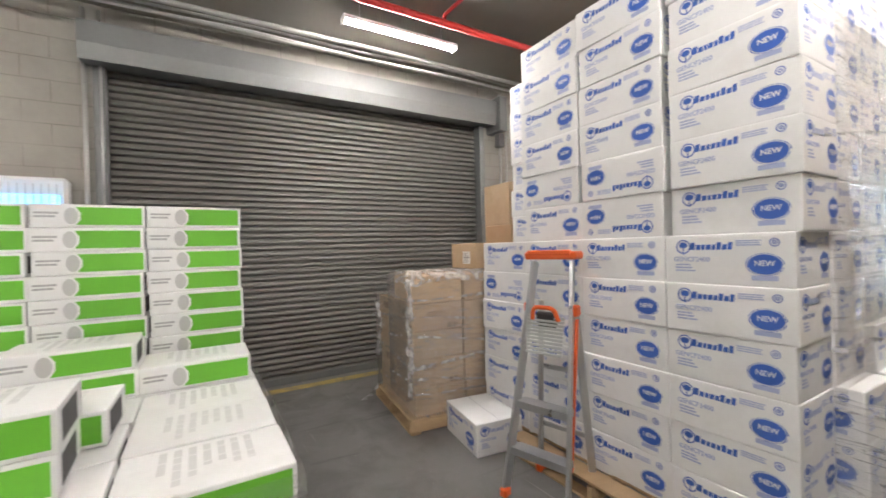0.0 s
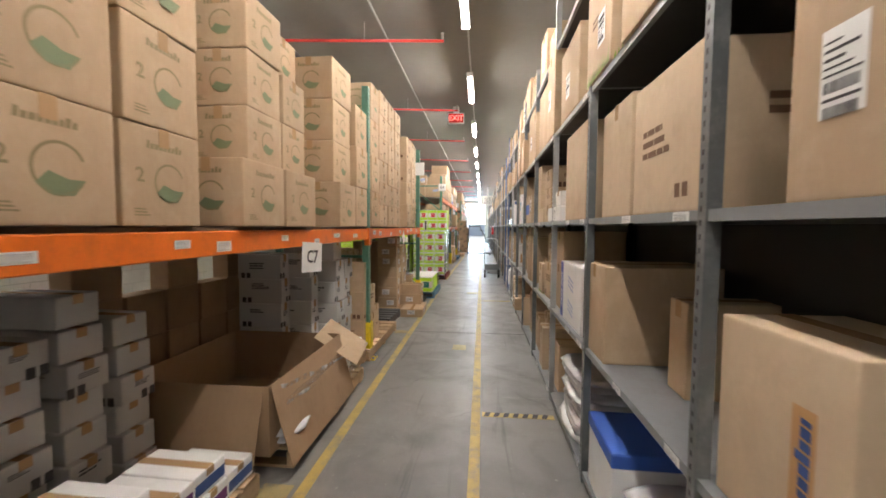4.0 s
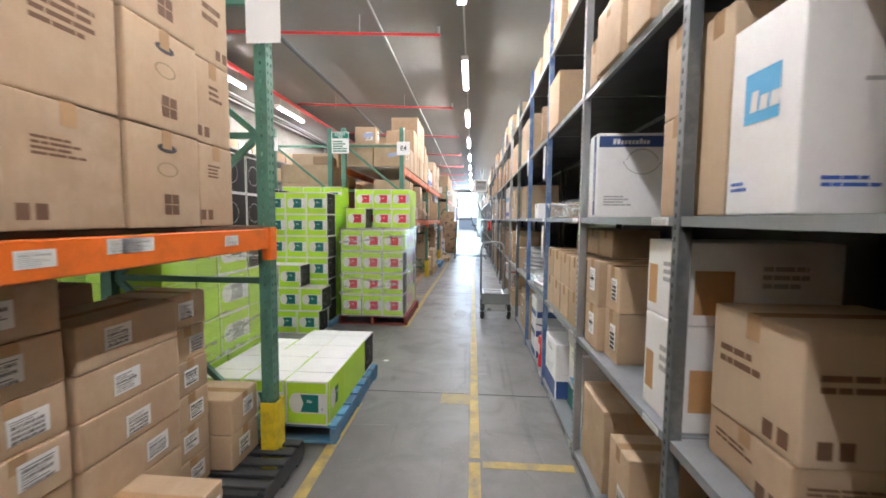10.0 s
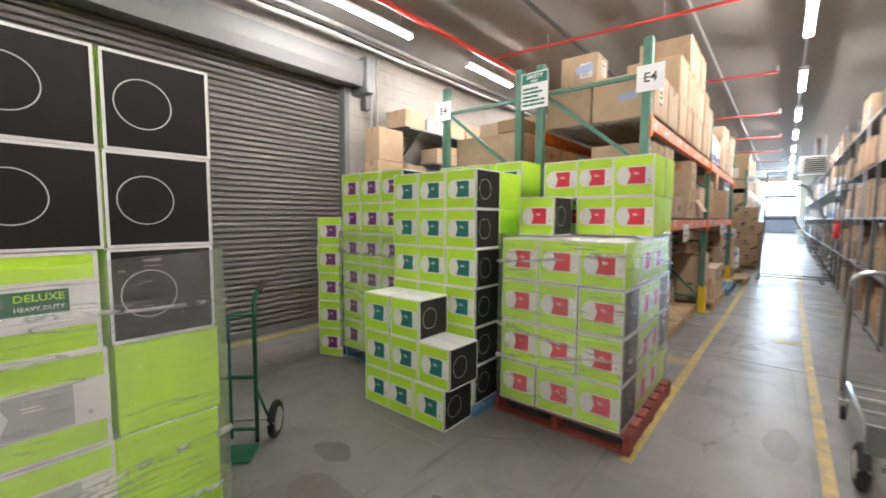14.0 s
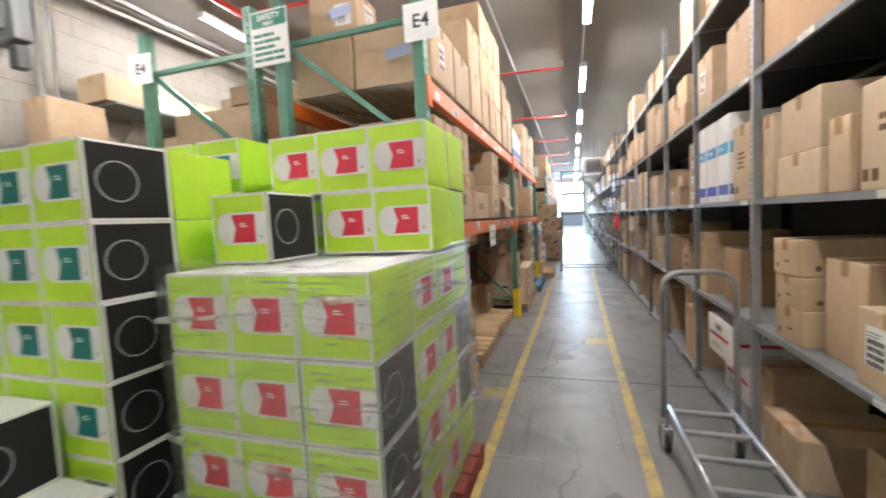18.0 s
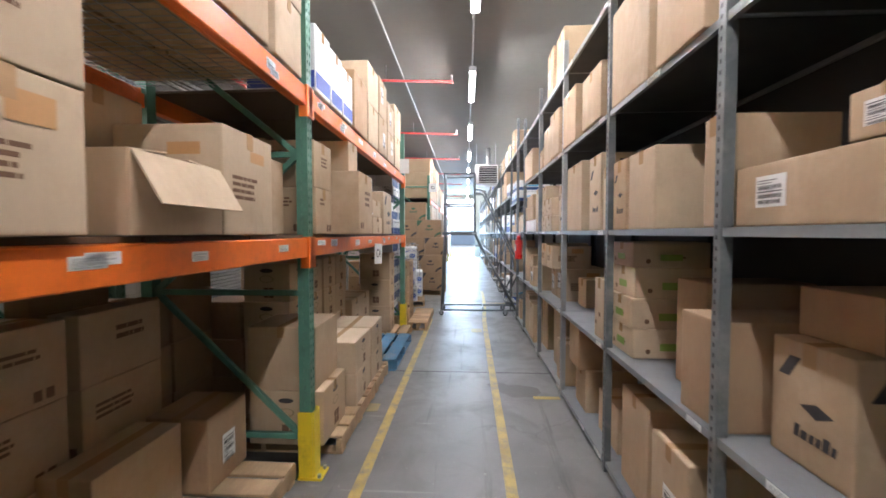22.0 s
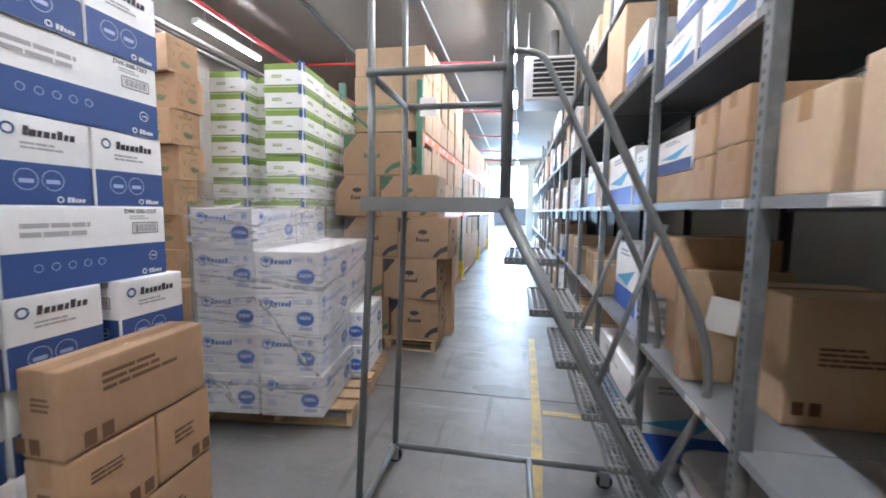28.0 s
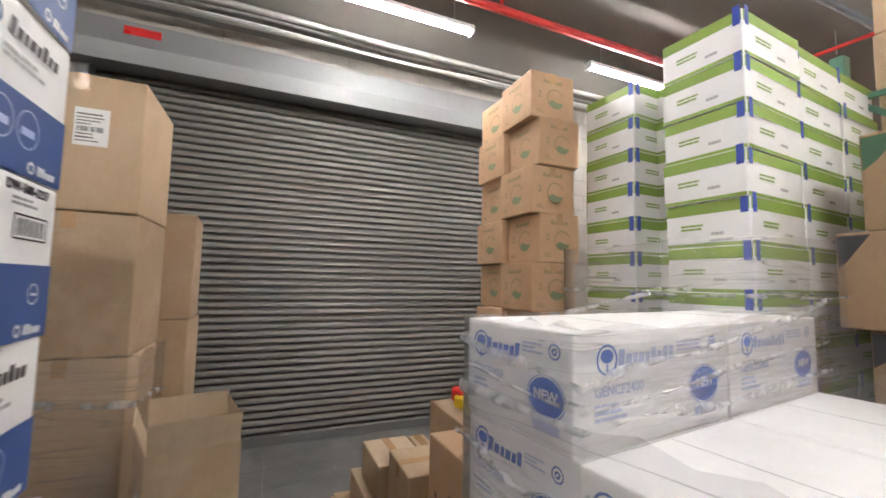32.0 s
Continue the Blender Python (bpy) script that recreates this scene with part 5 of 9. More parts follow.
# ---- special cartons ----
def towel_case(size, m, label="white carton of paper towels printed in blue"):
    """White case with blue marks on the faces -y and +x."""
    box = thing("towel_case", shell_mesh(size, [WHITE_BOX], None, 1), m, label, "box", "white towel cases")
    h = size[2]
    part("seam", block("seam", size[0] - 0.02, 0.003, 0.001, GREY_INK, 0.0002), box, pose(0, 0, h + 0.0005))
    for face in ("-y", "+x"):
        w = face_width(face, size)
        k = w / 0.55
        u = lambda f: (f - 0.5) * w
        part("printed_logo", ink(("tree", round(k, 2)), lambda: ring(0, 0, 0.036, 0.006) + [oval(0, 0.008, 0.022, 0.016, 14), rect(0, -0.025, 0.006, 0.03)], BLUE_INK), box, face_pose(face, size, u(0.17), h * 0.76), "blue tree ring mark")
        part("brand_mark", word_mark(w * 0.34, 0.036, 2, PALE_BLUE_INK if face == "+x" else BLUE_INK), box, face_pose(face, size, u(0.40), h * 0.77))
        part("printed_code", letter_mesh("GENCF2400", 0.034 * min(1, k * 1.1), PALE_BLUE_INK), box, face_pose(face, size, u(0.24), h * 0.5) @ pose(0, 0, 0, 90))
        part("printed_text", text_lines(w * 0.2, 0.045, 3, 4, PALE_BLUE_INK), box, face_pose(face, size, u(0.2), h * 0.33))
        part("printed_text", text_lines(w * 0.2, 0.03, 3, 6, PALE_BLUE_INK), box, face_pose(face, size, u(0.70), h * 0.82))
        part("recycle_mark", ink("recycle", lambda: ring(0, 0, 0.019, 0.004, 14) + ring(0, 0, 0.009, 0.005, 8), BLUE_INK), box, face_pose(face, size, u(0.87), h * 0.82))
        ov = part("badge", ink(("badge", round(k, 2)), lambda: [oval(0, 0, 0.066 * min(1, k * 1.15), 0.046)], BLUE_INK), box, face_pose(face, size, u(0.80), h * 0.42), "blue oval badge")
        part("badge_rim", ink(("badge_rim", round(k, 2)), lambda: [[(x * 1.12, z * 1.12) for x, z in oval(0, 0, 0.066 * min(1, k * 1.15), 0.046)][i:i + 2] + [(x * 1.06, z * 1.08) for x, z in oval(0, 0, 0.066 * min(1, k * 1.15), 0.046)][i:i + 2][::-1] for i in range(21)], BLUE_INK), ov)
        part("badge_letters", letter_mesh("NEW", 0.034, LABEL), ov, pose(0, -0.0012, 0.004, 90))
        part("printed_block", ink(("pb", round(k, 2)), lambda: [rect(0, 0, 0.1 * min(1, k * 1.15), 0.022)], PALE_BLUE_INK), box, face_pose(face, size, u(0.80), h * 0.17))
    for c in list(box.children):
        printing(c)
    printing(box)
    return box


def lime_case(size, m, square=RED_INK, black=("+x",), front=("-y",), label=""):
    """Lime carton with white edges, a white picture band with a coloured square, black ends with a white ring."""
    def idx(face):
        return 1 if face in black else (2 if face in ("top", "bottom") else 0)
    box = thing("lime_case", shell_mesh(size, [LIME, BLACKBOX, WHITE_BOX], idx, 2 + len(black), dent=0.0011 + 0.0001 * ("+y" in black)), m, label or "lime green carton with a coloured square and black ends", "box", "lime green cases")
    h = size[2]
    part("seam", block("seam", size[0] - 0.02, 0.003, 0.001, GREY_INK, 0.0002), box, pose(0, 0, h + 0.0005))
    for face in ("-y", "+x", "+y", "-x"):
        w = face_width(face, size)
        if face in front or face in black:
            e = 0.010
            part("white_edge", ink(("edge", round(w, 3), round(h, 3)), lambda: [rect(0, h / 2 - e / 2, w - 0.008, e), rect(0, -h / 2 + e / 2, w - 0.008, e), rect(-w / 2 + e / 2 + 0.003, 0, e, h - 2 * e), rect(w / 2 - e / 2 - 0.003, 0, e, h - 2 * e)], LABEL), box, face_pose(face, size, 0, h / 2, 0.0017))
        if face in front:
            p = part("picture_band", ink(("band", round(w, 3)), lambda: [rect(w * 0.125, 0, w * 0.72, h * 0.46)], LABEL), box, face_pose(face, size, 0, h * 0.50, 0.0021), "white picture band")
            part("towel_picture", ink(("towel", round(w, 3)), lambda: [oval(-w * 0.235, 0, w * 0.17, h * 0.23)], LABEL), p, pose(0, -0.0006, 0))
            part("colour_square", ink(("square", round(w, 3)), lambda: [[(-w * 0.17, -h * 0.20), (w * 0.25, -h * 0.20), (w * 0.25, h * 0.20), (-w * 0.17, h * 0.20), (-w * 0.10, 0)]], square), p, pose(0.01, -0.0009, 0), "coloured square")
            part("printed_text", text_lines(w * 0.15, h * 0.07, 2, 3, LABEL), p, pose(0.025, -0.0014, h * 0.05))
            part("printed_mark", ink("tinymark", lambda: [rect(0, 0, 0.012, 0.014)], GREY_INK), p, pose(w * 0.37, -0.001, -h * 0.12))
        if face in black:
            part("white_ring", ink(("bring", round(w, 2)), lambda: ring(-w * 0.14, 0, min(w, h) * 0.26, 0.0035, 48), GREY_BOX), box, face_pose(face, size, 0, h * 0.5, 0.0024), "thin white ring")
    for c in list(box.children):
        printing(c)
    printing(box)
    return box


def flat_green_case(size, m):
    """Low white case with a green field on the long side and a dark end."""
    box = thing("flat_case", shell_mesh(size, [WHITE_BOX], None, 3), m, "low white carton with a grass-green printed side", "box", "flat green and white cases")
    sx, sy, sz = size
    for face in ("+x", "+y"):
        w = face_width(face, size)
        if face == "+x":
            part("green_field", ink(("gf", round(w, 3), round(sz, 3)), lambda: [[(-w * 0.12, -sz * 0.38), (w * 0.47, -sz * 0.38), (w * 0.47, sz * 0.38), (-w * 0.12, sz * 0.38), (-w * 0.08, sz * 0.15), (-w * 0.08, -sz * 0.15)]], GREEN), box, face_pose(face, size, 0, sz / 2), "grass-green field")
            part("towel_picture", ink(("gt", round(w, 3)), lambda: [oval(-w * 0.16, 0, w * 0.06, sz * 0.36, 16)], GREY_BOX), box, face_pose(face, size, 0, sz / 2, 0.0018))
            part("printed_text", text_lines(w * 0.2, sz * 0.3, 2, 2, GREY_INK), box, face_pose(face, size, -0.36 * w, sz * 0.55))
        else:
            part("dark_panel", ink(("dp", round(w, 3)), lambda: [rect(0, 0, w * 0.62, sz * 0.72)], DARK_INK), box, face_pose(face, size, -0.08 * w, sz / 2), "dark printed panel")
    part("printed_pattern", text_lines(sx * 0.8, sy * 0.6, 7, 7, FAINT_INK), box, face_pose("top", size, 0, 0))
    printing(box)
    return box


def wipe_case(size, m):
    """Long white carton with a navy lower half: ring pictures on its ends, small rings and a bar code on its sides."""
    box = thing("wipe_case", shell_mesh(size, [WHITE_BOX], None, 4), m, "white carton with a navy blue lower half", "box", "white and navy cases")
    h = size[2]
    part("seam", block("seam", size[0] - 0.02, 0.003, 0.001, GREY_INK, 0.0002), box, pose(0, 0, h + 0.0005))
    for face in ("+x", "-y", "+y"):
        w = face_width(face, size)
        b = part("navy_half", ink(("navy", round(w, 3), round(h, 3)), lambda: [rect(0, 0, w - 0.008, h * 0.47)], NAVY), box, face_pose(face, size, 0, h * 0.24), "navy blue lower half")
        part("maker_mark", word_mark(0.06, 0.016, 5, LABEL), b, pose(w / 2 - 0.05, -0.0008, -h * 0.17))
        part("maker_ring", ink("mr", lambda: ring(0, 0, 0.010, 0.004, 12), LABEL), b, pose(w / 2 - 0.098, -0.0008, -h * 0.17))
        if face == "+x":
            part("brand_mark", word_mark(w * 0.56, 0.026, 12, DARK_INK), box, face_pose(face, size, 0.08 * w, h * 0.82))
            part("brand_ring", ink("bring2", lambda: ring(0, 0, 0.017, 0.006, 18), NAVY), box, face_pose(face, size, -0.33 * w, h * 0.82))
            part("printed_text", text_lines(w * 0.5, 0.024, 2, 3, GREY_INK), box, face_pose(face, size, 0.02 * w, h * 0.66))
            for sx in (-0.20, 0.06):
                part("ring_picture", ink("rp", lambda: ring(0, 0, 0.030, 0.0022, 22) + [rect(0, -0.004, 0.036, 0.012)], PALE_BLUE_INK), b, pose(sx * w, -0.0008, 0.012))
        else:
            part("printed_code", letter_mesh("DW-500-1217", 0.021, DARK_INK), box, face_pose(face, size, w / 2 - 0.10, h * 0.93) @ pose(0, 0, 0, 90))
            part("printed_text", text_lines(0.09, 0.016, 2, 3, GREY_INK), box, face_pose(face, size, w / 2 - 0.10, h * 0.85))
            part("printed_text", text_lines(w * 0.4, 0.05, 2, 6, GREY_INK), box, face_pose(face, size, -0.2 * w, h * 0.72))
            part("printed_code", ink("barcode", lambda: [rect(-0.042 + k * 0.0056, 0, 0.0016 + 0.0018 * ((k * 7) % 3) / 2, 0.026) for k in range(16)] + [rect(0, 0.018, 0.1, 0.003), rect(0, -0.018, 0.1, 0.003), rect(-0.05, 0, 0.003, 0.036), rect(0.05, 0, 0.003, 0.036)], DARK_INK), box, face_pose(face, size, w / 2 - 0.085, h * 0.70))
            for k in range(5):
                part("ring_picture", ink("rps", lambda: ring(0, 0, 0.012, 0.002, 14), PALE_BLUE_INK), b, pose(-0.17 + k * 0.045, -0.0008, 0.012))
            part("ring_picture", ink("check", lambda: ring(0, 0, 0.017, 0.002, 14) + [rect(0.002, 0, 0.018, 0.004)], LABEL), b, pose(w / 2 - 0.06, -0.0008, 0.012))
    for c in list(box.children):
        printing(c)
    printing(box)
    return box


def green_stripe_case(size, m):
    """White carton with olive edge stripes and blue straps."""
    box = thing("glove_case", shell_mesh(size, [WHITE_BOX], None, 2), m, "white carton with olive green stripes and blue straps", "box", "white and green cases")
    h = size[2]
    for face in ("-y", "+x"):
        w = face_width(face, size)
        part("olive_stripe", ink(("os", round(w, 3)), lambda: [rect(0, h * 0.36, w - 0.006, h * 0.25), rect(0, -h * 0.45, w - 0.006, h * 0.07)], OLIVE_INK), box, face_pose(face, size, 0, h / 2, 0.0018), "olive green stripes")
        part("printed_text", text_lines(w * 0.22, h * 0.12, 1, 4, GREY_INK), box, face_pose(face, size, 0.18 * w, h * 0.28))
        part("printed_text", text_lines(w * 0.3, h * 0.16, 2, 6, OLIVE_INK), box, face_pose(face, size, -0.15 * w, h * 0.45))
        part("blue_strap", block("blue_strap", 0.03, 0.0012, h * 0.42, ROYAL_INK, 0.0003), box, face_pose(face, size, 0.44 * w if face == "-y" else -0.44 * w, h * 0.88, 0.003), "blue strap")
    printing(box)
    return box


def tree_case(size, m, seed=0):
    """Large brown carton with dark green corners and a plant mark."""
    box = carton(size, m, "D", seed, (), "", "brown cases with green corners")
    box["label"] = "brown cardboard carton with green corner print"
    w, h = size[0], size[2]
    for face in ("-y", "+x"):
        w = face_width(face, size)
        c = CORNER_GREEN if seed % 2 == 0 else DARK_INK
        part("corner_print", ink(("corner", round(w, 2)), lambda: [[(-w * 0.5 + 0.006, h * 0.47), (-w * 0.5 + 0.006, h * 0.12), (-w * 0.42, h * 0.20), (-w * 0.35, h * 0.32), (-w * 0.26, h * 0.47)][::-1]], c), box, face_pose(face, size, 0, h / 2))
        part("corner_print", ink(("corner2", round(w, 2)), lambda: [[(w * 0.5 - 0.006, -h * 0.30), (w * 0.5 - 0.006, -h * 0.17), (w * 0.36, -h * 0.24), (w * 0.26, -h * 0.34), (w * 0.2, -h * 0.47), (w * 0.28, -h * 0.47), (w * 0.34, -h * 0.38)][::-1]], c), box, face_pose(face, size, 0, h / 2))
        part("brand_mark", word_mark(w * 0.28, 0.045, 9, c), box, face_pose(face, size, 0, h * 0.46))
        part("printed_logo", ink("bush", lambda: [oval(0, 0, 0.05, 0.025, 12), rect(0, -0.025, 0.01, 0.03)], c), box, face_pose(face, size, 0, h * 0.64))
    printing(box)
    return box


def pallet(m, sx=1.0, sy=1.2, material=None, label="worn wooden pallet with open slats", boards_along="x"):
    """A pallet: deck boards, three stringers and bottom boards."""
    material = material or WOOD
    p = new("pallet")
    p.matrix_basis = m
    tagged(p, label, "pallet", "pallets")
    n = max(5, int(sy / 0.16))
    gap = sy / n
    bm_ = block("deck_board", sx, gap - 0.035, 0.018, material, 0.003)
    for k in range(n):
        part("deck_board", bm_, p, pose(0, -sy / 2 + (k + 0.5) * gap, 0.121, 0, 0, 0.4 * math.sin(k * 5.1)))
    for x in (-sx / 2 + 0.02, 0, sx / 2 - 0.02):
        part("stringer", block("stringer", 0.038, sy, 0.092, material, 0.003), p, pose(x, 0, 0.066))
    for y in (-sy / 2 + 0.06, 0, sy / 2 - 0.06):
        part("bottom_board", block("bottom_board", sx, 0.09, 0.018, material, 0.003), p, pose(0, y, 0.010))
    return p


def wrap(name, x0, x1, y0, y1, z0, z1, seed, label="creased clear stretch film around stacked cartons"):
    """Stretch film pulled round a load: a thin uneven skin with folds, open below."""
    r = random.Random(seed)
    v, f = [], []
    per = []
    nx = ny = 9
    e = 0.012
    for i in range(nx):
        per.append((x0 - e + (x1 - x0 + 2 * e) * i / nx, y0 - e, 0, -1))
    for i in range(ny):
        per.append((x1 + e, y0 - e + (y1 - y0 + 2 * e) * i / ny, 1, 0))
    for i in range(nx):
        per.append((x1 + e - (x1 - x0 + 2 * e) * i / nx, y1 + e, 0, 1))
    for i in range(ny):
        per.append((x0 - e, y1 + e - (y1 - y0 + 2 * e) * i / ny, -1, 0))
    nz = max(4, int((z1 - z0) / 0.09))
    m = len(per)
    for k in range(nz + 1):
        z = z0 + (z1 - z0) * k / nz
        for i, (x, y, ax, ay) in enumerate(per):
            d = 0.006 * (noise.noise(Vector((x * 2.5 + seed, y * 2.5, z * 9))) + 0.8)
            tip = 0.03 * (k == nz) * r.random()
            v.append((x + ax * d, y + ay * d, z + tip))
    for k in range(nz):
        for i in range(m):
            f.append([k * m + i, k * m + (i + 1) % m, (k + 1) * m + (i + 1) % m, (k + 1) * m + i])
    o = new(name, mesh(name, v, f, FILM, smooth=True))
    for k in range(3):
        zc = z0 + (z1 - z0) * (0.22 + 0.3 * k + r.uniform(-0.08, 0.08))
        film_fold(o, x0 - 0.021, x1 + 0.021, y0 - 0.021, y1 + 0.021, zc, r.uniform(-0.16, 0.16), r.uniform(0.008, 0.018), r)
    return tagged(o, label, "plastic film", "stretch film")


def film_fold(film, x0, x1, y0, y1, zc, slope, half, r):
    """A rope of gathered film round the load, sagging and changing width."""
    v, f = [], []
    pts = []
    for i in range(15):
        pts.append((x0 + (x1 - x0) * i / 15, y0, 0, -1))
    for i in range(15):
        pts.append((x1, y0 + (y1 - y0) * i / 15, 1, 0))
    for i in range(15):
        pts.append((x1 - (x1 - x0) * i / 15, y1, 0, 1))
    for i in range(15):
        pts.append((x0, y1 - (y1 - y0) * i / 15, -1, 0))
    n = len(pts)
    s = r.uniform(0, 50)
    for i, (x, y, ax, ay) in enumerate(pts):
        z = zc + slope * ((x - x0) - (y - y0)) + 0.02 * noise.noise(Vector((x * 3 + s, y * 3, 0)))
        h = half * (0.75 + 0.9 * noise.noise(Vector((x * 6, y * 6, s))))
        for dz, d in ((-h, 0.0), (0, 0.006), (h, 0.0)):
            v.append((x + ax * d, y + ay * d, z + dz))
    for i in range(n):
        j = (i + 1) % n
        f += [[i * 3, j * 3, j * 3 + 1, i * 3 + 1], [i * 3 + 1, j * 3 + 1, j * 3 + 2, i * 3 + 2]]
    part("film_fold", mesh("film_fold", v, f, FOLD, smooth=True), film)


# ---- goods on the long shelving ----


def takeout_print(box, size, face):
    """A royal blue upright edge with white words, and slanted grey-blue prints."""
    w, sz = face_width(face, size), size[2]
    e = -0.5 if face == "-x" else 0.5
    bw = min(0.09, w * 0.22)
    part("printed_edge", ink(("toe", round(bw, 3), round(sz, 2)), lambda: [rect(0, 0, bw, sz * 0.97)], ROYAL_INK), box, face_pose(face, size, e * (w - bw - 0.012), sz / 2))
    part("printed_word", letter_mesh("TAKE OUT", bw * 0.62, LABEL), box, face_pose(face, size, e * (w - bw - 0.012), sz * 0.5, 0.0032) @ pose(0, 0, 0, 90, 0, 0) @ pose(0, 0, 0, 0, 0, 90))
    for k in range(2):
        part("printed_slant", ink(("slant", round(w, 2)), lambda: [[(-w * 0.13, 0.03 - j * 0.03), (w * 0.13, -0.005 - j * 0.03), (w * 0.13, 0.008 - j * 0.03), (-w * 0.13, 0.043 - j * 0.03)] for j in range(3)], PALE_BLUE_INK), box, face_pose(face, size, -e * w * 0.08, sz * (0.3 + 0.4 * k)))


def white_tall(size, m, kind, where):
    """White cartons with coloured printing, by kind."""
    box = thing("carton", shell_mesh(size, [WHITE_BOX], None, 3), m, {"stripe": "white carton with royal blue stripes", "sky": "tall white carton with blue bands", "safet": "white carton with a navy printed edge", "food": "white carton with pale blue print", "navy": "pale blue carton with navy foot", "wblue": "white carton with a swirling blue print", "bw": "white and blue carton", "teal": "white carton with teal and blue print", "fine": "white carton with a dark red stripe", "wine": "white carton with red and grey print", "takeout": "white carton with a royal blue printed edge"}[kind] + " " + where, "box")
    sx, sy, sz = size
    for face in ("-x", "-y"):
        w = face_width(face, size)
        if kind == "stripe" and face == "-x":
            for u, ww, mt in ((-0.42, 0.06, PURPLE_INK), (0.05, 0.2, SKY_INK), (0.05, 0.12, ROYAL_INK), (-0.30, 0.02, GREY_INK)):
                part("stripe", ink(("vs", round(w, 2), u, ww), lambda: [rect(0, 0, ww * w, sz * 0.97)], mt), box, face_pose(face, size, u * w, sz / 2, 0.0018 + ww * 0.002 if mt is not ROYAL_INK else 0.003))
        elif kind == "stripe":
            part("printed_code", letter_mesh("VB4RC", 0.05, DARK_INK), box, face_pose(face, size, -0.1 * w, sz * 0.88) @ pose(0, 0, 0, 90))
            part("printed_text", text_lines(w * 0.5, 0.03, 2, 2, GREY_INK), box, face_pose(face, size, -0.1 * w, sz * 0.42))
        elif kind == "sky":
            part("light_band", ink(("lb", round(w, 2)), lambda: [rect(0, 0, w * 0.97, sz * 0.13)], SKY_INK), box, face_pose(face, size, 0, sz * 0.62))
            part("royal_band", ink(("rb", round(w, 2)), lambda: [rect(0, 0, w * 0.97, sz * 0.12)], ROYAL_INK), box, face_pose(face, size, 0, sz * 0.14))
            part("printed_text", text_lines(w * 0.6, 0.03, 2, 3, LABEL), box, face_pose(face, size, -0.05 * w, sz * 0.62, 0.003))
        elif kind == "safet":
            if face == "-x":
                part("navy_edge", ink(("ne", round(w, 2)), lambda: [rect(0, 0, w * 0.3, sz * 0.95)], NAVY), box, face_pose(face, size, 0.25 * w, sz / 2))
                part("printed_text", text_lines(sz * 0.6, w * 0.12, 1, 2, LABEL), box, face_pose(face, size, 0.25 * w, sz / 2, 0.003) @ pose(0, 0, 0, 0, -90))
            else:
                part("navy_band", ink(("nb", round(w, 2)), lambda: [rect(0, 0, w * 0.96, sz * 0.13)], NAVY), box, face_pose(face, size, 0, sz * 0.9))
                part("brand_mark", word_mark(w * 0.5, 0.03, 5, LABEL), box, face_pose(face, size, -0.05 * w, sz * 0.9, 0.003))
                part("printed_mask", ink("mask", lambda: ring(0, 0, 0.09, 0.004, 20, 0.3, 2.8) + ring(0, 0.06, 0.11, 0.004, 20, 3.5, 5.9), GREY_INK), box, face_pose(face, size, 0.1 * w, sz * 0.62))
                part("printed_text", text_lines(w * 0.4, 0.06, 4, 3, GREY_INK), box, face_pose(face, size, -0.2 * w, sz * 0.2))
        elif kind == "food":
            part("blue_panel", ink(("bp", round(w, 2), face), lambda: [rect(0, 0, w * 0.5, sz * 0.26)] if face == "-x" else [rect(0, 0, w * 0.5, sz * 0.02)], SKY_INK if face == "-x" else GREY_INK), box, face_pose(face, size, 0, sz * 0.6))
            part("brand_mark", word_mark(w * 0.42, 0.05, 3, BLUE_INK if face == "-y" else LABEL), box, face_pose(face, size, 0.05 * w, sz * 0.58, 0.003))
            part("printed_text", text_lines(w * 0.3, 0.03, 2, 3, BLUE_INK), box, face_pose(face, size, -0.25 * w, sz * 0.15))
        elif kind in ("navy", "wblue", "bw", "teal"):
            a, b = {"navy": (SKY_INK, NAVY), "wblue": (SKY_INK, BLUE_INK), "bw": (LABEL, NAVY), "teal": (SKY_INK, TEAL_INK)}[kind]
            part("colour_foot", ink(("cf", round(w, 2), round(sz, 2)), lambda: [rect(0, 0, w * 0.97, sz * 0.32)], b), box, face_pose(face, size, 0, sz * 0.17))
            part("swirl", ink(("sw", round(w, 2), round(sz, 2)), lambda: [[(-w * 0.4, -sz * 0.1), (w * 0.1, -sz * 0.18), (w * 0.42, sz * 0.1), (w * 0.05, 0.0)]], a), box, face_pose(face, size, 0, sz * 0.55, 0.003))
            part("printed_text", text_lines(w * 0.5, sz * 0.12, 2, 3, GREY_INK), box, face_pose(face, size, 0, sz * 0.85))
        elif kind == "fine":
            part("printed_word", letter_mesh("FINE", 0.06, DARK_INK), box, face_pose(face, size, 0, sz * 0.74) @ pose(0, 0, 0, 90))
            part("red_stripe", ink(("rs", round(w, 2)), lambda: [rect(0, 0, w * 0.8, 0.025)], RED_INK), box, face_pose(face, size, 0, sz * 0.52))
            part("printed_text", text_lines(w * 0.6, 0.04, 2, 3, GREY_INK), box, face_pose(face, size, 0, sz * 0.25))
        elif kind == "takeout":
            takeout_print(box, size, face)
        elif kind == "wine":
            part("red_panel", ink(("rp2", round(w, 2)), lambda: [rect(0, 0, w * 0.25, sz * 0.4)], ORANGE_INK), box, face_pose(face, size, -0.3 * w, sz * 0.4))
            part("printed_text", text_lines(w * 0.4, sz * 0.3, 3, 7, GREY_INK), box, face_pose(face, size, 0.2 * w, sz * 0.6))
    return box


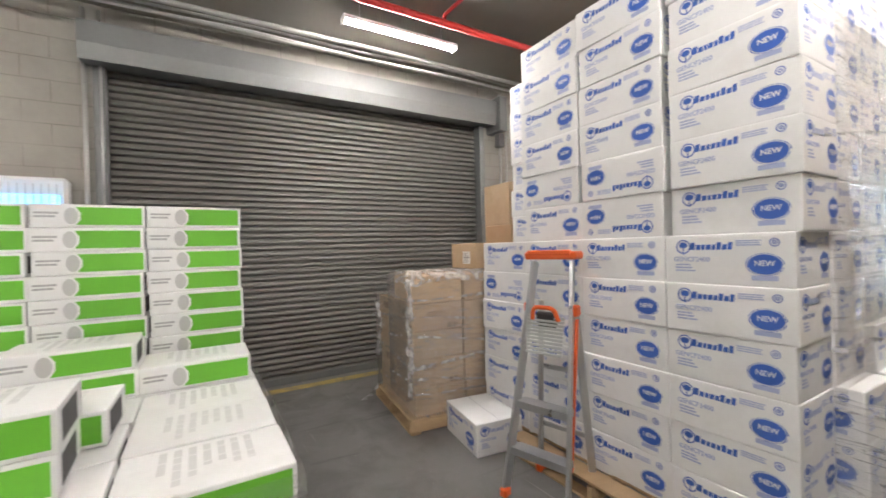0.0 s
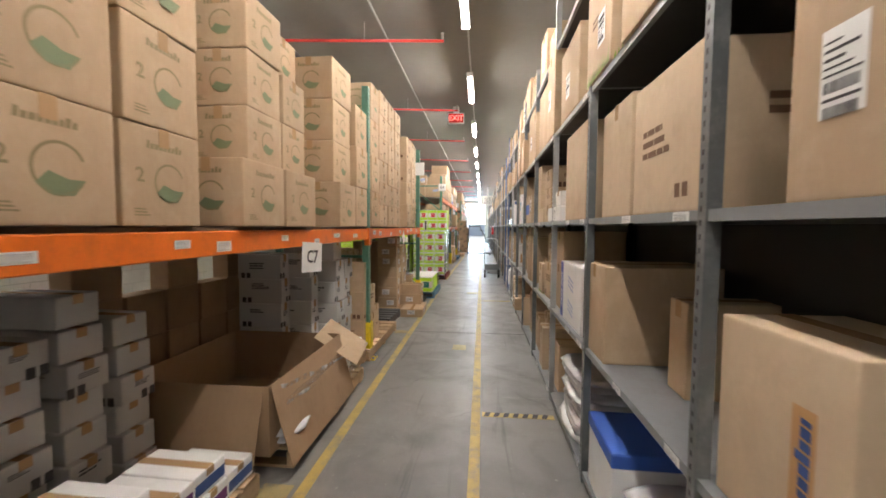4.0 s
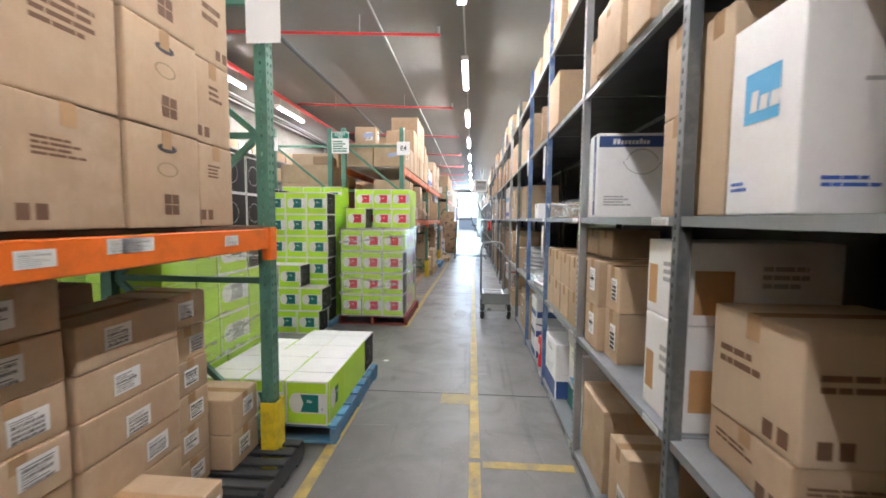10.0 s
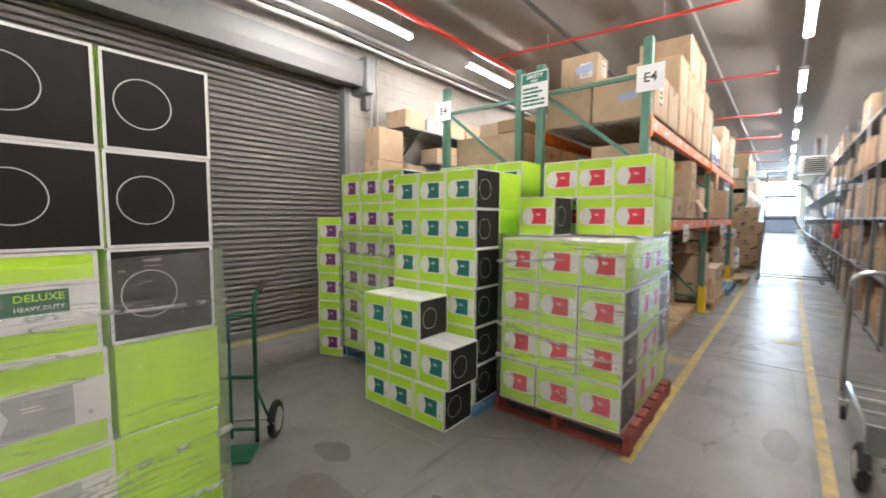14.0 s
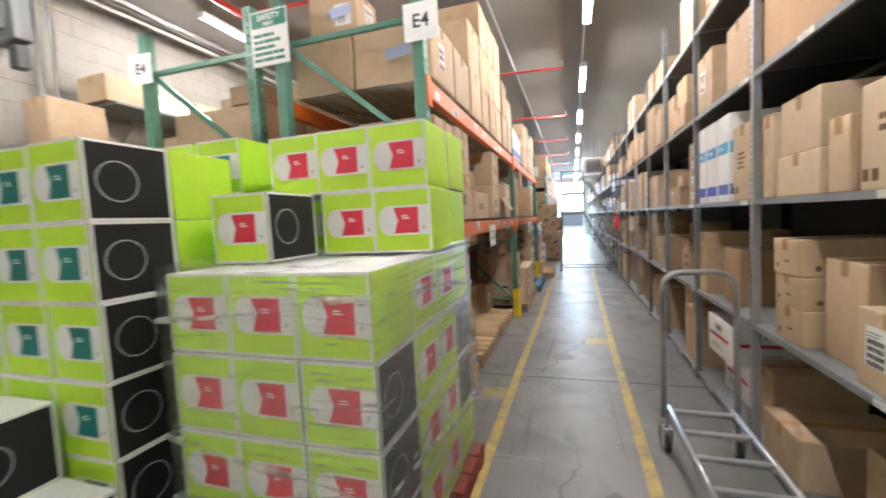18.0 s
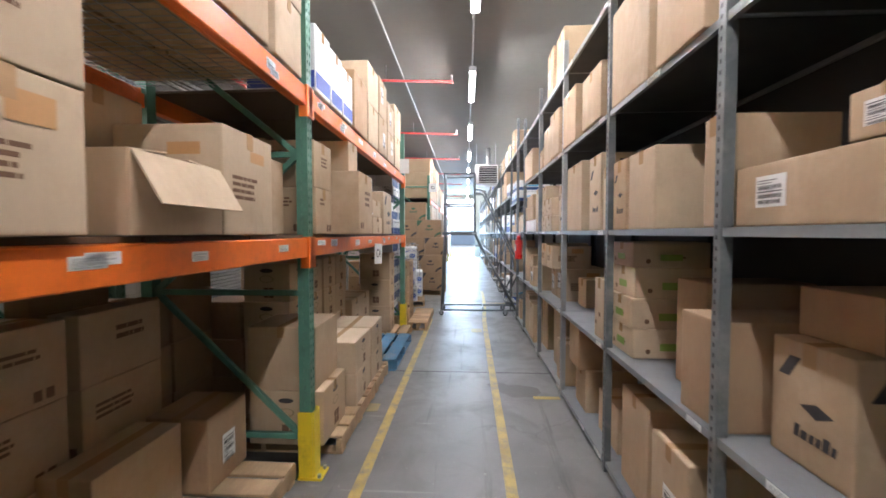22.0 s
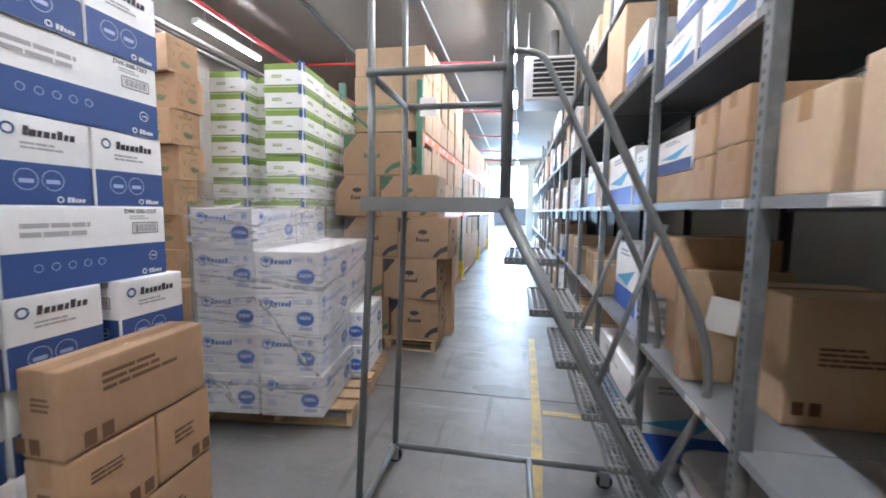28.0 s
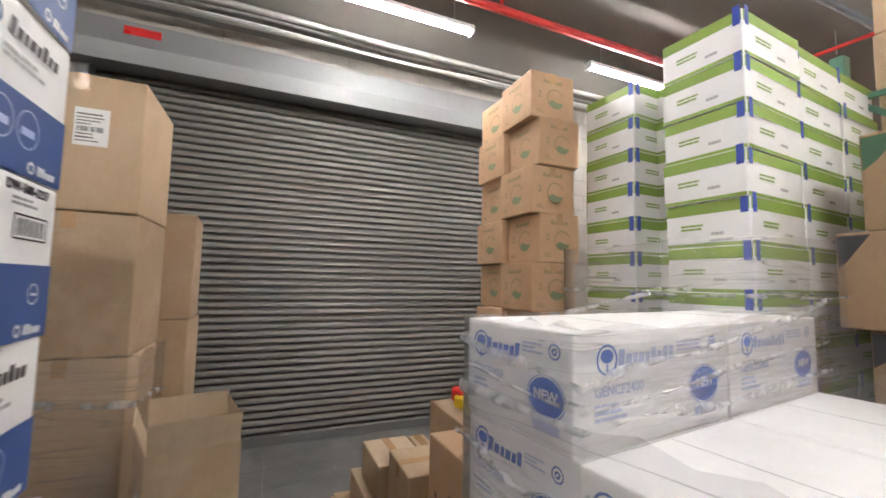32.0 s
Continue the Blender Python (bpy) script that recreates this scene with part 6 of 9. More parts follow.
def plastic_bundle(m, sx, sy, sz, seed, label, material=None):
    """Things in crumpled milky plastic bags, lying in a heap of rounded layers."""
    r = random.Random(seed)
    b = new("plastic_bundle")
    b.matrix_basis = m
    tagged(b, label, "plastic bag")
    n = max(2, int(sz / 0.05))
    for k in range(n):
        z = sz * (k + 0.5) / n
        v, f = [], []
        nu, nv = 14, 8
        for i in range(nu):
            for j in range(nv + 1):
                a, c = 2 * math.pi * i / nu, math.pi * (j / nv - 0.5)
                p = Vector((math.copysign(abs(math.cos(a)) ** 0.5, math.cos(a)) * math.cos(c) ** 0.5, math.copysign(abs(math.sin(a)) ** 0.5, math.sin(a)) * math.cos(c) ** 0.5, math.sin(c)))
                d = 1 + 0.10 * noise.noise(p * 2.7 + Vector((seed, k, 0)))
                v.append((p.x * sx / 2 * d, p.y * sy / 2 * d, p.z * sz / n * 0.62 * d))
        for i in range(nu):
            for j in range(nv):
                f.append([i * (nv + 1) + j, ((i + 1) % nu) * (nv + 1) + j, ((i + 1) % nu) * (nv + 1) + j + 1, i * (nv + 1) + j + 1])
        part("bag", mesh("bag", v, f, material or BAG_PLASTIC, smooth=True), b, pose(r.uniform(-0.02, 0.02), r.uniform(-0.02, 0.02), max(z, sz / n * 0.64)))
    return b


def open_box(size, m, seed, label="open brown cardboard box with raised flaps", tilt=50, material=None, angles=None):
    """A carton without a lid: four walls, a floor and four flaps, which lean out by the angles (-x, -y, +x, +y)."""
    sx, sy, sz = size
    material = material or KRAFT
    t = 0.006
    b = new("open_box")
    b.matrix_basis = m
    tagged(b, label, "box")
    part("floor_sheet", block("floor_sheet", sx, sy, t, material, 0.001), b, pose(0, 0, t / 2))
    r = random.Random(seed)
    for s in (-1, 1):
        part("wall_sheet", block("wall_sheet", t, sy, sz, material, 0.001), b, pose(s * (sx / 2 - t / 2), 0, sz / 2))
        part("wall_sheet", block("wall_sheet", sx - 2 * t, t, sz, material, 0.001), b, pose(0, s * (sy / 2 - t / 2), sz / 2))
        f = sy * 0.42
        a = angles[s + 1] if angles else tilt + r.uniform(-25, 25)
        part("flap", block("flap", t, sy * 0.96, f, KRAFT_PALE if material is KRAFT else material, 0.001), b, Matrix.Translation((s * (sx / 2 - t / 2), 0, sz)) @ pose(0, 0, 0, 0, s * a, 0) @ pose(0, 0, f / 2))
        a = angles[s + 2] if angles else tilt + r.uniform(-25, 25)
        part("flap", block("flap", sx * 0.94, t, f * 0.9, KRAFT_PALE if material is KRAFT else material, 0.001), b, Matrix.Translation((0, s * (sy / 2 - t / 2), sz)) @ pose(0, 0, 0, -s * a, 0, 0) @ pose(0, 0, f * 0.45))
    return b


def paper_bag(m, sx=0.17, sy=0.23, h=0.30):
    """A paper carrier: gusseted ends pinched inwards, a wavy open top, creased sides, two twisted handles."""
    r = random.Random(8)
    ring_ = []
    for k in range(9):
        ring_.append((-sx / 2, -sy / 2 + sy * k / 8, 0))
    ring_ += [(-sx / 6, sy / 2, 0.5), (0, sy / 2, 1.0), (sx / 6, sy / 2, 0.5)]
    for k in range(9):
        ring_.append((sx / 2, sy / 2 - sy * k / 8, 0))
    ring_ += [(sx / 6, -sy / 2, 0.5), (0, -sy / 2, 1.0), (-sx / 6, -sy / 2, 0.5)]
    n = len(ring_)
    v, f = [], []
    rows = 9
    for inner in (0, 1):
        for k in range(rows + 1):
            q = k / rows
            for x, y, g in ring_:
                d = 0.004 * noise.noise(Vector((x * 14 + 3, y * 14, q * 7))) * (0.3 + q)
                pinch = 0.05 * g * q ** 1.5
                e = 1 - 0.02 * inner
                v.append((x * e * (1 - 0.12 * q) + d, (y - math.copysign(pinch, y) if g else y) * e + d, q * h + 0.006 * (k == rows) * math.sin(y * 40) + 0.001 * inner))
    w = (rows + 1) * n
    for inner in (0, 1):
        for k in range(rows):
            for i in range(n):
                a, b = inner * w + k * n + i, inner * w + k * n + (i + 1) % n
                q = [a, b, b + n, a + n]
                f.append(q if inner else q[::-1])
    for i in range(n):
        f.append([rows * n + i, rows * n + (i + 1) % n, w + rows * n + (i + 1) % n, w + rows * n + i])
    f.append(list(range(n)))
    b = new("paper_bag", mesh("paper_bag", v, f, KRAFT_PALE))
    b.matrix_basis = m
    tagged(b, "brown paper carrier bag with twisted handles", "paper bag")
    for q in (-1, 1):
        part("handle", mesh("handle", *tube_data([(q * sx * 0.42, 0.055 * math.cos(math.pi * k / 10), h - 0.01 + 0.09 * math.sin(math.pi * k / 10)) for k in range(11)], 0.003, 6), KRAFT), b)
    return b


def put(level, items, seed=0, front=0.0):
    """Items on a shelf level: (near y, far y, height, kind, lift over the shelf, depth, set back)."""
    for k, it in enumerate(items):
        y0, y1, h, kind = it[:4]
        lift = it[4] if len(it) > 4 else 0.0
        r = random.Random(int(y0 * 100) + level * 7 + k)
        depth = it[5] if len(it) > 5 else r.choice((0.40, 0.46, 0.52, 0.58))
        inset = 0.012 + front + r.uniform(0.0, 0.02)
        if level == 3 and lift == 0:
            inset -= r.uniform(0.0, 0.05)
        if level < 2 and lift == 0 and depth < 0.5:
            inset += r.uniform(0.0, 0.13)
        if level == 1 and depth >= 0.58:
            depth, inset = 0.46, inset + 0.13
        if len(it) > 6:
            inset = it[6] + 0.012
        z = LEVELS[level] + 0.002 + lift
        x = SHELF_X + inset + depth / 2
        m = pose(x, (y0 + y1) / 2, z, 0, 0, r.uniform(-1.5, 1.5))
        size = (depth, max(y1 - y0 - 0.008, 0.08), h)
        where = "on a steel shelf" if lift == 0 else "stacked on a shelf"
        s = int(y0 * 37) + level
        if kind in ("stripe", "sky", "safet", "food", "navy", "wblue", "bw", "teal", "fine", "wine", "takeout"):
            white_tall(size, m, kind, where)
        elif kind == "blueband":
            b = carton(size, m, "P", s, (), where)
            b["label"] = "brown cardboard box with a broad blue band"
            band(b, size, ("-x", "-y"), BLUE_INK, h * 0.32, h * 0.68, "blue_band", "broad blue band")
        elif kind == "band":
            b = carton(size, m, "Ps", s, ("-x", "-y"), where)
            for face in ("-x", "-y"):
                part("olive_patch", ink(("opatch", round(h, 2)), lambda: [rect(0, 0, 0.12, h * 0.25)], OLIVE_INK), b, face_pose(face, size, 0.0, h * 0.4, 0.0026))
        elif kind == "bagw":
            plastic_bundle(m, size[0], size[1], h, s, "milky plastic bags of supplies lying on a shelf")
        elif kind == "bluetop":
            b = carton(size, m, "W", s, (), where)
            b["label"] = "white carton with a bright blue lid"
            part("blue_lid", block("blue_lid", size[0] + 0.012, size[1] + 0.012, 0.07, BLUE_INK, 0.006), b, pose(0, 0, h - 0.028), "bright blue lid")
        elif kind == "orange":
            b = carton(size, m, "R", s, (), where)
        else:
            carton(size, m, kind, s, ("-x", "-y"), where)


put(1, [(1.2, 1.7, 0.42, "K"), (2.95, 3.24, 0.45, "D", 0, 0.2, 0.40)])
put(2, [(1.85, 2.20, 0.20, "KL", 0, 0.4, 0.10), (1.85, 2.20, 0.21, "KL", 0.203, 0.4, 0.10), (2.34, 2.59, 0.455, "stripe", 0, 0.5, 0.02), (3.25, 3.50, 0.52, "K", 0, 0.3, 0.30)])
put(2, [(2.89, 3.13, 0.178, "Kq", 0.181 * k, 0.48, 0.045) for k in range(3)])
put(2, [(3.62, 3.86, 0.44, "KL", 0, 0.52, 0.02), (4.19, 4.72, 0.495, "Pp", 0, 0.50, 0.02), (4.735, 5.17, 0.52, "P", 0, 0.5, 0.02), (5.50, 6.10, 0.60, "P", 0, 0.4, 0.02)])
put(1, [(3.31, 3.64, 0.332, "KL", 0, 0.40, 0.178), (3.31, 3.64, 0.308, "KL", 0.335, 0.40, 0.178), (3.68, 4.07, 0.465, "Py", 0, 0.30, 0.03), (4.61, 4.78, 0.39, "K", 0, 0.34, 0.21), (5.02, 5.42, 0.49, "K", 0, 0.56, 0.01), (5.55, 6.21, 0.43, "takeout", 0, 0.5, 0.02)])
put(2, [(6.19, 6.70, 0.115, "Wa", 0, 0.5, -0.01), (6.19, 6.40, 0.115, "W", 0.118, 0.46, 0.0), (6.76, 7.11, 0.152, "Kp", 0, 0.50, 0.02), (6.76, 7.11, 0.157, "Kp", 0.155, 0.50, 0.02), (6.76, 7.11, 0.172, "Kp", 0.315, 0.50, 0.02), (7.17, 7.62, 0.14, "P", 0, 0.4, 0.02), (7.64, 8.09, 0.64, "P", 0, 0.4, 0.05)])
put(1, [(6.35, 6.70, 0.373, "K", 0, 0.5, 0.06), (6.35, 6.70, 0.275, "K", 0.376, 0.5, 0.06), (6.76, 7.19, 0.341, "Kp", 0, 0.5, 0.044), (6.76, 7.17, 0.281, "Kp", 0.344, 0.46, 0.07), (7.21, 7.45, 0.31, "Pg", 0, 0.32, 0.02), (7.24, 7.45, 0.40, "P", 0, 0.2, 0.36), (7.71, 7.92, 0.336, "PL", 0, 0.34, 0.138)])
put(2, [(8.24, 8.47, 0.36, "PL", 0, 0.50, 0.02), (8.48, 8.84, 0.368, "blueband", 0, 0.5, 0.02), (8.95, 9.24, 0.665, "Kg", 0, 0.5, 0.03), (9.63, 9.87, 0.476, "food", 0, 0.5, 0.02), (9.89, 10.03, 0.58, "P", 0, 0.5, 0.03)])
put(1, [(8.02, 8.22, 0.565, "Ks", 0, 0.55, 0.03), (8.23, 8.50, 0.565, "K", 0, 0.55, 0.02), (8.82, 9.07, 0.353, "Pg", 0, 0.5, 0.08), (8.84, 9.07, 0.325, "Pg", 0.356, 0.48, 0.09), (9.08, 9.22, 0.42, "P", 0, 0.45, 0.08), (9.08, 9.22, 0.24, "P", 0.423, 0.45, 0.08), (9.65, 10.0, 0.15, "Kp", 0, 0.42, 0.087), (9.65, 10.0, 0.32, "Pp", 0.153, 0.42, 0.087)])
shelf_open = open_box((0.38, 0.37, 0.375), pose(1.12, 2.64, LEVELS[1] + 0.002, 0, 0, 3), 4, "brown cardboard box with one flap folded out", 0, KRAFT, (103, -78, 40, 25))
for u, v_ in ((-0.10, 0.30), (-0.11, 0.09)):
    part("printed_mark", ink("openmark", lambda: [rect(-0.022, 0.0, 0.03, 0.05), rect(0.022, 0.0, 0.03, 0.05), rect(0, -0.016, 0.085, 0.012)], DARK_INK), shelf_open, face_pose("-x", (0.38, 0.37, 0.375), -u, v_))
part("shut_tape", block("shut_tape", 0.05, 0.002, 0.1, TAPE, 0.0004), shelf_open, face_pose("-x", (0.38, 0.37, 0.375), 0.0, 0.05, 0.002), "packing tape")
printing(shelf_open)
paper_bag(pose(1.01, 2.325, LEVELS[1] + 0.002, 0, 0, 4))
put(0, [(3.1, 3.5, 0.42, "bluetop"), (3.6, 4.1, 0.35, "K"), (4.3, 4.75, 0.32, "bagw"), (4.8, 5.25, 0.38, "bluetop"), (5.5, 6.2, 0.45, "bagw")])
put(3, [(0.7, 1.6, 0.4, "K"), (1.9, 2.8, 0.45, "KL"), (3.1, 3.72, 0.46, "K"), (3.74, 4.2, 0.48, "KL"), (4.3, 4.8, 0.5, "K"), (4.95, 5.4, 0.5, "KgL")])
put(0, [(6.45, 6.9, 0.4, "K"), (7.0, 7.25, 0.42, "P"), (7.3, 7.52, 0.5, "K"), (7.62, 8.0, 0.38, "K"), (8.16, 8.72, 0.52, "P")])
put(3, [(5.6, 6.2, 0.5, "KL"), (6.42, 6.85, 0.68, "KL"), (6.95, 7.5, 0.6, "K"), (7.62, 7.9, 0.5, "K"), (7.94, 8.55, 0.65, "KL"), (8.85, 9.2, 0.45, "K"), (9.3, 9.7, 0.65, "KL")])
put(0, [(8.85, 9.02, 0.4, "P"), (9.05, 9.36, 0.36, "KL"), (9.45, 9.80, 0.3, "K"), (9.92, 10.34, 0.2, "KL", 0, 0.42, -0.03), (10.42, 10.66, 0.42, "KL"), (10.81, 11.20, 0.45, "K", 0, 0.36, 0.03)])
put(3, [(9.76, 9.98, 0.3, "KL"), (10.1, 10.28, 0.28, "K"), (10.3, 10.54, 0.36, "K"), (10.62, 10.95, 0.3, "K"), (11.0, 11.15, 0.24, "K"), (11.95, 12.36, 0.4, "K")])
put(2, [(10.08, 10.28, 0.34, "K", 0, 0.42, 0.03), (10.08, 10.28, 0.30, "K", 0.343, 0.42, 0.03), (10.40, 10.64, 0.35, "W", 0, 0.34, 0.22), (11.04, 11.20, 0.465, "safet", 0, 0.40, 0.02)])
put(1, [(10.08, 10.36, 0.37, "wine", 0, 0.5, 0.03), (10.08, 10.36, 0.28, "wine", 0.373, 0.5, 0.03), (10.74, 10.93, 0.258, "KL", 0, 0.40, 0.056), (10.74, 10.93, 0.226, "KL", 0.261, 0.40, 0.056), (10.95, 11.18, 0.243, "KL", 0, 0.42, 0.02), (10.95, 11.18, 0.255, "KL", 0.246, 0.42, 0.02)])
put(2, [(11.29, 11.42, 0.455, "W", 0, 0.4, 0.02), (11.46, 11.92, 0.10, "D", 0, 0.36, 0.02), (11.93, 12.38, 0.10, "D", 0, 0.36, 0.02), (13.05, 13.32, 0.155, "W", 0, 0.36, 0.02)])
wrap("plastic_cover", SHELF_X + 0.028, SHELF_X + 0.40, 11.455, 12.385, LEVELS[2] + 0.006, LEVELS[2] + 0.108, 63, "clear crumpled plastic over low brown boxes")
put(1, [(11.33 + k * 0.288, 11.61 + k * 0.288, 0.236, "K", 0.238 * j, 0.5, 0.02) for k in range(4) for j in range(2)])
put(1, [(11.4 + k * 0.288, 11.68 + k * 0.288, 0.18, "K", 0.476, 0.3) for k in range(3)], front=0.22)
put(1, [ (12.6, 13.4, 0.16, "bagw", 0, 0.5)])
put(0, [(11.24, 11.5, 0.35, "K"), (11.54, 11.92, 0.5, "teal"), (11.96, 12.38, 0.45, "bw"), (12.55, 12.8, 0.45, "bw"), (12.95, 13.3, 0.22, "bw"), (12.95, 13.3, 0.2, "bw", 0.222), (12.95, 13.3, 0.2, "bw", 0.424), (13.62, 14.02, 0.52, "K"), (14.06, 14.54, 0.40, "KL")])
put(2, [(13.98, 14.58, 0.42, "K", 0, 0.4, 0.02), (14.85, 15.16, 0.385, "Pp", 0, 0.45, 0.02), (15.2, 15.34, 0.3, "K"), (15.38, 15.80, 0.20, "P", 0, 0.55), (15.40, 15.78, 0.27, "P", 0.203, 0.5), (15.84, 15.98, 0.45, "P")])
put(1, [(13.65, 14.5, 0.36, "bagw", 0, 0.45), (14.8, 15.15, 0.3, "KL"), (15.2, 15.5, 0.45, "K", 0, 0.3), (15.55, 15.82, 0.18, "Ks"), (15.55, 15.82, 0.16, "Ks", 0.182), (15.55, 15.82, 0.18, "Ks", 0.344), (15.84, 16.0, 0.17, "Ks"), (15.84, 16.0, 0.16, "Ks", 0.172), (15.84, 16.0, 0.18, "Ks", 0.334)])
put(0, [(14.8, 15.3, 0.4, "KL"), (15.55, 15.96, 0.26, "K"), (16.1, 16.4, 0.4, "K"), (16.48, 16.96, 0.30, "fine"), (16.48, 16.96, 0.29, "fine", 0.303), (17.3, 17.46, 0.55, "K"), (17.5, 17.72, 0.5, "K"), (17.86, 18.2, 0.6, "K")])
put(3, [(12.6, 12.7, 0.3, "K"), (13.64, 14.5, 0.5, "K"), (14.85, 15.2, 0.4, "K"), (15.3, 15.96, 0.46, "orange"), (16.1, 16.5, 0.4, "K"), (16.76, 17.16, 0.42, "KL"), (17.5, 17.9, 0.2, "K"), (17.55, 17.9, 0.26, "K", 0.203), (18.0, 18.3, 0.4, "K")])
put(2, [(16.08, 16.40, 0.47, "Pp", 0, 0.56), (16.48, 16.72, 0.60, "sky", 0, 0.4), (16.74, 16.97, 0.60, "sky", 0, 0.4), (16.99, 17.18, 0.60, "sky", 0, 0.4)])
put(1, [(16.06, 16.42, 0.44, "D", 0, 0.3, 0.27), (16.5, 16.8, 0.4, "D", 0, 0.4), (16.98, 17.19, 0.50, "K", 0, 0.56, 0.01), (18.06, 18.36, 0.38, "Kv", 0, 0.36, 0.14), (18.08, 18.36, 0.16, "D", 0.383, 0.3, 0.22), (18.42, 18.7, 0.4, "D")])
put(2, [(17.30, 17.54, 0.135, "KL", 0, 0.5, 0.02), (17.30, 17.54, 0.135, "KL", 0.138, 0.5, 0.02), (17.30, 17.54, 0.135, "KL", 0.276, 0.5, 0.02), (17.30, 17.54, 0.13, "KL", 0.414, 0.5, 0.02), (17.87, 18.38, 0.19, "KL", 0, 0.36, 0.02), (17.76, 17.98, 0.115, "KL", 0.193, 0.36, 0.02), (18.44, 18.56, 0.4, "K"), (18.94, 19.26, 0.40, "P"), (19.3, 19.5, 0.4, "Kv")])
put(1, [(18.75, 19.0, 0.5, "D"), (19.30, 19.66, 0.168, "band", 0, 0.42, 0.06), (19.30, 19.66, 0.173, "band", 0.171, 0.42, 0.05), (19.30, 19.66, 0.173, "band", 0.347, 0.42, 0.07), (19.30, 19.66, 0.14, "band", 0.523, 0.42, 0.06), (19.68, 19.87, 0.41, "Ps", 0, 0.45, 0.02), (20.39, 20.69, 0.27, "K", 0, 0.32, 0.28)])
put(0, [(18.6, 18.94, 0.5, "KL"), (19.02, 19.4, 0.55, "K"), (19.6, 20.0, 0.3, "K"), (20.22, 20.54, 0.34, "K"), (20.24, 20.56, 0.33, "D", 0.343), (20.8, 21.1, 0.4, "K"), (21.18, 21.6, 0.62, "K")])
put(3, [(18.5, 18.9, 0.4, "K"), (19.0, 19.5, 0.55, "K"), (19.64, 20.06, 0.36, "K"), (20.28, 20.68, 0.44, "K"), (20.82, 21.18, 0.42, "K"), (21.22, 21.66, 0.38, "K"), (21.7, 21.88, 0.2, "K"), (22.34, 23.1, 0.36, "K")])
put(2, [(19.6, 19.7, 0.4, "P"), (19.74, 20.02, 0.52, "Pv", 0, 0.5), (20.20, 20.70, 0.55, "P", 0, 0.5, 0.02), (20.82, 21.02, 0.43, "Pv", 0, 0.5, 0.02), (21.28, 21.60, 0.17, "Ps"), (21.28, 21.60, 0.18, "Ps", 0.172), (21.62, 21.88, 0.17, "Ps"), (21.62, 21.88, 0.18, "Ps", 0.172), (21.62, 21.88, 0.16, "P", 0.354)])
put(1, [(20.88, 21.13, 0.27, "K", 0, 0.36, 0.25), (21.26, 21.58, 0.34, "PLo"), (21.26, 21.58, 0.24, "Po", 0.343), (21.6, 21.9, 0.34, "PLo"), (21.6, 21.9, 0.26, "Po", 0.343), (22.08, 22.40, 0.40, "P", 0, 0.4, 0.06), (22.48, 22.76, 0.26, "KL"), (22.85, 23.15, 0.4, "K")])
put(0, [(22.02, 22.32, 0.6, "K"), (22.34, 22.8, 0.5, "K"), (22.84, 23.2, 0.55, "K"), (23.4, 23.8, 0.5, "K"), (23.85, 24.1, 0.3, "K"), (24.3, 24.9, 0.3, "bagw")])
put(2, [(22.05, 22.33, 0.54, "P", 0, 0.45, 0.02), (22.46, 23.12, 0.16, "W"), (22.46, 23.1, 0.18, "K", 0.162), (22.5, 23.1, 0.16, "K", 0.345), (23.10, 23.35, 0.36, "Pp", 0, 0.5, 0.02), (23.46, 23.81, 0.274, "P", 0, 0.5, 0.02), (23.86, 24.08, 0.25, "P", 0, 0.5, 0.02), (24.2, 24.40, 0.17, "R", 0, 0.4), (24.2, 24.40, 0.17, "R", 0.172, 0.4), (24.42, 24.6, 0.16, "R", 0, 0.4), (24.42, 24.6, 0.17, "R", 0.162, 0.4), (24.62, 25.05, 0.13, "K", 0, 0.4), (24.64, 25.05, 0.16, "navy", 0.132, 0.4)])
put(1, [(23.13, 23.37, 0.50, "P", 0, 0.5, 0.02), (24.27, 24.57, 0.43, "Kp", 0, 0.38, 0.2), (24.6, 24.68, 0.46, "K", 0, 0.4), (24.7, 25.04, 0.3, "R"), (24.7, 25.04, 0.28, "R", 0.303)])
put(3, [(24.2, 24.6, 0.2, "navy", -0.19), (24.64, 25.0, 0.2, "navy", -0.19), (24.3, 24.9, 0.18, "navy", 0.013), (25.2, 25.6, 0.24, "navy"), (25.7, 26.2, 0.55, "K")])
put(2, [(25.2, 25.45, 0.3, "wblue"), (25.5, 26.2, 0.36, "wblue")])
put(1, [(25.2, 25.5, 0.4, "bagw"), (25.55, 26.2, 0.48, "wblue")])
put(0, [(25.2, 26.2, 0.5, "wblue")])
# farther bays, seen small down the aisle
far = random.Random(12)
for k in range(21, len(POSTS) - 1):
    for level in range(5 if k < 27 else 4):
        if k == 21 and level < 4:
            continue
        y = POSTS[k] + 0.06
        while y < POSTS[k + 1] - 0.3:
            w = far.uniform(0.22, 0.5) if k < 27 else far.uniform(0.4, 0.6)
            put(level, [(y, min(y + w, POSTS[k + 1] - 0.04), far.uniform(0.22, 0.55) if level < 4 else far.uniform(0.2, 0.4), far.choice(("K", "P", "PL", "K", "W", "wblue", "food") if k < 27 else ("K", "P", "W", "R")))])
            y += w + far.uniform(0.02, 0.2)
# cartons on the top shelves
for k in range(0, 21):
    y = POSTS[k] + 0.08
    while y < POSTS[k + 1] - 0.35:
        w = far.uniform(0.3, 0.55)
        if far.random() < 0.75:
            put(4, [(y, min(y + w, POSTS[k + 1] - 0.04), far.uniform(0.25, 0.5), far.choice(("K", "K", "KL", "K", "Kp")))])
        y += w + far.uniform(0.05, 0.25)


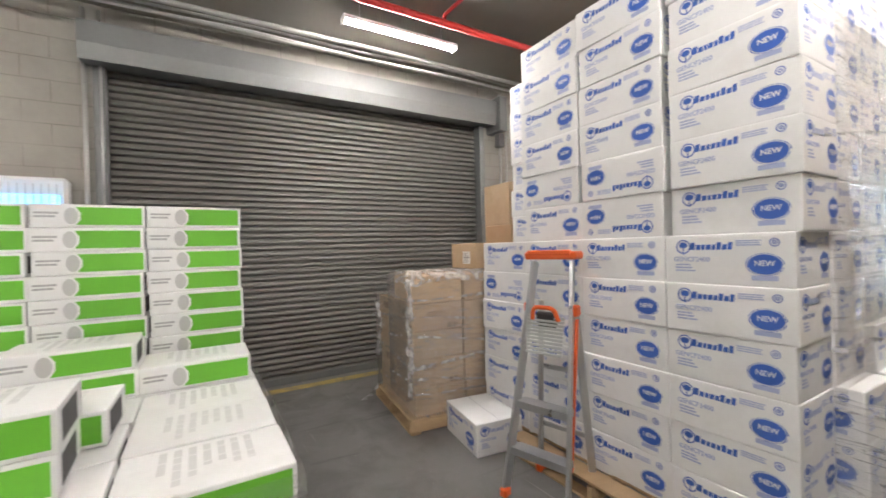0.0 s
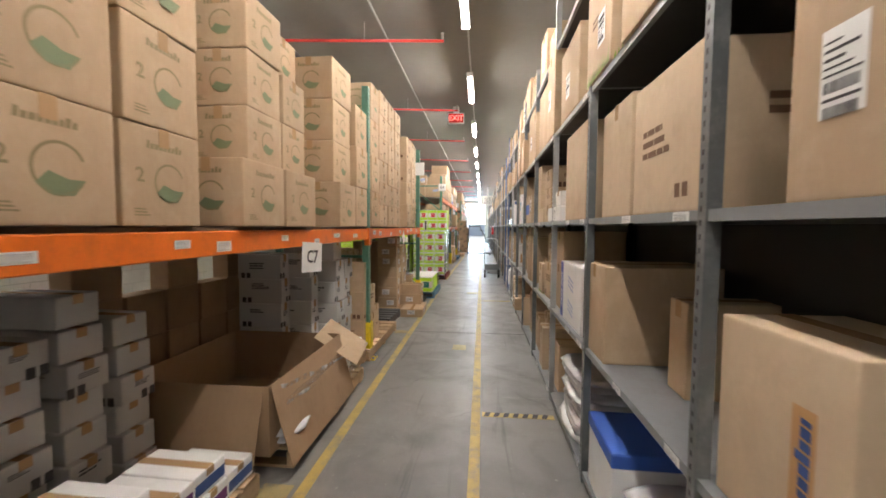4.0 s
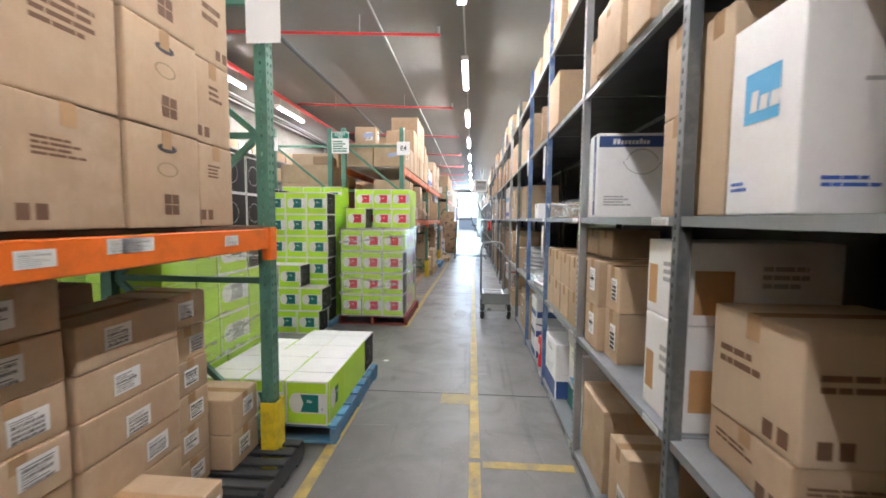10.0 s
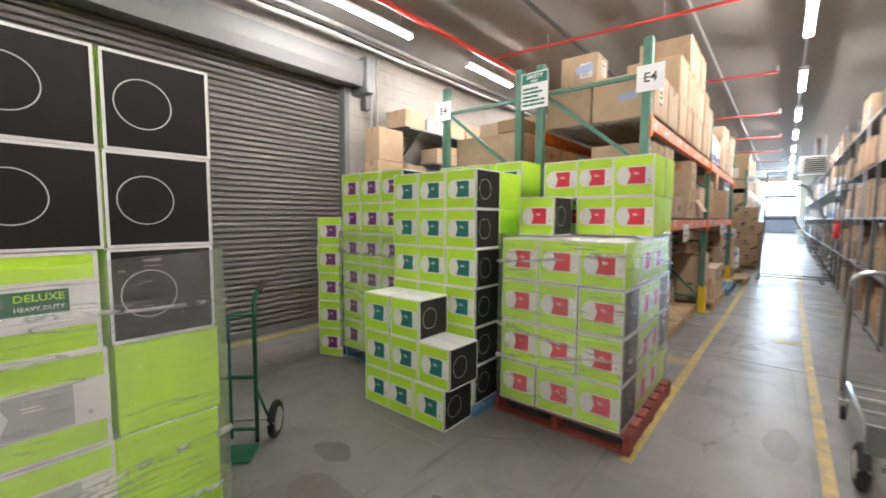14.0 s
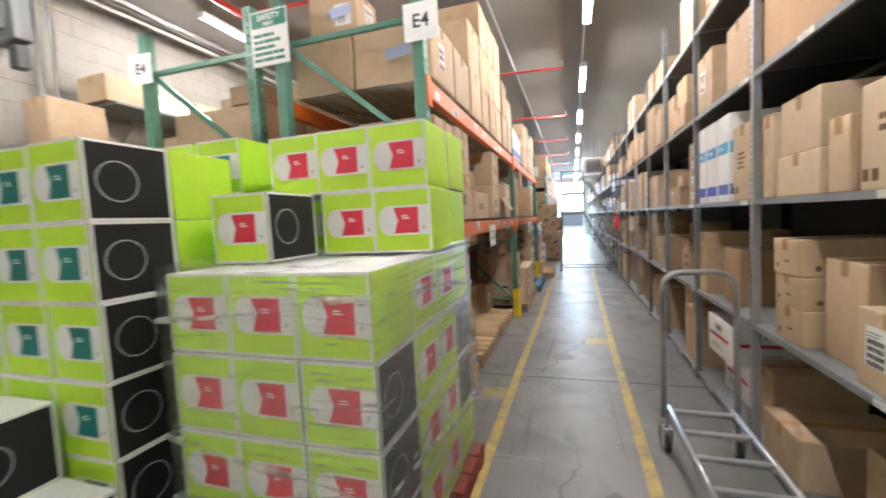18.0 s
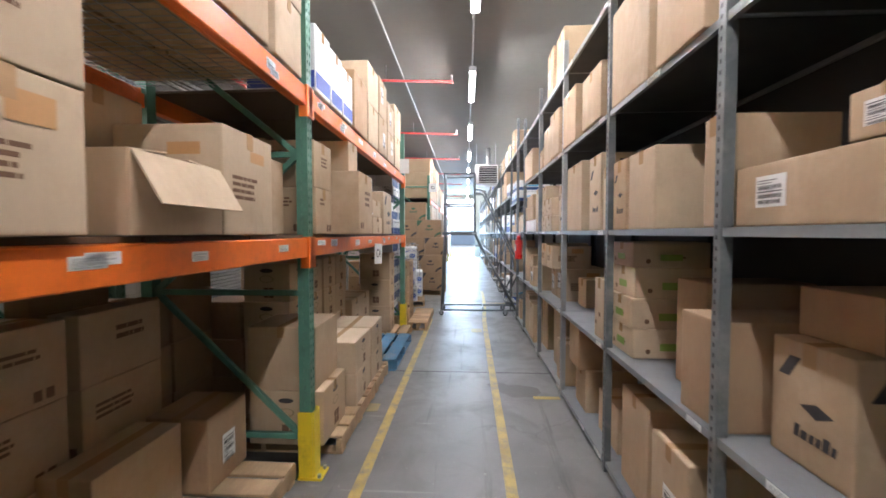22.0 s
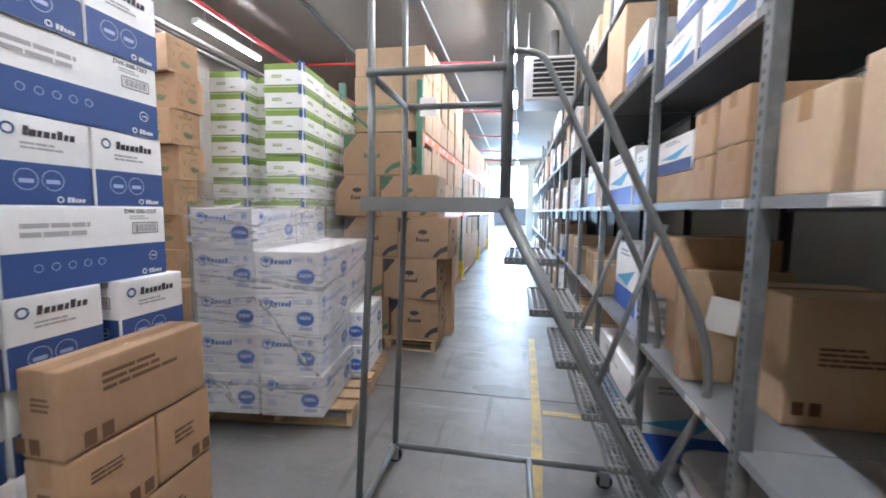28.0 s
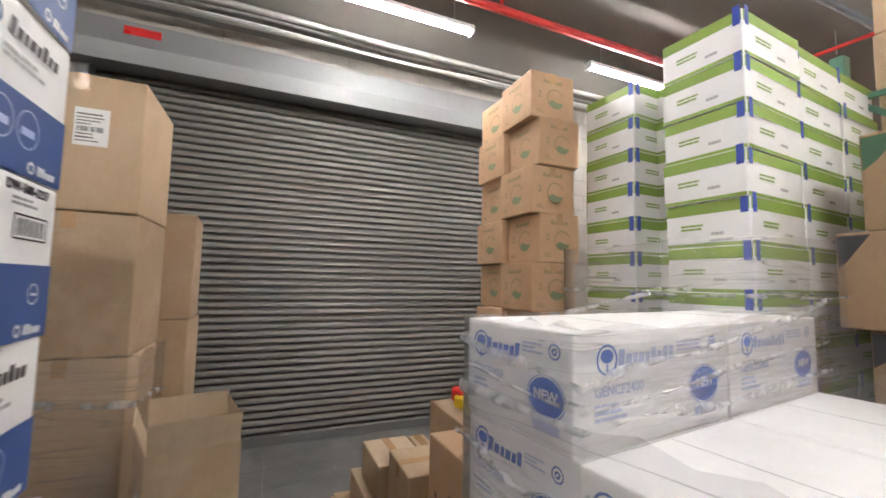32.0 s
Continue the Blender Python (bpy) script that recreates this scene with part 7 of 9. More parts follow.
# ---- goods on and under the pallet racks ----
def rbox(y0, y1, z0, h, kind, xf=-0.96, depth=0.5, turn=None, where="on a pallet rack", group=""):
    """A carton whose aisle face lies at xf."""
    r = random.Random(int(y0 * 91 + z0 * 37))
    a = r.uniform(-1.6, 1.6) if turn is None else turn
    return carton((depth, y1 - y0 - 0.008, h - 0.003), pose(xf - depth / 2 - r.uniform(0, 0.012), (y0 + y1) / 2, z0, 0, 0, a), kind, int(y0 * 53 + z0 * 19), ("+x", "-y"), where, group)


def column(y0, y1, z0, h, n, kind, xf=-0.96, depth=0.5, where="stacked on a pallet rack", group=""):
    for k in range(n):
        rbox(y0, y1, z0 + k * h, h, kind, xf, depth, None, where, group)


A1 = 1.484
# first bay: eco boxes
column(3.80, 4.22, A1, 0.375, 4, "Ke", -0.97, 0.42)
column(4.25, 4.64, A1, 0.375, 4, "Ke", -0.97, 0.42)
column(4.92, 5.36, A1, 0.355, 1, "Ke", -0.95, 0.40)
column(5.38, 5.84, A1, 0.355, 1, "Ke", -0.95, 0.36)
column(4.80, 5.20, A1, 0.36, 3, "Ke", -1.40, 0.42)
column(5.22, 5.62, A1, 0.36, 4, "Ke", -1.38, 0.42)
column(5.10, 5.48, A1 + 0.357, 0.31, 3, "Ke", -1.02, 0.34)
column(5.50, 5.82, A1 + 0.357, 0.31, 2, "Ke", -1.02, 0.34)
column(5.90, 6.30, A1, 0.37, 4, "Ke", -1.30, 0.42)
column(6.34, 6.80, A1, 0.385, 1, "Ke", -0.95, 0.40)
column(6.34, 6.80, A1 + 0.386, 0.35, 3, "Ke", -1.0, 0.42)
column(6.84, 7.24, A1, 0.395, 3, "Ke", -0.96, 0.42)
# second bay
column(7.44, 7.77, A1, 0.40, 4, "Ke", -0.97, 0.42)
column(7.80, 8.24, A1, 0.272, 6, "Khs", -0.97, 0.45)
column(8.27, 8.64, A1, 0.272, 6, "Khs", -0.97, 0.45)
column(8.67, 9.05, A1, 0.272, 6, "Khs", -0.97, 0.45)
column(9.62, 10.0, A1, 0.37, 4, "Kp", -0.97, 0.52)
column(10.0, 10.38, A1, 0.37, 4, "Kh", -0.97, 0.52)
column(10.40, 10.66, A1, 0.37, 4, "Kp", -1.0, 0.52)
column(9.62, 10.0, A1, 0.37, 4, "Kp", -1.50, 0.48)
column(10.0, 10.38, A1, 0.37, 3, "Kp", -1.50, 0.48)

# under the first bays
F = 0.132
UNDER = "under the pallet rack"
pallet(pose(-1.48, 4.45, 0), 1.06, 1.15, WOOD)
for k, (y, n) in enumerate(((3.92, 3), (4.14, 3), (4.36, 2), (4.58, 2), (4.80, 1))):
    for j in range(n):
        b = carton((0.36, 0.21, 0.115), pose(-1.16 - 0.01 * j, y + 0.1, F + j * 0.117, 0, 0, 2.0 * math.sin(k + j * 2.0)), "W", k * 3 + j, ("+x", "-y"), "under the rack", "flat white and purple cartons")
        band(b, (0.36, 0.21, 0.115), ("+x", "-y"), PURPLE_INK if (k + j) % 2 else NAVY, 0.02, 0.075, "purple_band", "dark purple band")
for k in range(4):
    for j in range(7 - k % 2):
        column(3.95 + k * 0.27, 4.16 + k * 0.27, F + j * 0.15, 0.145, 1, "G" if (k + j) % 3 else "Gp", -1.50 - 0.02 * ((k + j) % 3), 0.4, UNDER)
gaylord = open_box((0.96, 1.2, 0.42), pose(-1.44, 5.75, F), 5, "large open brown box on a pallet, its flaps hanging", 150, KRAFT_DARK)
pallet(pose(-1.42, 6.0, 0), 1.1, 1.5, WOOD)
wrap("stretch_wrap", -1.93, -0.93, 5.3, 6.7, F, 0.42, 3, "loose white stretch film round the foot of an open box")
for k in range(2):
    column(6.38 + k * 0.17, 6.54 + k * 0.17, F, 0.22, 5, "Gp", -1.5 + 0.2 * k, 0.4, UNDER)
# dark boxes added as fill, standing in for the shadow behind the open box
for k in range(5):
    column(4.95 + k * 0.34, 5.27 + k * 0.34, F, 0.3, 4 - k % 2, "D", -1.96, 0.14, UNDER)
for j in range(5):
    for k in range(2):
        rbox(6.72 + k * 0.24, 6.95 + k * 0.24, F + j * 0.205, 0.203, "Gp", -1.12 - 0.02 * (j % 2), 0.5, None, UNDER)
rbox(6.62, 7.2, F, 0.16, "W", -1.0, 0.5, 3, UNDER)
pallet(pose(-1.5, 7.02, 0), 1.0, 0.55, WOOD)
torn = thing("torn_flap", block("torn_flap", 0.42, 0.5, 0.006, KRAFT, 0.001), pose(-0.96, 6.42, 0.47, 6, 34, 8), "torn brown cardboard flap hanging over cartons", "cardboard")
column(6.72, 6.95, F + 1.026, 0.2, 1, "G", -1.15, 0.5, UNDER)
# under the second bay
pallet(pose(-1.48, 7.95, 0), 1.06, 1.42, WOOD)
column(7.25, 7.48, F, 0.32, 3, "Kp", -1.0, 0.4, UNDER)
column(7.49, 7.71, F, 0.34, 2, "Kp", -1.0, 0.4, UNDER)
column(7.72, 7.95, F, 0.40, 1, "Ks", -1.02, 0.38, UNDER)
for k in range(5):
    column(7.46 + k * 0.265, 7.715 + k * 0.265, F, 0.205, 5, ("Ks", "Kp", "K")[k % 3], -1.48 - 0.012 * (k % 2), 0.3, UNDER)
for k in range(7):
    column(7.46 + k * 0.3, 7.745 + k * 0.3, F, 0.25, 4, "Dp", -1.87, 0.18, UNDER)
column(8.94, 9.32, F, 0.25, 2, "Kp", -1.50, 0.3, UNDER)
pallet(pose(-1.55, 9.13, 0), 0.96, 0.82, WOOD_BLACK, "black plastic pallet on the floor")
pallet(pose(-1.66, 10.05, 0), 1.04, 1.0, WOOD)
big = carton((0.42, 0.75, 1.1), pose(-1.68, 9.98, F), "D", 3, ("+x", "-y"), UNDER)
column(9.60, 9.92, F, 0.17, 7, "KL", -1.14, 0.32, UNDER)
column(9.93, 10.42, F, 0.17, 6, "KL", -1.13, 0.32, UNDER)
column(10.45, 10.72, F, 0.17, 6, "KL", -1.2, 0.3, UNDER)
rbox(9.475, 10.17, 0.0, 0.135, "KL", -0.70, 0.36, 2, "on the floor beside the rack")
rbox(9.90, 10.19, 0.138, 0.172, "KL", -0.78, 0.36, 2, "stacked beside the rack")
rbox(9.91, 10.19, 0.311, 0.170, "KL", -0.79, 0.35, -1, "stacked beside the rack")
column(10.74, 11.02, F, 0.2, 2, "KL", -1.09, 0.34, UNDER)
pallet(pose(-1.25, 10.86, 0), 0.8, 0.5, WOOD_BLACK, "black plastic pallet under brown cartons")

# second rack, first level
B1 = 1.514
column(16.14, 16.50, B1, 0.345, 2, "Po", -0.95, 0.55)
column(15.72, 16.10, B1, 0.34, 2, "K", -0.97, 0.55)
rbox(16.74, 17.33, B1, 0.245, "Po", -0.96, 0.45)
rbox(16.90, 17.32, B1, 0.56, "K", -1.43, 0.4)
rbox(17.34, 17.54, B1, 0.5, "D", -1.15, 0.4)
column(17.54, 17.90, B1, 0.352, 2, "Po", -0.95, 0.56)
open_box((0.40, 0.43, 0.245), pose(-1.165, 18.25, B1, 0, 0, 0), 6, "brown box with one flap hanging over its side", 0, KRAFT, (-87, -84, 150, -86))
rbox(18.49, 18.90, B1, 0.44, "Po", -0.97, 0.45)
column(18.3, 18.75, B1, 0.3, 2, "K", -1.5, 0.45)
column(16.5, 16.88, B1, 0.34, 2, "K", -1.45, 0.45)
column(17.2, 17.6, B1, 0.34, 2, "D", -1.55, 0.42)
rbox(18.9, 19.3, B1, 0.42, "K", -1.1, 0.45)
column(19.48, 19.79, B1, 0.30, 2, "Kp", -0.97, 0.5)
rbox(19.82, 20.24, B1, 0.455, "Kp", -0.78, 0.55, 0)
rbox(20.27, 20.54, B1, 0.50, "Po", -0.97, 0.45, 0)
rbox(20.27, 20.54, B1 + 0.50, 0.27, "K", -0.98, 0.44)
for k in range(2):
    rbox(20.57, 20.97, B1 + k * 0.113, 0.11, "D", -1.0, 0.36, 1.5 - 3 * k, "wrapped in clear plastic on a pallet rack")
wrap("plastic_cover", -1.37, -0.985, 20.565, 20.975, B1 + 0.004, B1 + 0.235, 61, "clear crumpled plastic over small brown boxes")
# unseen dark boxes added along the rear to keep the background in shade
for y0, y1 in ((20.0, 20.5), (20.55, 21.1), (21.15, 21.7), (21.75, 22.3)):
    column(y0, y1, B1, 0.37, 2, "D", -1.56, 0.4)
rbox(21.13, 21.54, B1, 0.18, "Ph", -0.98, 0.5)
rbox(21.13, 21.53, B1 + 0.182, 0.175, "P", -0.99, 0.5)
rbox(21.57, 22.09, B1, 0.49, "Pv", -0.97, 0.45)
# second level
B2 = 2.422
for y0, y1, h, n, kind in ((15.72, 16.22, 0.40, 1, "KL"), (16.26, 16.74, 0.40, 1, "P"), (16.78, 17.2, 0.42, 2, "K"), (17.24, 17.6, 0.40, 3, "K"), (17.62, 18.0, 0.40, 3, "K"), (18.02, 18.42, 0.40, 3, "P"), (18.5, 18.9, 0.42, 2, "K"), (18.95, 19.3, 0.36, 2, "P")):
    column(y0, y1, B2, h, n, kind, -0.97, 0.55)
    column(y0, y1, B2, h, max(1, n - 1), kind, -1.54, 0.45)
for y0, y1, h in ((19.5, 19.78, 0.42), (19.8, 20.06, 0.40), (20.08, 20.34, 0.38)):
    b = carton((0.45, y1 - y0, h), pose(-1.2, (y0 + y1) / 2, B2), "W", int(y0 * 9), (), "on the upper rack level")
    for face in ("+x", "-y"):
        band(b, (0.45, y1 - y0, h), (face,), ROYAL_INK, h * 0.05, h * 0.30, "blue_band", "royal blue band")
for y0, y1, h, n, kind in ((20.4, 20.9, 0.5, 1, "R"), (20.95, 21.4, 0.4, 2, "P"), (21.44, 21.9, 0.42, 2, "KL"), (21.94, 22.4, 0.36, 2, "PL"), (22.44, 22.9, 0.42, 2, "P")):
    column(y0, y1, B2, h, n, kind, -0.98, 0.5)
# under the second rack
for y in (16.45, 17.65, 18.8):
    pallet(pose(-1.66, y, 0), 1.2, 1.05, WOOD)
column(15.80, 16.02, F, 0.16, 5, "KL", -0.96, 0.28, UNDER)
column(16.03, 16.22, F, 0.16, 5, "KL", -0.95, 0.28, UNDER)
column(16.24, 16.44, F, 0.16, 4, "KL", -0.95, 0.28, UNDER)
column(16.05, 16.62, F, 0.32, 3, "KL", -1.28, 0.3, UNDER)
column(16.70, 17.24, F, 0.28, 3, "K", -1.4, 0.32, UNDER)
column(17.40, 17.88, F, 0.32, 3, "K", -1.33, 0.37, UNDER)
column(18.43, 18.94, F, 0.41, 1, "K", -1.49, 0.24, UNDER)
column(18.97, 19.35, F, 0.41, 1, "DL", -1.38, 0.34, UNDER)
sheet = new("plywood_sheet", mesh("plywood_sheet", *block_data(0.39, 0.90, 0.012, 0.002), WOOD))
sheet.location = (-1.28, 18.35, 0.1375)
tagged(sheet, "pale plywood sheet lying on a wooden pallet", "board")
for k in range(6):
    column(15.9 + k * 0.55, 16.4 + k * 0.55, F, 0.34, 3, "Kp", -1.75, 0.34, UNDER)
pallet(pose(-1.42, 20.15, 0), 1.1, 1.05, WOOD)
pallet(pose(-1.42, 21.0, 0), 1.1, 0.60, WOOD)
pallet(pose(-1.24, 21.93, 0, 0, 0, 90), 1.18, 0.92, WOOD_BLUE, "blue painted wooden pallet on the floor")
pallet(pose(-1.33, 22.80, 0, 0, 0, 90), 0.52, 0.98, WOOD)
pallet(pose(-0.78, 23.83, 0), 0.31, 1.24, WOOD)
column(19.5, 19.98, F, 0.36, 1, "Kh", -0.94, 0.5, UNDER)
column(19.5, 19.98, F + 0.36, 0.42, 1, "K", -1.0, 0.45, UNDER)
for y0 in (20.10, 20.64):
    column(y0, y0 + 0.52, F, 0.26, 2, "Ph", -0.90, 0.42, UNDER)
column(21.42, 21.86, F, 0.30, 4, "Kh", -1.74, 0.32, UNDER)
for k in range(4):
    column(19.92 + k * 0.36, 20.26 + k * 0.36, F, 0.29, 4, "Ph", -1.34, 0.36, UNDER)
    column(19.92 + k * 0.36, 20.26 + k * 0.36, F, 0.29, 3, "D", -1.72, 0.34, UNDER)
column(21.42, 21.83, F, 0.32, 2, "Kh", -1.3, 0.42, UNDER)
column(21.85, 22.27, F, 0.32, 2, "Kh", -1.31, 0.42, UNDER)
column(22.55, 22.92, F, 0.37, 3, "Kh", -1.08, 0.42, UNDER)
# dark boxes added to block the dock behind and give the shade there
for k in range(3):
    column(18.62 + k * 0.44, 19.04 + k * 0.44, F, 0.33, 4 - k % 2, "D", -1.95, 0.12, UNDER)
# rear unit of the second rack
C1 = 1.474
for y0, y1, h, n, kind in ((15.75, 16.2, 0.33, 3, "K"), (16.25, 16.8, 0.42, 3, "P"), (16.85, 17.3, 0.36, 3, "K"), (17.4, 18.0, 0.4, 2, "K"), (18.1, 18.7, 0.45, 2, "P")):
    column(y0, y1, C1, h, n, kind, -2.3, 0.9)
rbox(15.74, 16.06, B2 + 0.402, 0.28, "KL", -1.5, 0.36)
rbox(15.74, 16.1, C1 + 0.992, 0.14, "D", -2.3, 0.3)

# third rack
for y0, y1, h, n, kind in ((27.84, 28.3, 0.38, 2, "K"), (28.35, 28.9, 0.42, 2, "K"), (28.95, 29.5, 0.4, 2, "K"), (29.6, 30.2, 0.4, 2, "K"), (30.3, 31.3, 0.42, 2, "K"), (31.6, 32.4, 0.42, 2, "K"), (32.5, 33.4, 0.4, 2, "K"), (33.5, 35.1, 0.4, 2, "K"), (35.3, 36.6, 0.42, 2, "K"), (36.7, 38.7, 0.4, 2, "K"), (39.0, 40.6, 0.4, 2, "K"), (40.7, 42.4, 0.42, 2, "K")):
    column(y0, y1, 1.514, h, n, kind, -0.98, 0.9)
    column(y0, y1, 2.472, h * 0.9, 3 if y0 < 31 else 2, kind, -0.98, 0.9)
    column(y0, y1, F, h, 3, kind, -1.0, 0.9, UNDER)
for y in (28.4, 29.7, 31.0, 32.3, 33.6):
    pallet(pose(-1.5, y, 0), 1.05, 1.2, WOOD)

# paper signs on racks and beams
def sign(text, m, w, h, size, label):
    s = new("paper_sign", block("paper_sign", w, 0.002, h, LABEL, 0.0004))
    s.matrix_basis = m
    tagged(s, label, "sign")
    if text:
        part("printed_letters", letter_mesh(text, size, DARK_INK), s, pose(0, -0.0022, 0, 90))
    return s


sign("C7", pose(RACK_X + 0.012, 5.80, 1.26, 0, 4, 84), 0.28, 0.216, 0.13, "white paper sign C7 hanging from the orange beam")
sign("", pose(RACK_X + 0.014, 9.28, 1.305, 0, -32, 87), 0.15, 0.16, 0.1, "crooked white paper sign taped under the beam")
sign("C5", pose(RACK_X + 0.012, 17.48, 1.33, 0, -2, 88), 0.28, 0.216, 0.13, "white paper sign C5 hanging from the orange beam")
sign("C4", pose(RACK_X + 0.012, 21.28, 1.30, 0, 3, 86), 0.28, 0.216, 0.13, "white paper sign C4 hanging from the orange beam")
sign("E4", pose(-0.98, 15.56, 2.70), 0.22, 0.22, 0.11, "white paper sign E4 on the rack upright")
sign("E4", pose(-3.26, 15.56, 2.78), 0.22, 0.22, 0.11, "white paper sign E4 on the rear rack upright")
sign("E2", pose(-0.90, 27.68, 2.72), 0.20, 0.22, 0.10, "white paper sign E2 on the rack upright")
sign("", pose(-0.98, 10.96, 2.62), 0.2, 0.25, 0.1, "white paper sign on the rack upright")
sign("", pose(-0.98, 23.2, 2.55), 0.16, 0.22, 0.1, "white paper sign on the rack upright")
s = sign("", pose(-2.06, 15.56, 2.80), 0.30, 0.36, 0.1, "green and white safety first sign on a rack upright")
part("green_heading", ink("safe_head", lambda: [rect(0, 0, 0.28, 0.10)], SIGN_GREEN), s, pose(0, -0.0022, 0.12), "green heading")
part("heading_letters", letter_mesh("SAFETY", 0.055, LABEL), s, pose(0, -0.0036, 0.135, 90))
part("heading_letters", letter_mesh("FIRST", 0.035, LABEL), s, pose(0, -0.0036, 0.09, 90))
part("printed_text", text_lines(0.26, 0.2, 5, 3, SIGN_GREEN), s, pose(0, -0.0022, -0.06))
# hanging paper strips on the blue-post bay
for y, z in ((12.46, 2.05), (12.46, 1.32), (13.6, 2.2), (14.72, 1.3)):
    sign("", pose(SHELF_X - 0.006, y + 0.09, z, 0, 2, -90), 0.1, 0.3, 0.1, "blank white paper strip hanging on the shelving")


# ---- dock area by the first roller door ----
TW, TD, TH, TZ = 0.56, 0.40, 0.247, 0.115
proto = towel_case((TW, TD, TH), pose(-0.985, 2.305, TZ))


def towel(x, y, z, turn=0.0, upside=False):
    r = random.Random(int(x * 100) + int(y * 77) + int(z * 50))
    m = pose(x + r.uniform(-0.010, 0.010), y + r.uniform(-0.012, 0.012), z, 0, 0, turn + r.uniform(-1.3, 1.3))
    if upside:
        m = m @ pose(0, 0, TH, 0, 180, 0)
    return copy_thing(proto, m)


COLS = ((-0.985, 2.305, 12), (-1.555, 2.305, 12), (-2.12, 2.32, 12), (-2.68, 2.32, 6))
for ci, (cx, cy, n) in enumerate(COLS):
    for k in range(n):
        if ci == 0 and k == 0:
            continue
        towel(cx + (0.03 if k > 5 and ci == 0 else 0.0) - (0.02 if k > 6 and ci == 2 else 0), cy + (0.0 if k < 6 else 0.015), TZ + k * TH, 0, (ci == 1 and k in (6, 7)) or (ci == 2 and k == 7) or (ci == 3 and k == 4))
for k in range(6, 12):
    for cx in (-2.12, -2.68):
        towel(cx - 0.06, 2.74, TZ + k * TH)
# wrapped pallet behind, its ends facing the aisle
for k in range(12):
    for j, (y, w) in enumerate(((2.725, 1.0), (3.105, 0.86), (3.43, 0.72))):
        out = (0.10, 0.15, 0.17)[j] if k < 3 else (0.04 if k == 3 and j else 0.0)
        copy_thing(proto, pose(-0.985 + out, y + (0.05 if k < 3 and j else 0), TZ + k * TH, 0, 0, 1.5 * math.sin(k * 2 + j)) @ Matrix.Diagonal((1, w, 1, 1)))
wrap("stretch_wrap", -1.27, -0.685, 2.515, 3.585, 0.72, 2.6, 11)
wrap("stretch_wrap", -1.27, -0.535, 2.52, 3.645, 0.10, 0.80, 14)
pallet(pose(-1.66, 2.36, 0), 1.7, 0.9, WOOD)
pallet(pose(-0.92, 3.12, 0), 0.72, 0.95, WOOD)
pallet(pose(-2.6, 2.62, 0), 0.9, 0.5, WOOD)
# one case alone on the floor
copy_thing(proto, pose(-2.72, 1.90, 0.0, 0, 0, -8))

# brown load in film by the roller door
LOAD = [pallet(pose(-3.6, 2.1, 0), 1.05, 1.1, WOOD)]
for k in range(5):
    for j in range(2):
        for i in range(2):
            if k < 4 or i == 0:
                LOAD.append(rbox(1.62 + j * 0.5, 2.10 + j * 0.5, F + k * 0.24, 0.238, "Kp" if k % 2 else "K", -3.12 - i * 0.5, 0.48, None, "on a wrapped pallet by the door"))
LOAD.append(wrap("stretch_wrap", -4.14, -3.10, 1.60, 2.64, F, F + 0.96, 5, "cloudy stretch film round a brown pallet load"))
LOAD.append(wrap("stretch_wrap", -3.64, -3.09, 1.59, 2.65, F + 0.1, F + 1.21, 6, "cloudy stretch film round a brown pallet load"))


def crumpled_cap(film, x0, x1, y0, y1, z):
    """Film drawn over the top of a load: a puckered sheet with a hanging rim."""
    n = 16
    v, f = [], []
    for i in range(n + 1):
        for j in range(n + 1):
            x, y = x0 + (x1 - x0) * i / n, y0 + (y1 - y0) * j / n
            rim = i in (0, n) or j in (0, n)
            v.append((x, y, z + 0.02 + 0.03 * noise.noise(Vector((x * 9, y * 9, 3))) - (0.09 + 0.06 * noise.noise(Vector((x * 5, y * 5, 8)))) * rim))
    for i in range(n):
        for j in range(n):
            a = i * (n + 1) + j
            f.append([a, a + n + 1, a + n + 2, a + 1])
    part("film_cap", mesh("film_cap", v, f, FOLD, smooth=True), film, None, "puckered whitish film over the top")


def film_rope(film, pts, radius, seed):
    """A loose end of film twisted into an uneven rope."""
    r = random.Random(seed)
    v, f = [], []
    dense = []
    for a, b in zip(pts, pts[1:]):
        for s in range(6):
            t = s / 6
            dense.append(tuple(p + (q - p) * t + r.uniform(-0.007, 0.007) for p, q in zip(a, b)))
    for k, (x, y, z) in enumerate(dense):
        h = radius * r.uniform(0.6, 1.5)
        for c in range(6):
            g = c * math.pi / 3
            v.append((x + h * cos_of(g), y + h * cos_of(g - math.pi / 2), z + 0.3 * h * cos_of(2 * g)))
    for k in range(len(dense) - 1):
        for c in range(6):
            d = (c + 1) % 6
            f.append([k * 6 + c, k * 6 + d, k * 6 + 6 + d, k * 6 + 6 + c])
    part("film_rope", mesh("film_rope", v, f, FOLD, smooth=True), film, None, "twisted loose end of film")


def cos_of(g):
    return math.cos(g)


crumpled_cap(LOAD[-1], -3.66, -3.07, 1.57, 2.67, F + 1.205)
film_rope(LOAD[-1], [(-3.08, 1.58, F + 1.18), (-3.07, 1.575, F + 0.8), (-3.06, 1.57, F + 0.5), (-3.05, 1.56, F + 0.22), (-3.08, 1.56, F + 0.16)], 0.024, 4)
film_rope(LOAD[-2], [(-4.1, 1.585, F + 0.9), (-3.95, 1.575, F + 0.72), (-4.0, 1.57, F + 0.5), (-4.05, 1.57, F + 0.3)], 0.02, 9)
film_rope(LOAD[-2], [(-4.0, 1.57, F + 0.06), (-4.0, 1.47, 0.08), (-4.02, 1.38, 0.03)], 0.018, 12)
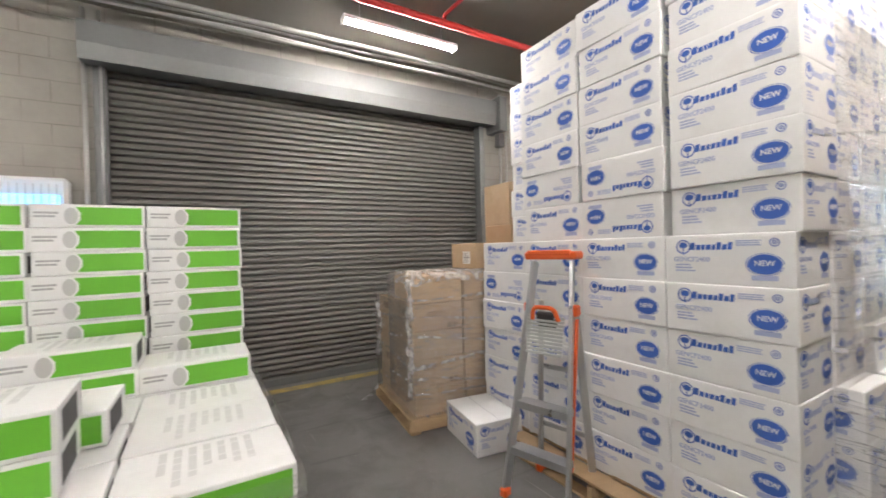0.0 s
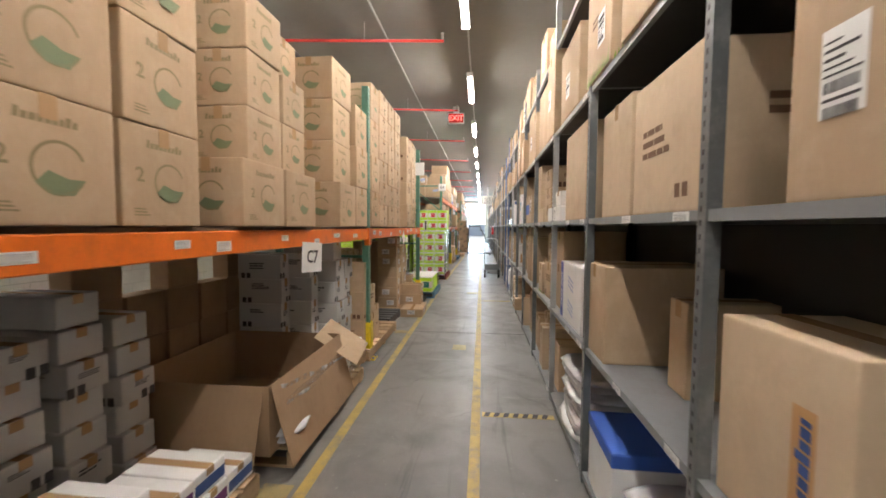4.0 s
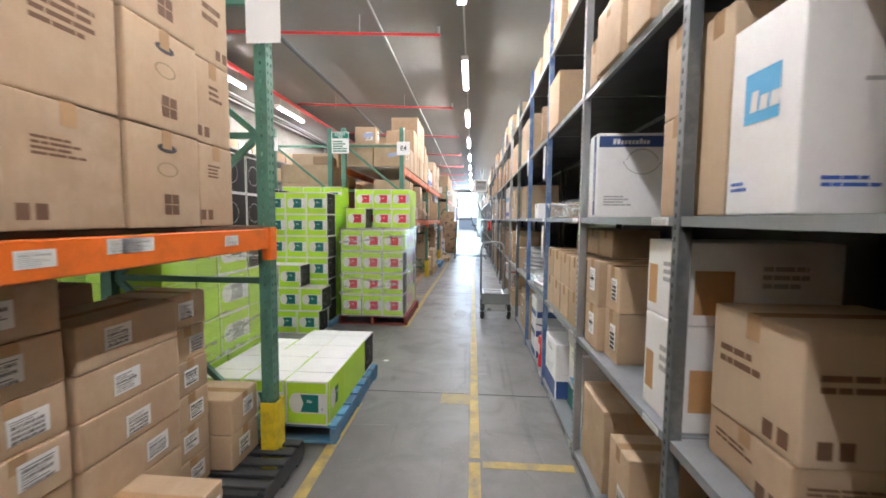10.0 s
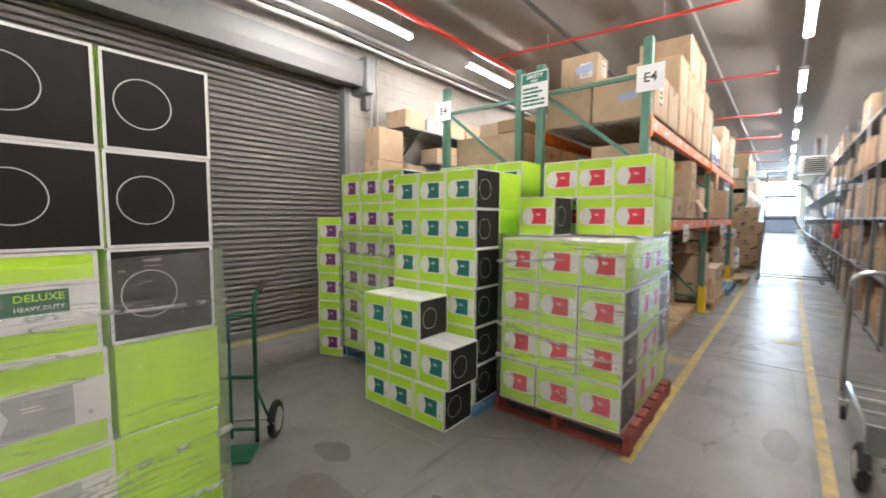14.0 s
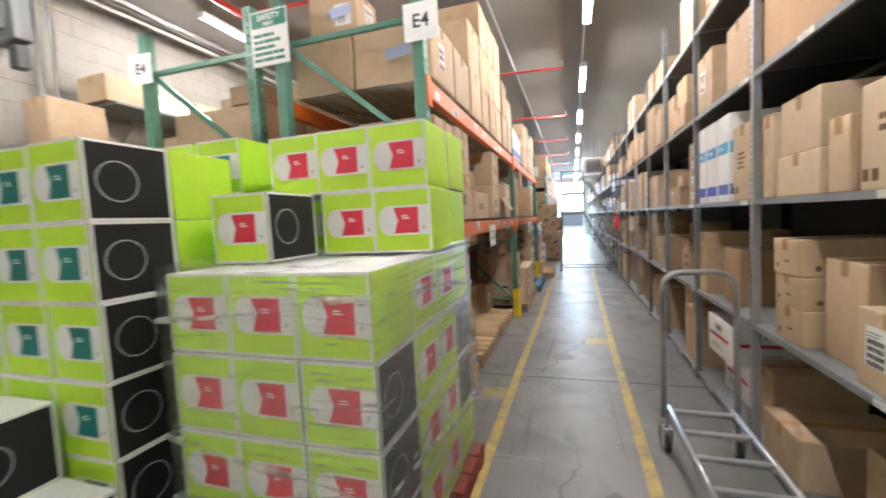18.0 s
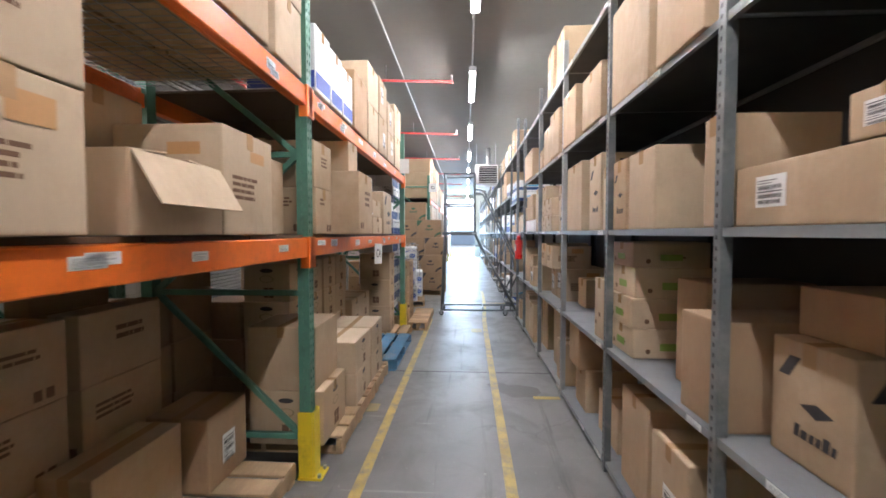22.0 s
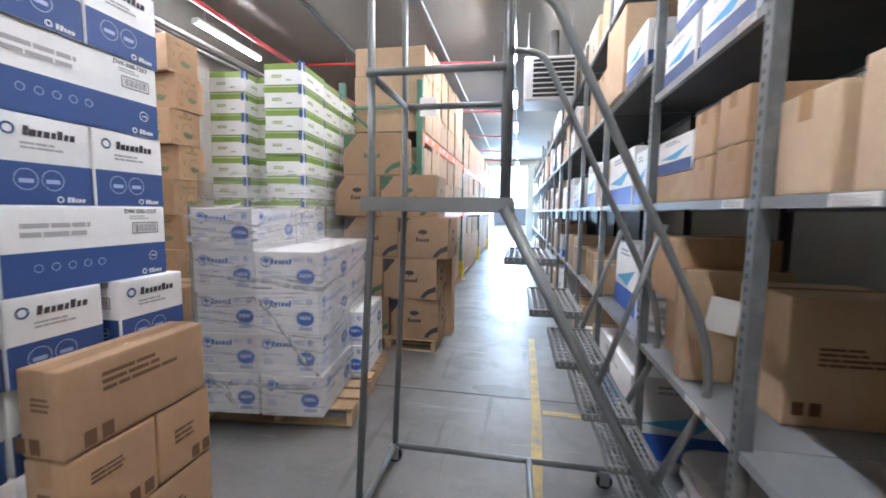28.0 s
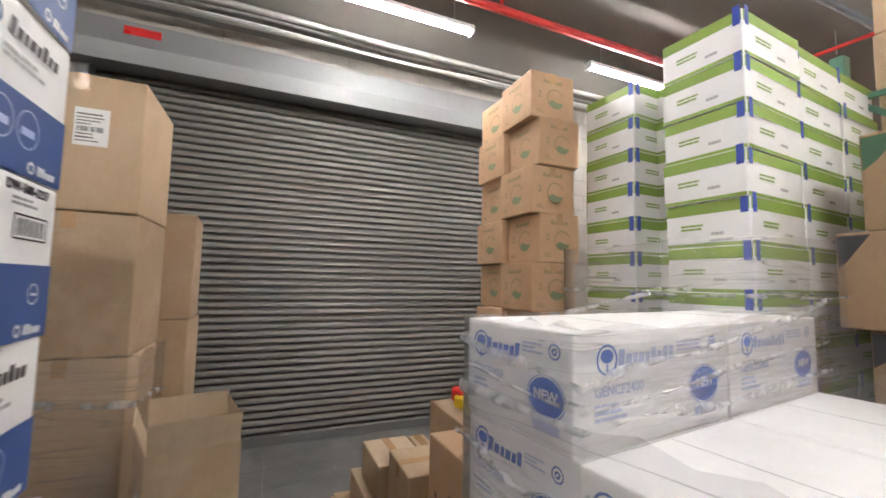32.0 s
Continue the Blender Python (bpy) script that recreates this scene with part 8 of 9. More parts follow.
LOAD.append(rbox(2.25, 2.65, F + 1.235, 0.24, "KL", -3.2, 0.4, 8, "on top of a wrapped pallet"))
turned = pose(-3.53, 2.0, 0, 0, 0, -6) @ pose(-3.6, 2.1, 0).inverted()
for o in LOAD:
    o.matrix_basis = turned @ o.matrix_basis
rbox(2.75, 3.2, 0.0, 0.45, "K", -3.25, 0.45, 0, "stacked by the roller door")
for k in range(4):
    rbox(2.75, 3.2, 0.45 * (k + 1), 0.45, "K" if k % 2 else "R", -3.3, 0.45, None, "stacked by the roller door")


def step_ladder():
    """Aluminium step ladder, folded open, with orange plastic top and feet."""
    lad = new("step_ladder")
    lad.matrix_basis = pose(-1.86, 1.80, 0, 0, 0, 16)
    tagged(lad, "aluminium step ladder with orange plastic top and feet", "ladder")
    top_z, hw0, hw1 = 1.50, 0.21, 0.13
    for s in (-1, 1):
        a, b = Vector((s * hw0, -0.20, 0.02)), Vector((s * hw1, 0.10, top_z - 0.04))
        for nm, p, q, wd in (("front_rail", a, b, 0.055), ("rear_rail", Vector((s * hw0 * 0.9, 0.20, 0.02)), Vector((s * hw1 * 0.9, 0.14, top_z - 0.3)), 0.045)):
            d = q - p
            part(nm, mesh(nm, *block_data(0.025, wd, d.length, 0.004), ALU), lad, Matrix.Translation((p + q) / 2) @ d.to_track_quat("Z", "Y").to_matrix().to_4x4())
            part("foot", block("foot", 0.05, 0.07, 0.06, ORANGE_PLASTIC, 0.012), lad, Matrix.Translation(p + Vector((0, 0, 0.01))), "orange plastic foot")
        part("hinge_cap", block("hinge_cap", 0.05, 0.07, 0.07, ORANGE_PLASTIC, 0.012), lad, pose(s * (hw1 + 0.03), 0.06, top_z - 0.34), "orange hinge cap")
    for k, z in enumerate((0.28, 0.56)):
        t = z / top_z
        part("step", mesh("step", *joined(block_data(2 * (hw0 + (hw1 - hw0) * t) - 0.02, 0.09, 0.006, 0.001, (0, 0, 0.02)), block_data(2 * (hw0 + (hw1 - hw0) * t) - 0.02, 0.006, 0.045, 0.001, (0, -0.045, 0)), block_data(2 * (hw0 + (hw1 - hw0) * t) - 0.02, 0.006, 0.045, 0.001, (0, 0.045, 0))), ALU), lad, pose(0, -0.20 + 0.30 * t + 0.03, z))
    part("platform", mesh("platform", *joined(*[block_data(0.25, 0.016, 0.012, 0.002, (0, k * 0.022, 0)) for k in range(11)]), ALU), lad, pose(0, -0.06, 0.90, 78), "ribbed folding platform")
    part("top_cap", mesh("top_cap", *joined(block_data(0.36, 0.12, 0.05, 0.014), block_data(0.30, 0.02, 0.03, 0.006, (0, -0.06, 0.02))), ORANGE_PLASTIC), lad, pose(0, 0.10, top_z), "orange plastic top cap")
    part("handle_grip", mesh("handle_grip", *tube_data(bent([(-0.09, -0.02, 1.10), (-0.07, -0.04, 1.18), (0.07, -0.04, 1.18), (0.09, -0.02, 1.10)], 0.04), 0.014, 8), ORANGE_PLASTIC), lad)
    part("tool_tray", block("tool_tray", 0.13, 0.04, 0.10, DARK_INK, 0.01), lad, pose(0, 0.0, 1.10, 15))
    part("orange_strap", block("orange_strap", 0.014, 0.03, 0.9, ORANGE_PLASTIC, 0.004), lad, pose(hw0 - 0.05, 0.02, 0.66, -8), "orange stay")
    for z in (0.35, 0.75):
        part("rear_brace", block("rear_brace", 0.36 - z * 0.1, 0.02, 0.03, ALU, 0.004), lad, pose(0, 0.20 - z * 0.04, z))
    return lad


step_ladder()

# low green and white cases close to the start
FD, FW, FH = 0.34, 0.49, 0.127
fproto = flat_green_case((FD, FW, FH), pose(-2.75 - FD / 2, -0.05, 0.13))


def flat_stack(x, y, z, n, skew=0.0):
    for k in range(n):
        r = random.Random(int(x * 50 + y * 90) + k)
        copy_thing(fproto, pose(x - FD / 2 + r.uniform(-0.008, 0.008), y + r.uniform(-0.008, 0.008), z + k * (FH + 0.001), 0, 0, skew + r.uniform(-1, 1)))


for j in range(3):
    flat_stack(-2.90, -0.08 - j * 0.50, 0.965 - 0.0, 7)
for i in range(4):
    for j in range(3):
        flat_stack(-1.36 - i * 0.35, -0.06 - j * 0.50, 0.13 + (i == 3 and j == 0) * 0.0, 6)
flat_stack(-2.42, -0.08, 0.90, 1)
flat_stack(-2.42, -0.58, 0.90, 2)
flat_stack(-1.50, -0.66, 0.90, 2, 2)
flat_stack(-1.85, -0.60, 0.90, 1, -2)
for j in range(3):
    flat_stack(-2.90, -0.08 - j * 0.50, 0.197, 6)
lift = new("sheet_stack", mesh("sheet_stack", *block_data(0.40, 1.56, 0.064, 0.004), KRAFT_DARK))
lift.location = (-3.08, -0.57, 0.164)
tagged(lift, "flat brown cardboard sheets under white cases", "cardboard")
pallet(pose(-2.3, -0.55, 0), 2.0, 1.6, WOOD)
wrap("stretch_wrap", -2.80, -1.34, -1.32, 0.20, 0.13, 0.86, 21)
# blue lit insect lamp on the block wall
zap = thing("insect_lamp", block("insect_lamp", 0.14, 0.62, 0.34, WHITE_METAL, 0.03), pose(-4.92, -1.38, 2.12), "grey wall lamp glowing blue", "lamp")
part("blue_tube", mesh("blue_tube", *tube_data([(0.085, -0.25, -0.04), (0.085, 0.25, -0.04)], 0.05, 10), SCREEN_BLUE), zap)
part("grille", mesh("grille", *joined(*[block_data(0.006, 0.006, 0.24, 0.001, (0.14, -0.25 + k * 0.05, -0.02)) for k in range(11)]), CONDUIT), zap)

# ---- dock area by the second roller door ----
LW, LD, LH = 0.295, 0.33, 0.30
red_proto = lime_case((LW, 0.338, LH), pose(-0.928, 14.53, 0.132), RED_INK)
teal_proto = lime_case((LW, LD, LH), pose(-1.95, 14.0, 0.0), TEAL_INK)
teal_side = lime_case((LW, LD, LH), pose(-2.25, 14.0, 0.0), TEAL_INK, ())
purple_proto = lime_case((LW, LD, LH), pose(-3.83, 14.43, 0.0, 0, 0, 20), PURPLE_INK)
purple_side = lime_case((LW, LD, LH), pose(-3.47, 14.50, 0.132), PURPLE_INK, ())
teal_odd = lime_case((LW, LD, LH), pose(-2.50, 14.0, 0.302), TEAL_INK, ("-y",), ("-y",), "lime green carton turned black side out")
red_lime = lime_case((LW, 0.30, LH + 0.001), pose(-0.925, 15.115, 1.392), RED_INK, ())
red_end = lime_case((LW, 0.338, LH), pose(-0.928, 14.53, 0.132 + 3 * 0.309), RED_INK, (), ("-y",))
red_turned = lime_case((0.338, 0.293, LH), pose(-0.949, 14.85, 0.132), RED_INK, (), ("+x",))
red_back = lime_case((LW, 0.28, LH), pose(-0.928, 15.44, 0.132 + 0.309), RED_INK, ("+x",), ())


def place(p, x, y, z, turn=0.0, s=0.006):
    r = random.Random(int(x * 61 + y * 83 + z * 97))
    return copy_thing(p, pose(x + r.uniform(-s, s), y + r.uniform(-s, s), z, 0, 0, turn + r.uniform(-0.9, 0.9)))


# red-square pallet in film
pallet(pose(-1.22, 14.97, 0), 1.0, 1.24, WOOD_RED, "dark red wooden pallet under lime cases")
for k in range(4):
    z = 0.132 + k * 0.309
    for i in range(3):
        if (i, k) not in ((2, 0), (2, 3)):
            place(red_end if k == 3 else red_proto, -1.52 + i * 0.296, 14.53, z)
        if i == 2 and k == 1:
            continue
        place(red_back if k in (1, 2) else red_lime, -1.52 + i * 0.296, 15.44, z)
    for j in range(2):
        if (j, k) != (0, 0):
            place(red_turned, -0.949, 14.85 + j * 0.295, z)
        place(red_turned, -1.30, 14.85 + j * 0.295, z)
for k in range(2):
    for i in range(3):
        for j in range(2):
            if (i, k, j) in ((0, 0, 0), (2, 0, 0)):
                continue
            place(red_lime, -1.50 + i * 0.2915, 15.115 + j * 0.302, 1.372 + k * 0.303)
red_lime.matrix_basis = pose(-0.917, 15.115, 1.372)
place(red_proto, -1.52, 14.78, 1.372)
wrap("stretch_wrap", -1.675, -0.775, 14.35, 15.59, 0.12, 1.38, 31)
# teal-square stacks
for i in range(3):
    for k in range(3):
        if i == 2 and k == 2:
            continue
        if (i, k) in ((2, 0), (1, 0), (0, 1)):
            continue
        place(teal_proto if i == 2 or k == 2 else teal_side, -2.50 + i * 0.298, 14.0, k * 0.302)
for i in range(3):
    for k in range(6):
        for j in range(2):
            place(teal_proto if i == 2 and j == 0 else teal_side, -2.55 + i * 0.298, 14.37 + j * 0.34, 0.065 + k * 0.302)
for i in range(3):
    for k in range(6):
        place(teal_side, -2.66 + i * 0.33, 15.15, 0.20 + k * 0.303)
under = new("sheet_stack", mesh("sheet_stack", *block_data(0.98, 0.33, 0.066, 0.004), KRAFT_DARK))
under.location = (-2.33, 15.15, 0.165)
tagged(under, "flat brown cardboard sheets under lime cases", "cardboard")
pallet(pose(-2.25, 14.54, 0) @ Matrix.Diagonal((1, 1, 0.49, 1)), 1.0, 0.8, WOOD_BLUE, "low blue painted pallet under lime cases")
pallet(pose(-2.33, 15.16, 0), 1.05, 0.36, WOOD_BLUE, "blue painted pallet under lime cases")
# purple-square stacks
for k in range(5):
    if k:
        place(purple_proto, -3.83, 14.43, k * 0.302, 20 + 3 * math.sin(k * 2.1))
pallet(pose(-3.17, 14.73, 0), 0.92, 0.75, WOOD_BLUE, "blue painted pallet under lime cases")
for i in range(3):
    for k in range(6):
        for j in range(2):
            if (i, k, j) == (0, 0, 0):
                continue
            place(purple_proto if i == 2 and k == 5 else purple_side, -3.47 + i * 0.299, 14.50 + j * 0.34, 0.132 + k * 0.303)
wrap("stretch_wrap", -3.63, -2.71, 14.32, 15.02, 0.12, 1.36, 37)
# low open pallet of white-topped cases
pallet(pose(-1.2, 11.87, 0), 1.0, 1.22, WOOD_BLUE, "blue painted pallet under white-topped lime cases")
for i in range(3):
    for j in range(4):
        if i == 0 and j == 3:
            continue
        c = place(teal_proto if i == 2 and j == 3 else teal_side, -1.50 + i * 0.30, 11.44 + j * 0.30, 0.133)
side_proto = lime_case((LW, 0.292, LH), pose(-0.90, 11.44, 0.434 - 0.301), GREEN_INK, (), ("-y", "+x"), "lime green carton with a white picture band on two sides")
# tall load in film: black ends to the aisle
tall_black = lime_case((0.33, 0.32, 0.315), pose(-1.71 - 0.165, 12.18, 1.405), GREEN_INK, ("+x",), ("+y",))
tall_lime = lime_case((0.33, 0.32, 0.315), pose(-1.71 - 0.165, 12.18, 0.135), GREEN_INK, (), ("+y",))
tall_label = lime_case((0.33, 0.40, 0.315), pose(-1.71 - 0.165, 11.80, 1.086), LABEL, (), ("+x",))
sticker = part("sticker", ink("sticker", lambda: [rect(0, 0, 0.15, 0.07)], GREEN_INK), tall_label, face_pose("+x", (0.33, 0.40, 0.315), 0.05, 0.17, 0.0045), "dark green printed panel")
part("sticker_letters", letter_mesh("DELUXE", 0.030, LIME), sticker, pose(0.01, -0.001, 0.014, 90))
part("sticker_letters", letter_mesh("HEAVY DUTY", 0.018, LABEL), sticker, pose(0.01, -0.001, -0.017, 90))
tall_photo = lime_case((0.33, 0.40, 0.315), pose(-1.875, 11.815, 0.135 + 0.3175), GREY_INK, (), ("+x",), "lime green carton with a white picture band")
tall_thin = lime_case((0.33, 0.235, 0.315), pose(-1.875, 11.49, 0.135 + 0.3175), GREEN_INK, (), ())
pallet(pose(-2.4, 11.75, 0), 1.35, 1.25, WOOD)
for k in range(6):
    z = 0.135 + k * 0.3175
    for i in range(4):
        for j in range(4):
            if i > 0 and j < 3:
                continue
            y = 12.18 - (3 - j) * 0.325
            if i == 0 and j == 2 and k in (1, 2, 3):
                if k == 2:
                    place(tall_photo, -1.875, y - 0.04, z)
                continue
            if i == 0 and j == 1 and k in (1, 2, 3):
                if k > 1:
                    place(tall_thin, -1.875, y - 0.04, z)
                continue
            p = tall_black if (k >= 4 or (k == 3 and j == 3)) else tall_lime
            if (k == 0 and i == 0 and j == 3) or (k == 4 and i == 0 and j == 3):
                continue
            place(p, -1.875 - i * 0.335, y, z)
wrap("stretch_wrap", -3.06, -1.70, 11.03, 12.35, 0.12, 1.36, 41)
# narrow lime columns behind it, the lowest case pulled forward
for k in range(4):
    place(tall_lime, -3.305 if k == 0 else -3.465, 12.58 if k == 0 else 12.60, k * 0.3165)
for k in range(6):
    place(tall_lime, -3.83, 12.40, k * 0.3165)


def wheel(parent, m, r, w, name="wheel"):
    t = part("wheel", mesh("wheel", *disc_data(r * 0.62, w * 0.8, 18, 0), ALU), parent, m)
    pts = [(0, (r - w * 0.4) * math.cos(2 * math.pi * k / 22), (r - w * 0.4) * math.sin(2 * math.pi * k / 22)) for k in range(22)]
    part("tyre", mesh("tyre", *tube_data(pts, w * 0.42, 8, True), BLACK_RUBBER, smooth=True), t)
    return t


def green_hand_truck():
    h = new("hand_truck")
    h.matrix_basis = pose(-2.744, 12.80, 0, 0, 0, 45)
    tagged(h, "dark green steel hand truck with two rubber wheels", "hand truck")
    for s in (-1, 1):
        part("frame_tube", mesh("frame_tube", *tube_data(bent([(s * 0.16, 0, 0.03), (s * 0.16, 0, 0.92), (s * 0.16, 0.03, 1.00), (s * 0.17, 0.11, 1.045)], 0.05), 0.014, 8), TRUCK_GREEN, smooth=True), h)
        part("grip", mesh("grip", *tube_data([(s * 0.17, 0.07, 1.02), (s * 0.175, 0.15, 1.07)], 0.018, 8), BLACK_RUBBER), h)
        wheel(h, pose(s * 0.24, 0.12, 0.125), 0.125, 0.06)
        part("wheel_stay", mesh("wheel_stay", *tube_data([(s * 0.16, 0.0, 0.40), (s * 0.20, 0.12, 0.125)], 0.010, 6), TRUCK_GREEN), h)
    part("centre_tube", mesh("centre_tube", *tube_data([(0, 0, 0.06), (0, 0, 0.875)], 0.010, 8), TRUCK_GREEN), h)
    for z in (0.12, 0.47, 0.875):
        part("cross_bar", mesh("cross_bar", *tube_data([(-0.16, 0, z), (0.16, 0, z)], 0.012, 8), TRUCK_GREEN), h)
    part("axle", mesh("axle", *tube_data([(-0.26, 0.12, 0.125), (0.26, 0.12, 0.125)], 0.010, 8), STEEL), h)
    part("nose_plate", block("nose_plate", 0.36, 0.20, 0.008, TRUCK_GREEN, 0.002), h, pose(0, -0.10, 0.012))
    return h


green_hand_truck()


def silver_cart():
    """Convertible aluminium hand truck used as a flat cart."""
    c = new("platform_cart")
    c.matrix_basis = pose(0.56, 15.36, 0)
    tagged(c, "aluminium convertible hand truck standing as a cart", "hand truck")
    for s in (-1, 1):
        part("bed_rail", mesh("bed_rail", *tube_data([(s * 0.17, -0.55, 0.27), (s * 0.17, 0.62, 0.27)], 0.016, 8), ALU, smooth=True), c)
        wheel(c, pose(s * 0.20, -0.46, 0.13), 0.13, 0.07)
        cast = part("caster_fork", mesh("caster_fork", *joined(block_data(0.008, 0.06, 0.11, 0.002, (-0.022, 0, 0.09)), block_data(0.008, 0.06, 0.11, 0.002, (0.022, 0, 0.09)), block_data(0.06, 0.07, 0.012, 0.002, (0, 0, 0.15))), STEEL), c, pose(s * 0.19, 0.58, 0.0))
        part("caster_wheel", mesh("caster_wheel", *disc_data(0.05, 0.03, 16, 0), BLACK_RUBBER), cast, pose(0, 0, 0.05))
        part("caster_stem", mesh("caster_stem", *tube_data([(0, 0, 0.15), (0, 0, 0.27)], 0.012, 8), STEEL), cast)
    for k in range(5):
        part("rung", block("rung", 0.32, 0.035, 0.02, ALU, 0.004), c, pose(0, -0.45 + k * 0.25, 0.275))
    part("handle_loop", mesh("handle_loop", *tube_data(bent([(-0.2, 0.62, 0.2), (-0.2, 0.64, 1.12), (0.2, 0.64, 1.12), (0.2, 0.62, 0.2)], 0.13, 7), 0.017, 10), ALU, smooth=True), c, None, "bent tube handle")
    part("nose_plate", mesh("nose_plate", *joined(block_data(0.42, 0.01, 0.16, 0.004, (0, 0, 0)), block_data(0.34, 0.004, 0.05, 0.001, (0, -0.007, 0.01))), LADDER_GREY), c, pose(0, -0.57, 0.33), "grey nose plate")
    part("axle", mesh("axle", *tube_data([(-0.22, -0.46, 0.13), (0.22, -0.46, 0.13)], 0.012, 8), STEEL), c)
    part("axle_bracket", block("axle_bracket", 0.30, 0.05, 0.13, ALU, 0.006), c, pose(0, -0.46, 0.2))
    return c


silver_cart()

# wall shelf with boxes beyond the second door
ws = new("wall_shelf")
ws.location = (-4.68, 17.85, 2.86)
tagged(ws, "grey steel wall shelf holding brown boxes", "shelf")
part("shelf_board", block("shelf_board", 0.55, 3.4, 0.03, LADDER_GREY), ws, pose(0, 0, -0.015))
for y in (-1.4, 0, 1.4):
    part("bracket", mesh("bracket", *tube_data([(-0.30, y, -0.45), (0.22, y, -0.03)], 0.014, 6), LADDER_GREY), ws)
for k, (y, w, h, kind) in enumerate(((16.1, 0.42, 0.26, "K"), (16.6, 0.4, 0.18, "W"), (17.1, 0.45, 0.22, "K"), (17.6, 0.4, 0.27, "K"), (18.1, 0.45, 0.2, "K"), (18.6, 0.4, 0.27, "K"))):
    carton((0.42, w, h), pose(-4.65, y + w / 2, 2.862, 0, 0, k - 2), kind, k + 70, ("+x", "-y"), "on a wall shelf")
for k, (y, z) in enumerate(((15.62, 0.0), (15.62, 0.465), (15.62, 0.93), (15.63, 1.395), (15.61, 1.86), (15.62, 2.325), (16.14, 0.0), (16.14, 0.465), (16.14, 0.93), (16.15, 1.395), (16.14, 1.86))):
    carton((0.3, 0.49, 0.462), pose(-4.66, y + 0.25, z, 0, 0, k - 3), "K", k + 90, ("+x", "-y"), "stacked by the dock wall")


# ---- end of the walk: third roller door ----
# white and navy cases beside the rack, laid crosswise in turn
WX, WY, WH = 0.52, 0.26, 0.25
wproto = wipe_case((WX, WY, WH), pose(-1.10 - WX / 2, 24.05, 0.99))
for k in range(9):
    z = 0.24 + k * WH
    for g in range(2):
        yend = 24.15 - g * 0.53
        r = random.Random(k * 5 + g)
        off = r.uniform(-0.012, 0.012)
        if k % 2:
            for j in range(2):
                if g == 0 and (k == 3 and j == 0 or k == 1):
                    continue
                copy_thing(wproto, pose(-1.135 + off - WX / 2, yend - 0.13 - j * 0.263, z, 0, 0, r.uniform(-1.2, 1.2)))
        else:
            for i in range(2):
                if g == 0 and k < 2 and i == 0:
                    continue
                copy_thing(wproto, pose(-1.14 + off - WY / 2 - i * 0.263, yend - 0.265, z, 0, 0, 90 + r.uniform(-1.2, 1.2)))
pallet(pose(-1.40, 23.66, 0), 0.62, 1.08, WOOD)
load = new("sheet_stack", mesh("sheet_stack", *block_data(0.56, 1.04, 0.106, 0.004), KRAFT_DARK))
load.location = (-1.38, 23.65, 0.184)
tagged(load, "flat brown cardboard sheets under the white cases", "cardboard")
# brown cases at their foot
for y0, y1, z, h in ((23.62, 24.12, 0.81, 0.25), (23.62, 23.90, 0.55, 0.256), (23.905, 24.14, 0.55, 0.256), (23.60, 24.14, 0.28, 0.266), (23.60, 24.12, 0.0, 0.276)):
    rbox(y0, y1, z, h, "Rp", -0.955, 0.14, 0, "beside the white and navy cases")

# tall brown boxes in film by the door
for k, (z, h, w) in enumerate(((0.134, 0.5, 0.5), (0.637, 0.62, 0.46), (1.26, 0.60, 0.48), (1.863, 0.58, 0.46))):
    rbox(23.98 - w, 23.98, z, h, "KL" if k == 3 else "K", -2.85, 0.5, 2 - k, "stacked by the roller door")
for k, (z, h) in enumerate(((0.134, 0.6), (0.737, 0.62), (1.36, 0.6))):
    rbox(23.7, 24.1, z, h, "K", -3.45, 0.42, k * 3 - 3, "stacked by the roller door")
wrap("stretch_wrap", -3.36, -2.83, 23.46, 24.0, 0.134, 1.25, 51)
pallet(pose(-3.3, 23.75, 0), 1.05, 0.95, WOOD)
open_box((0.28, 0.30, 0.42), pose(-2.62, 24.26, 0.56, 0, 0, 12), 12, "tall open brown box with its flaps up", 12)
carton((0.40, 0.38, 0.28), pose(-2.62, 24.24, 0.28, 0, 0, 6), "KL", 4, ("+x", "+y"), "stacked on the floor")
carton((0.42, 0.42, 0.277), pose(-2.62, 24.24, 0.0, 0, 0, 9), "K", 6, ("+x", "+y"), "on the floor by the roller door")
rbox(24.50, 24.80, 0.0, 0.30, "R", -2.85, 0.34, 10, "on the floor by the roller door")
# mixed brown boxes on a pallet
pallet(pose(-3.25, 25.5, 0), 0.95, 1.05, WOOD)
for y0, y1, z, h, xf, d, kind in ((25.08, 25.40, 0.132, 0.20, -2.98, 0.62, "P"), (25.12, 25.42, 0.334, 0.22, -3.06, 0.40, "P"), (25.14, 25.50, 0.132, 0.56, -2.58, 0.34, "K"), (25.58, 25.98, 0.132, 0.64, -2.72, 0.72, "K"), (25.44, 25.56, 0.132, 0.40, -3.0, 0.5, "K")):
    rbox(y0, y1, z, h, kind, xf, d, None, "on a pallet by the roller door")
tool = thing("barrow_tool", mesh("barrow_tool", *joined(block_data(0.36, 0.07, 0.05, 0.012), block_data(0.08, 0.10, 0.08, 0.015, (-0.18, 0, 0.02))), GUARD_YELLOW), pose(-3.02, 25.75, 0.80, 0, 0, 12), "yellow and red tool lying on boxes", "tool")
part("red_grip", block("red_grip", 0.10, 0.06, 0.09, RED_ENAMEL, 0.012), tool, pose(-0.22, 0, 0.05))
gl = carton((0.42, 0.42, 0.21), pose(-2.20, 25.34, 0.133), "W", 3, (), "on a pallet")
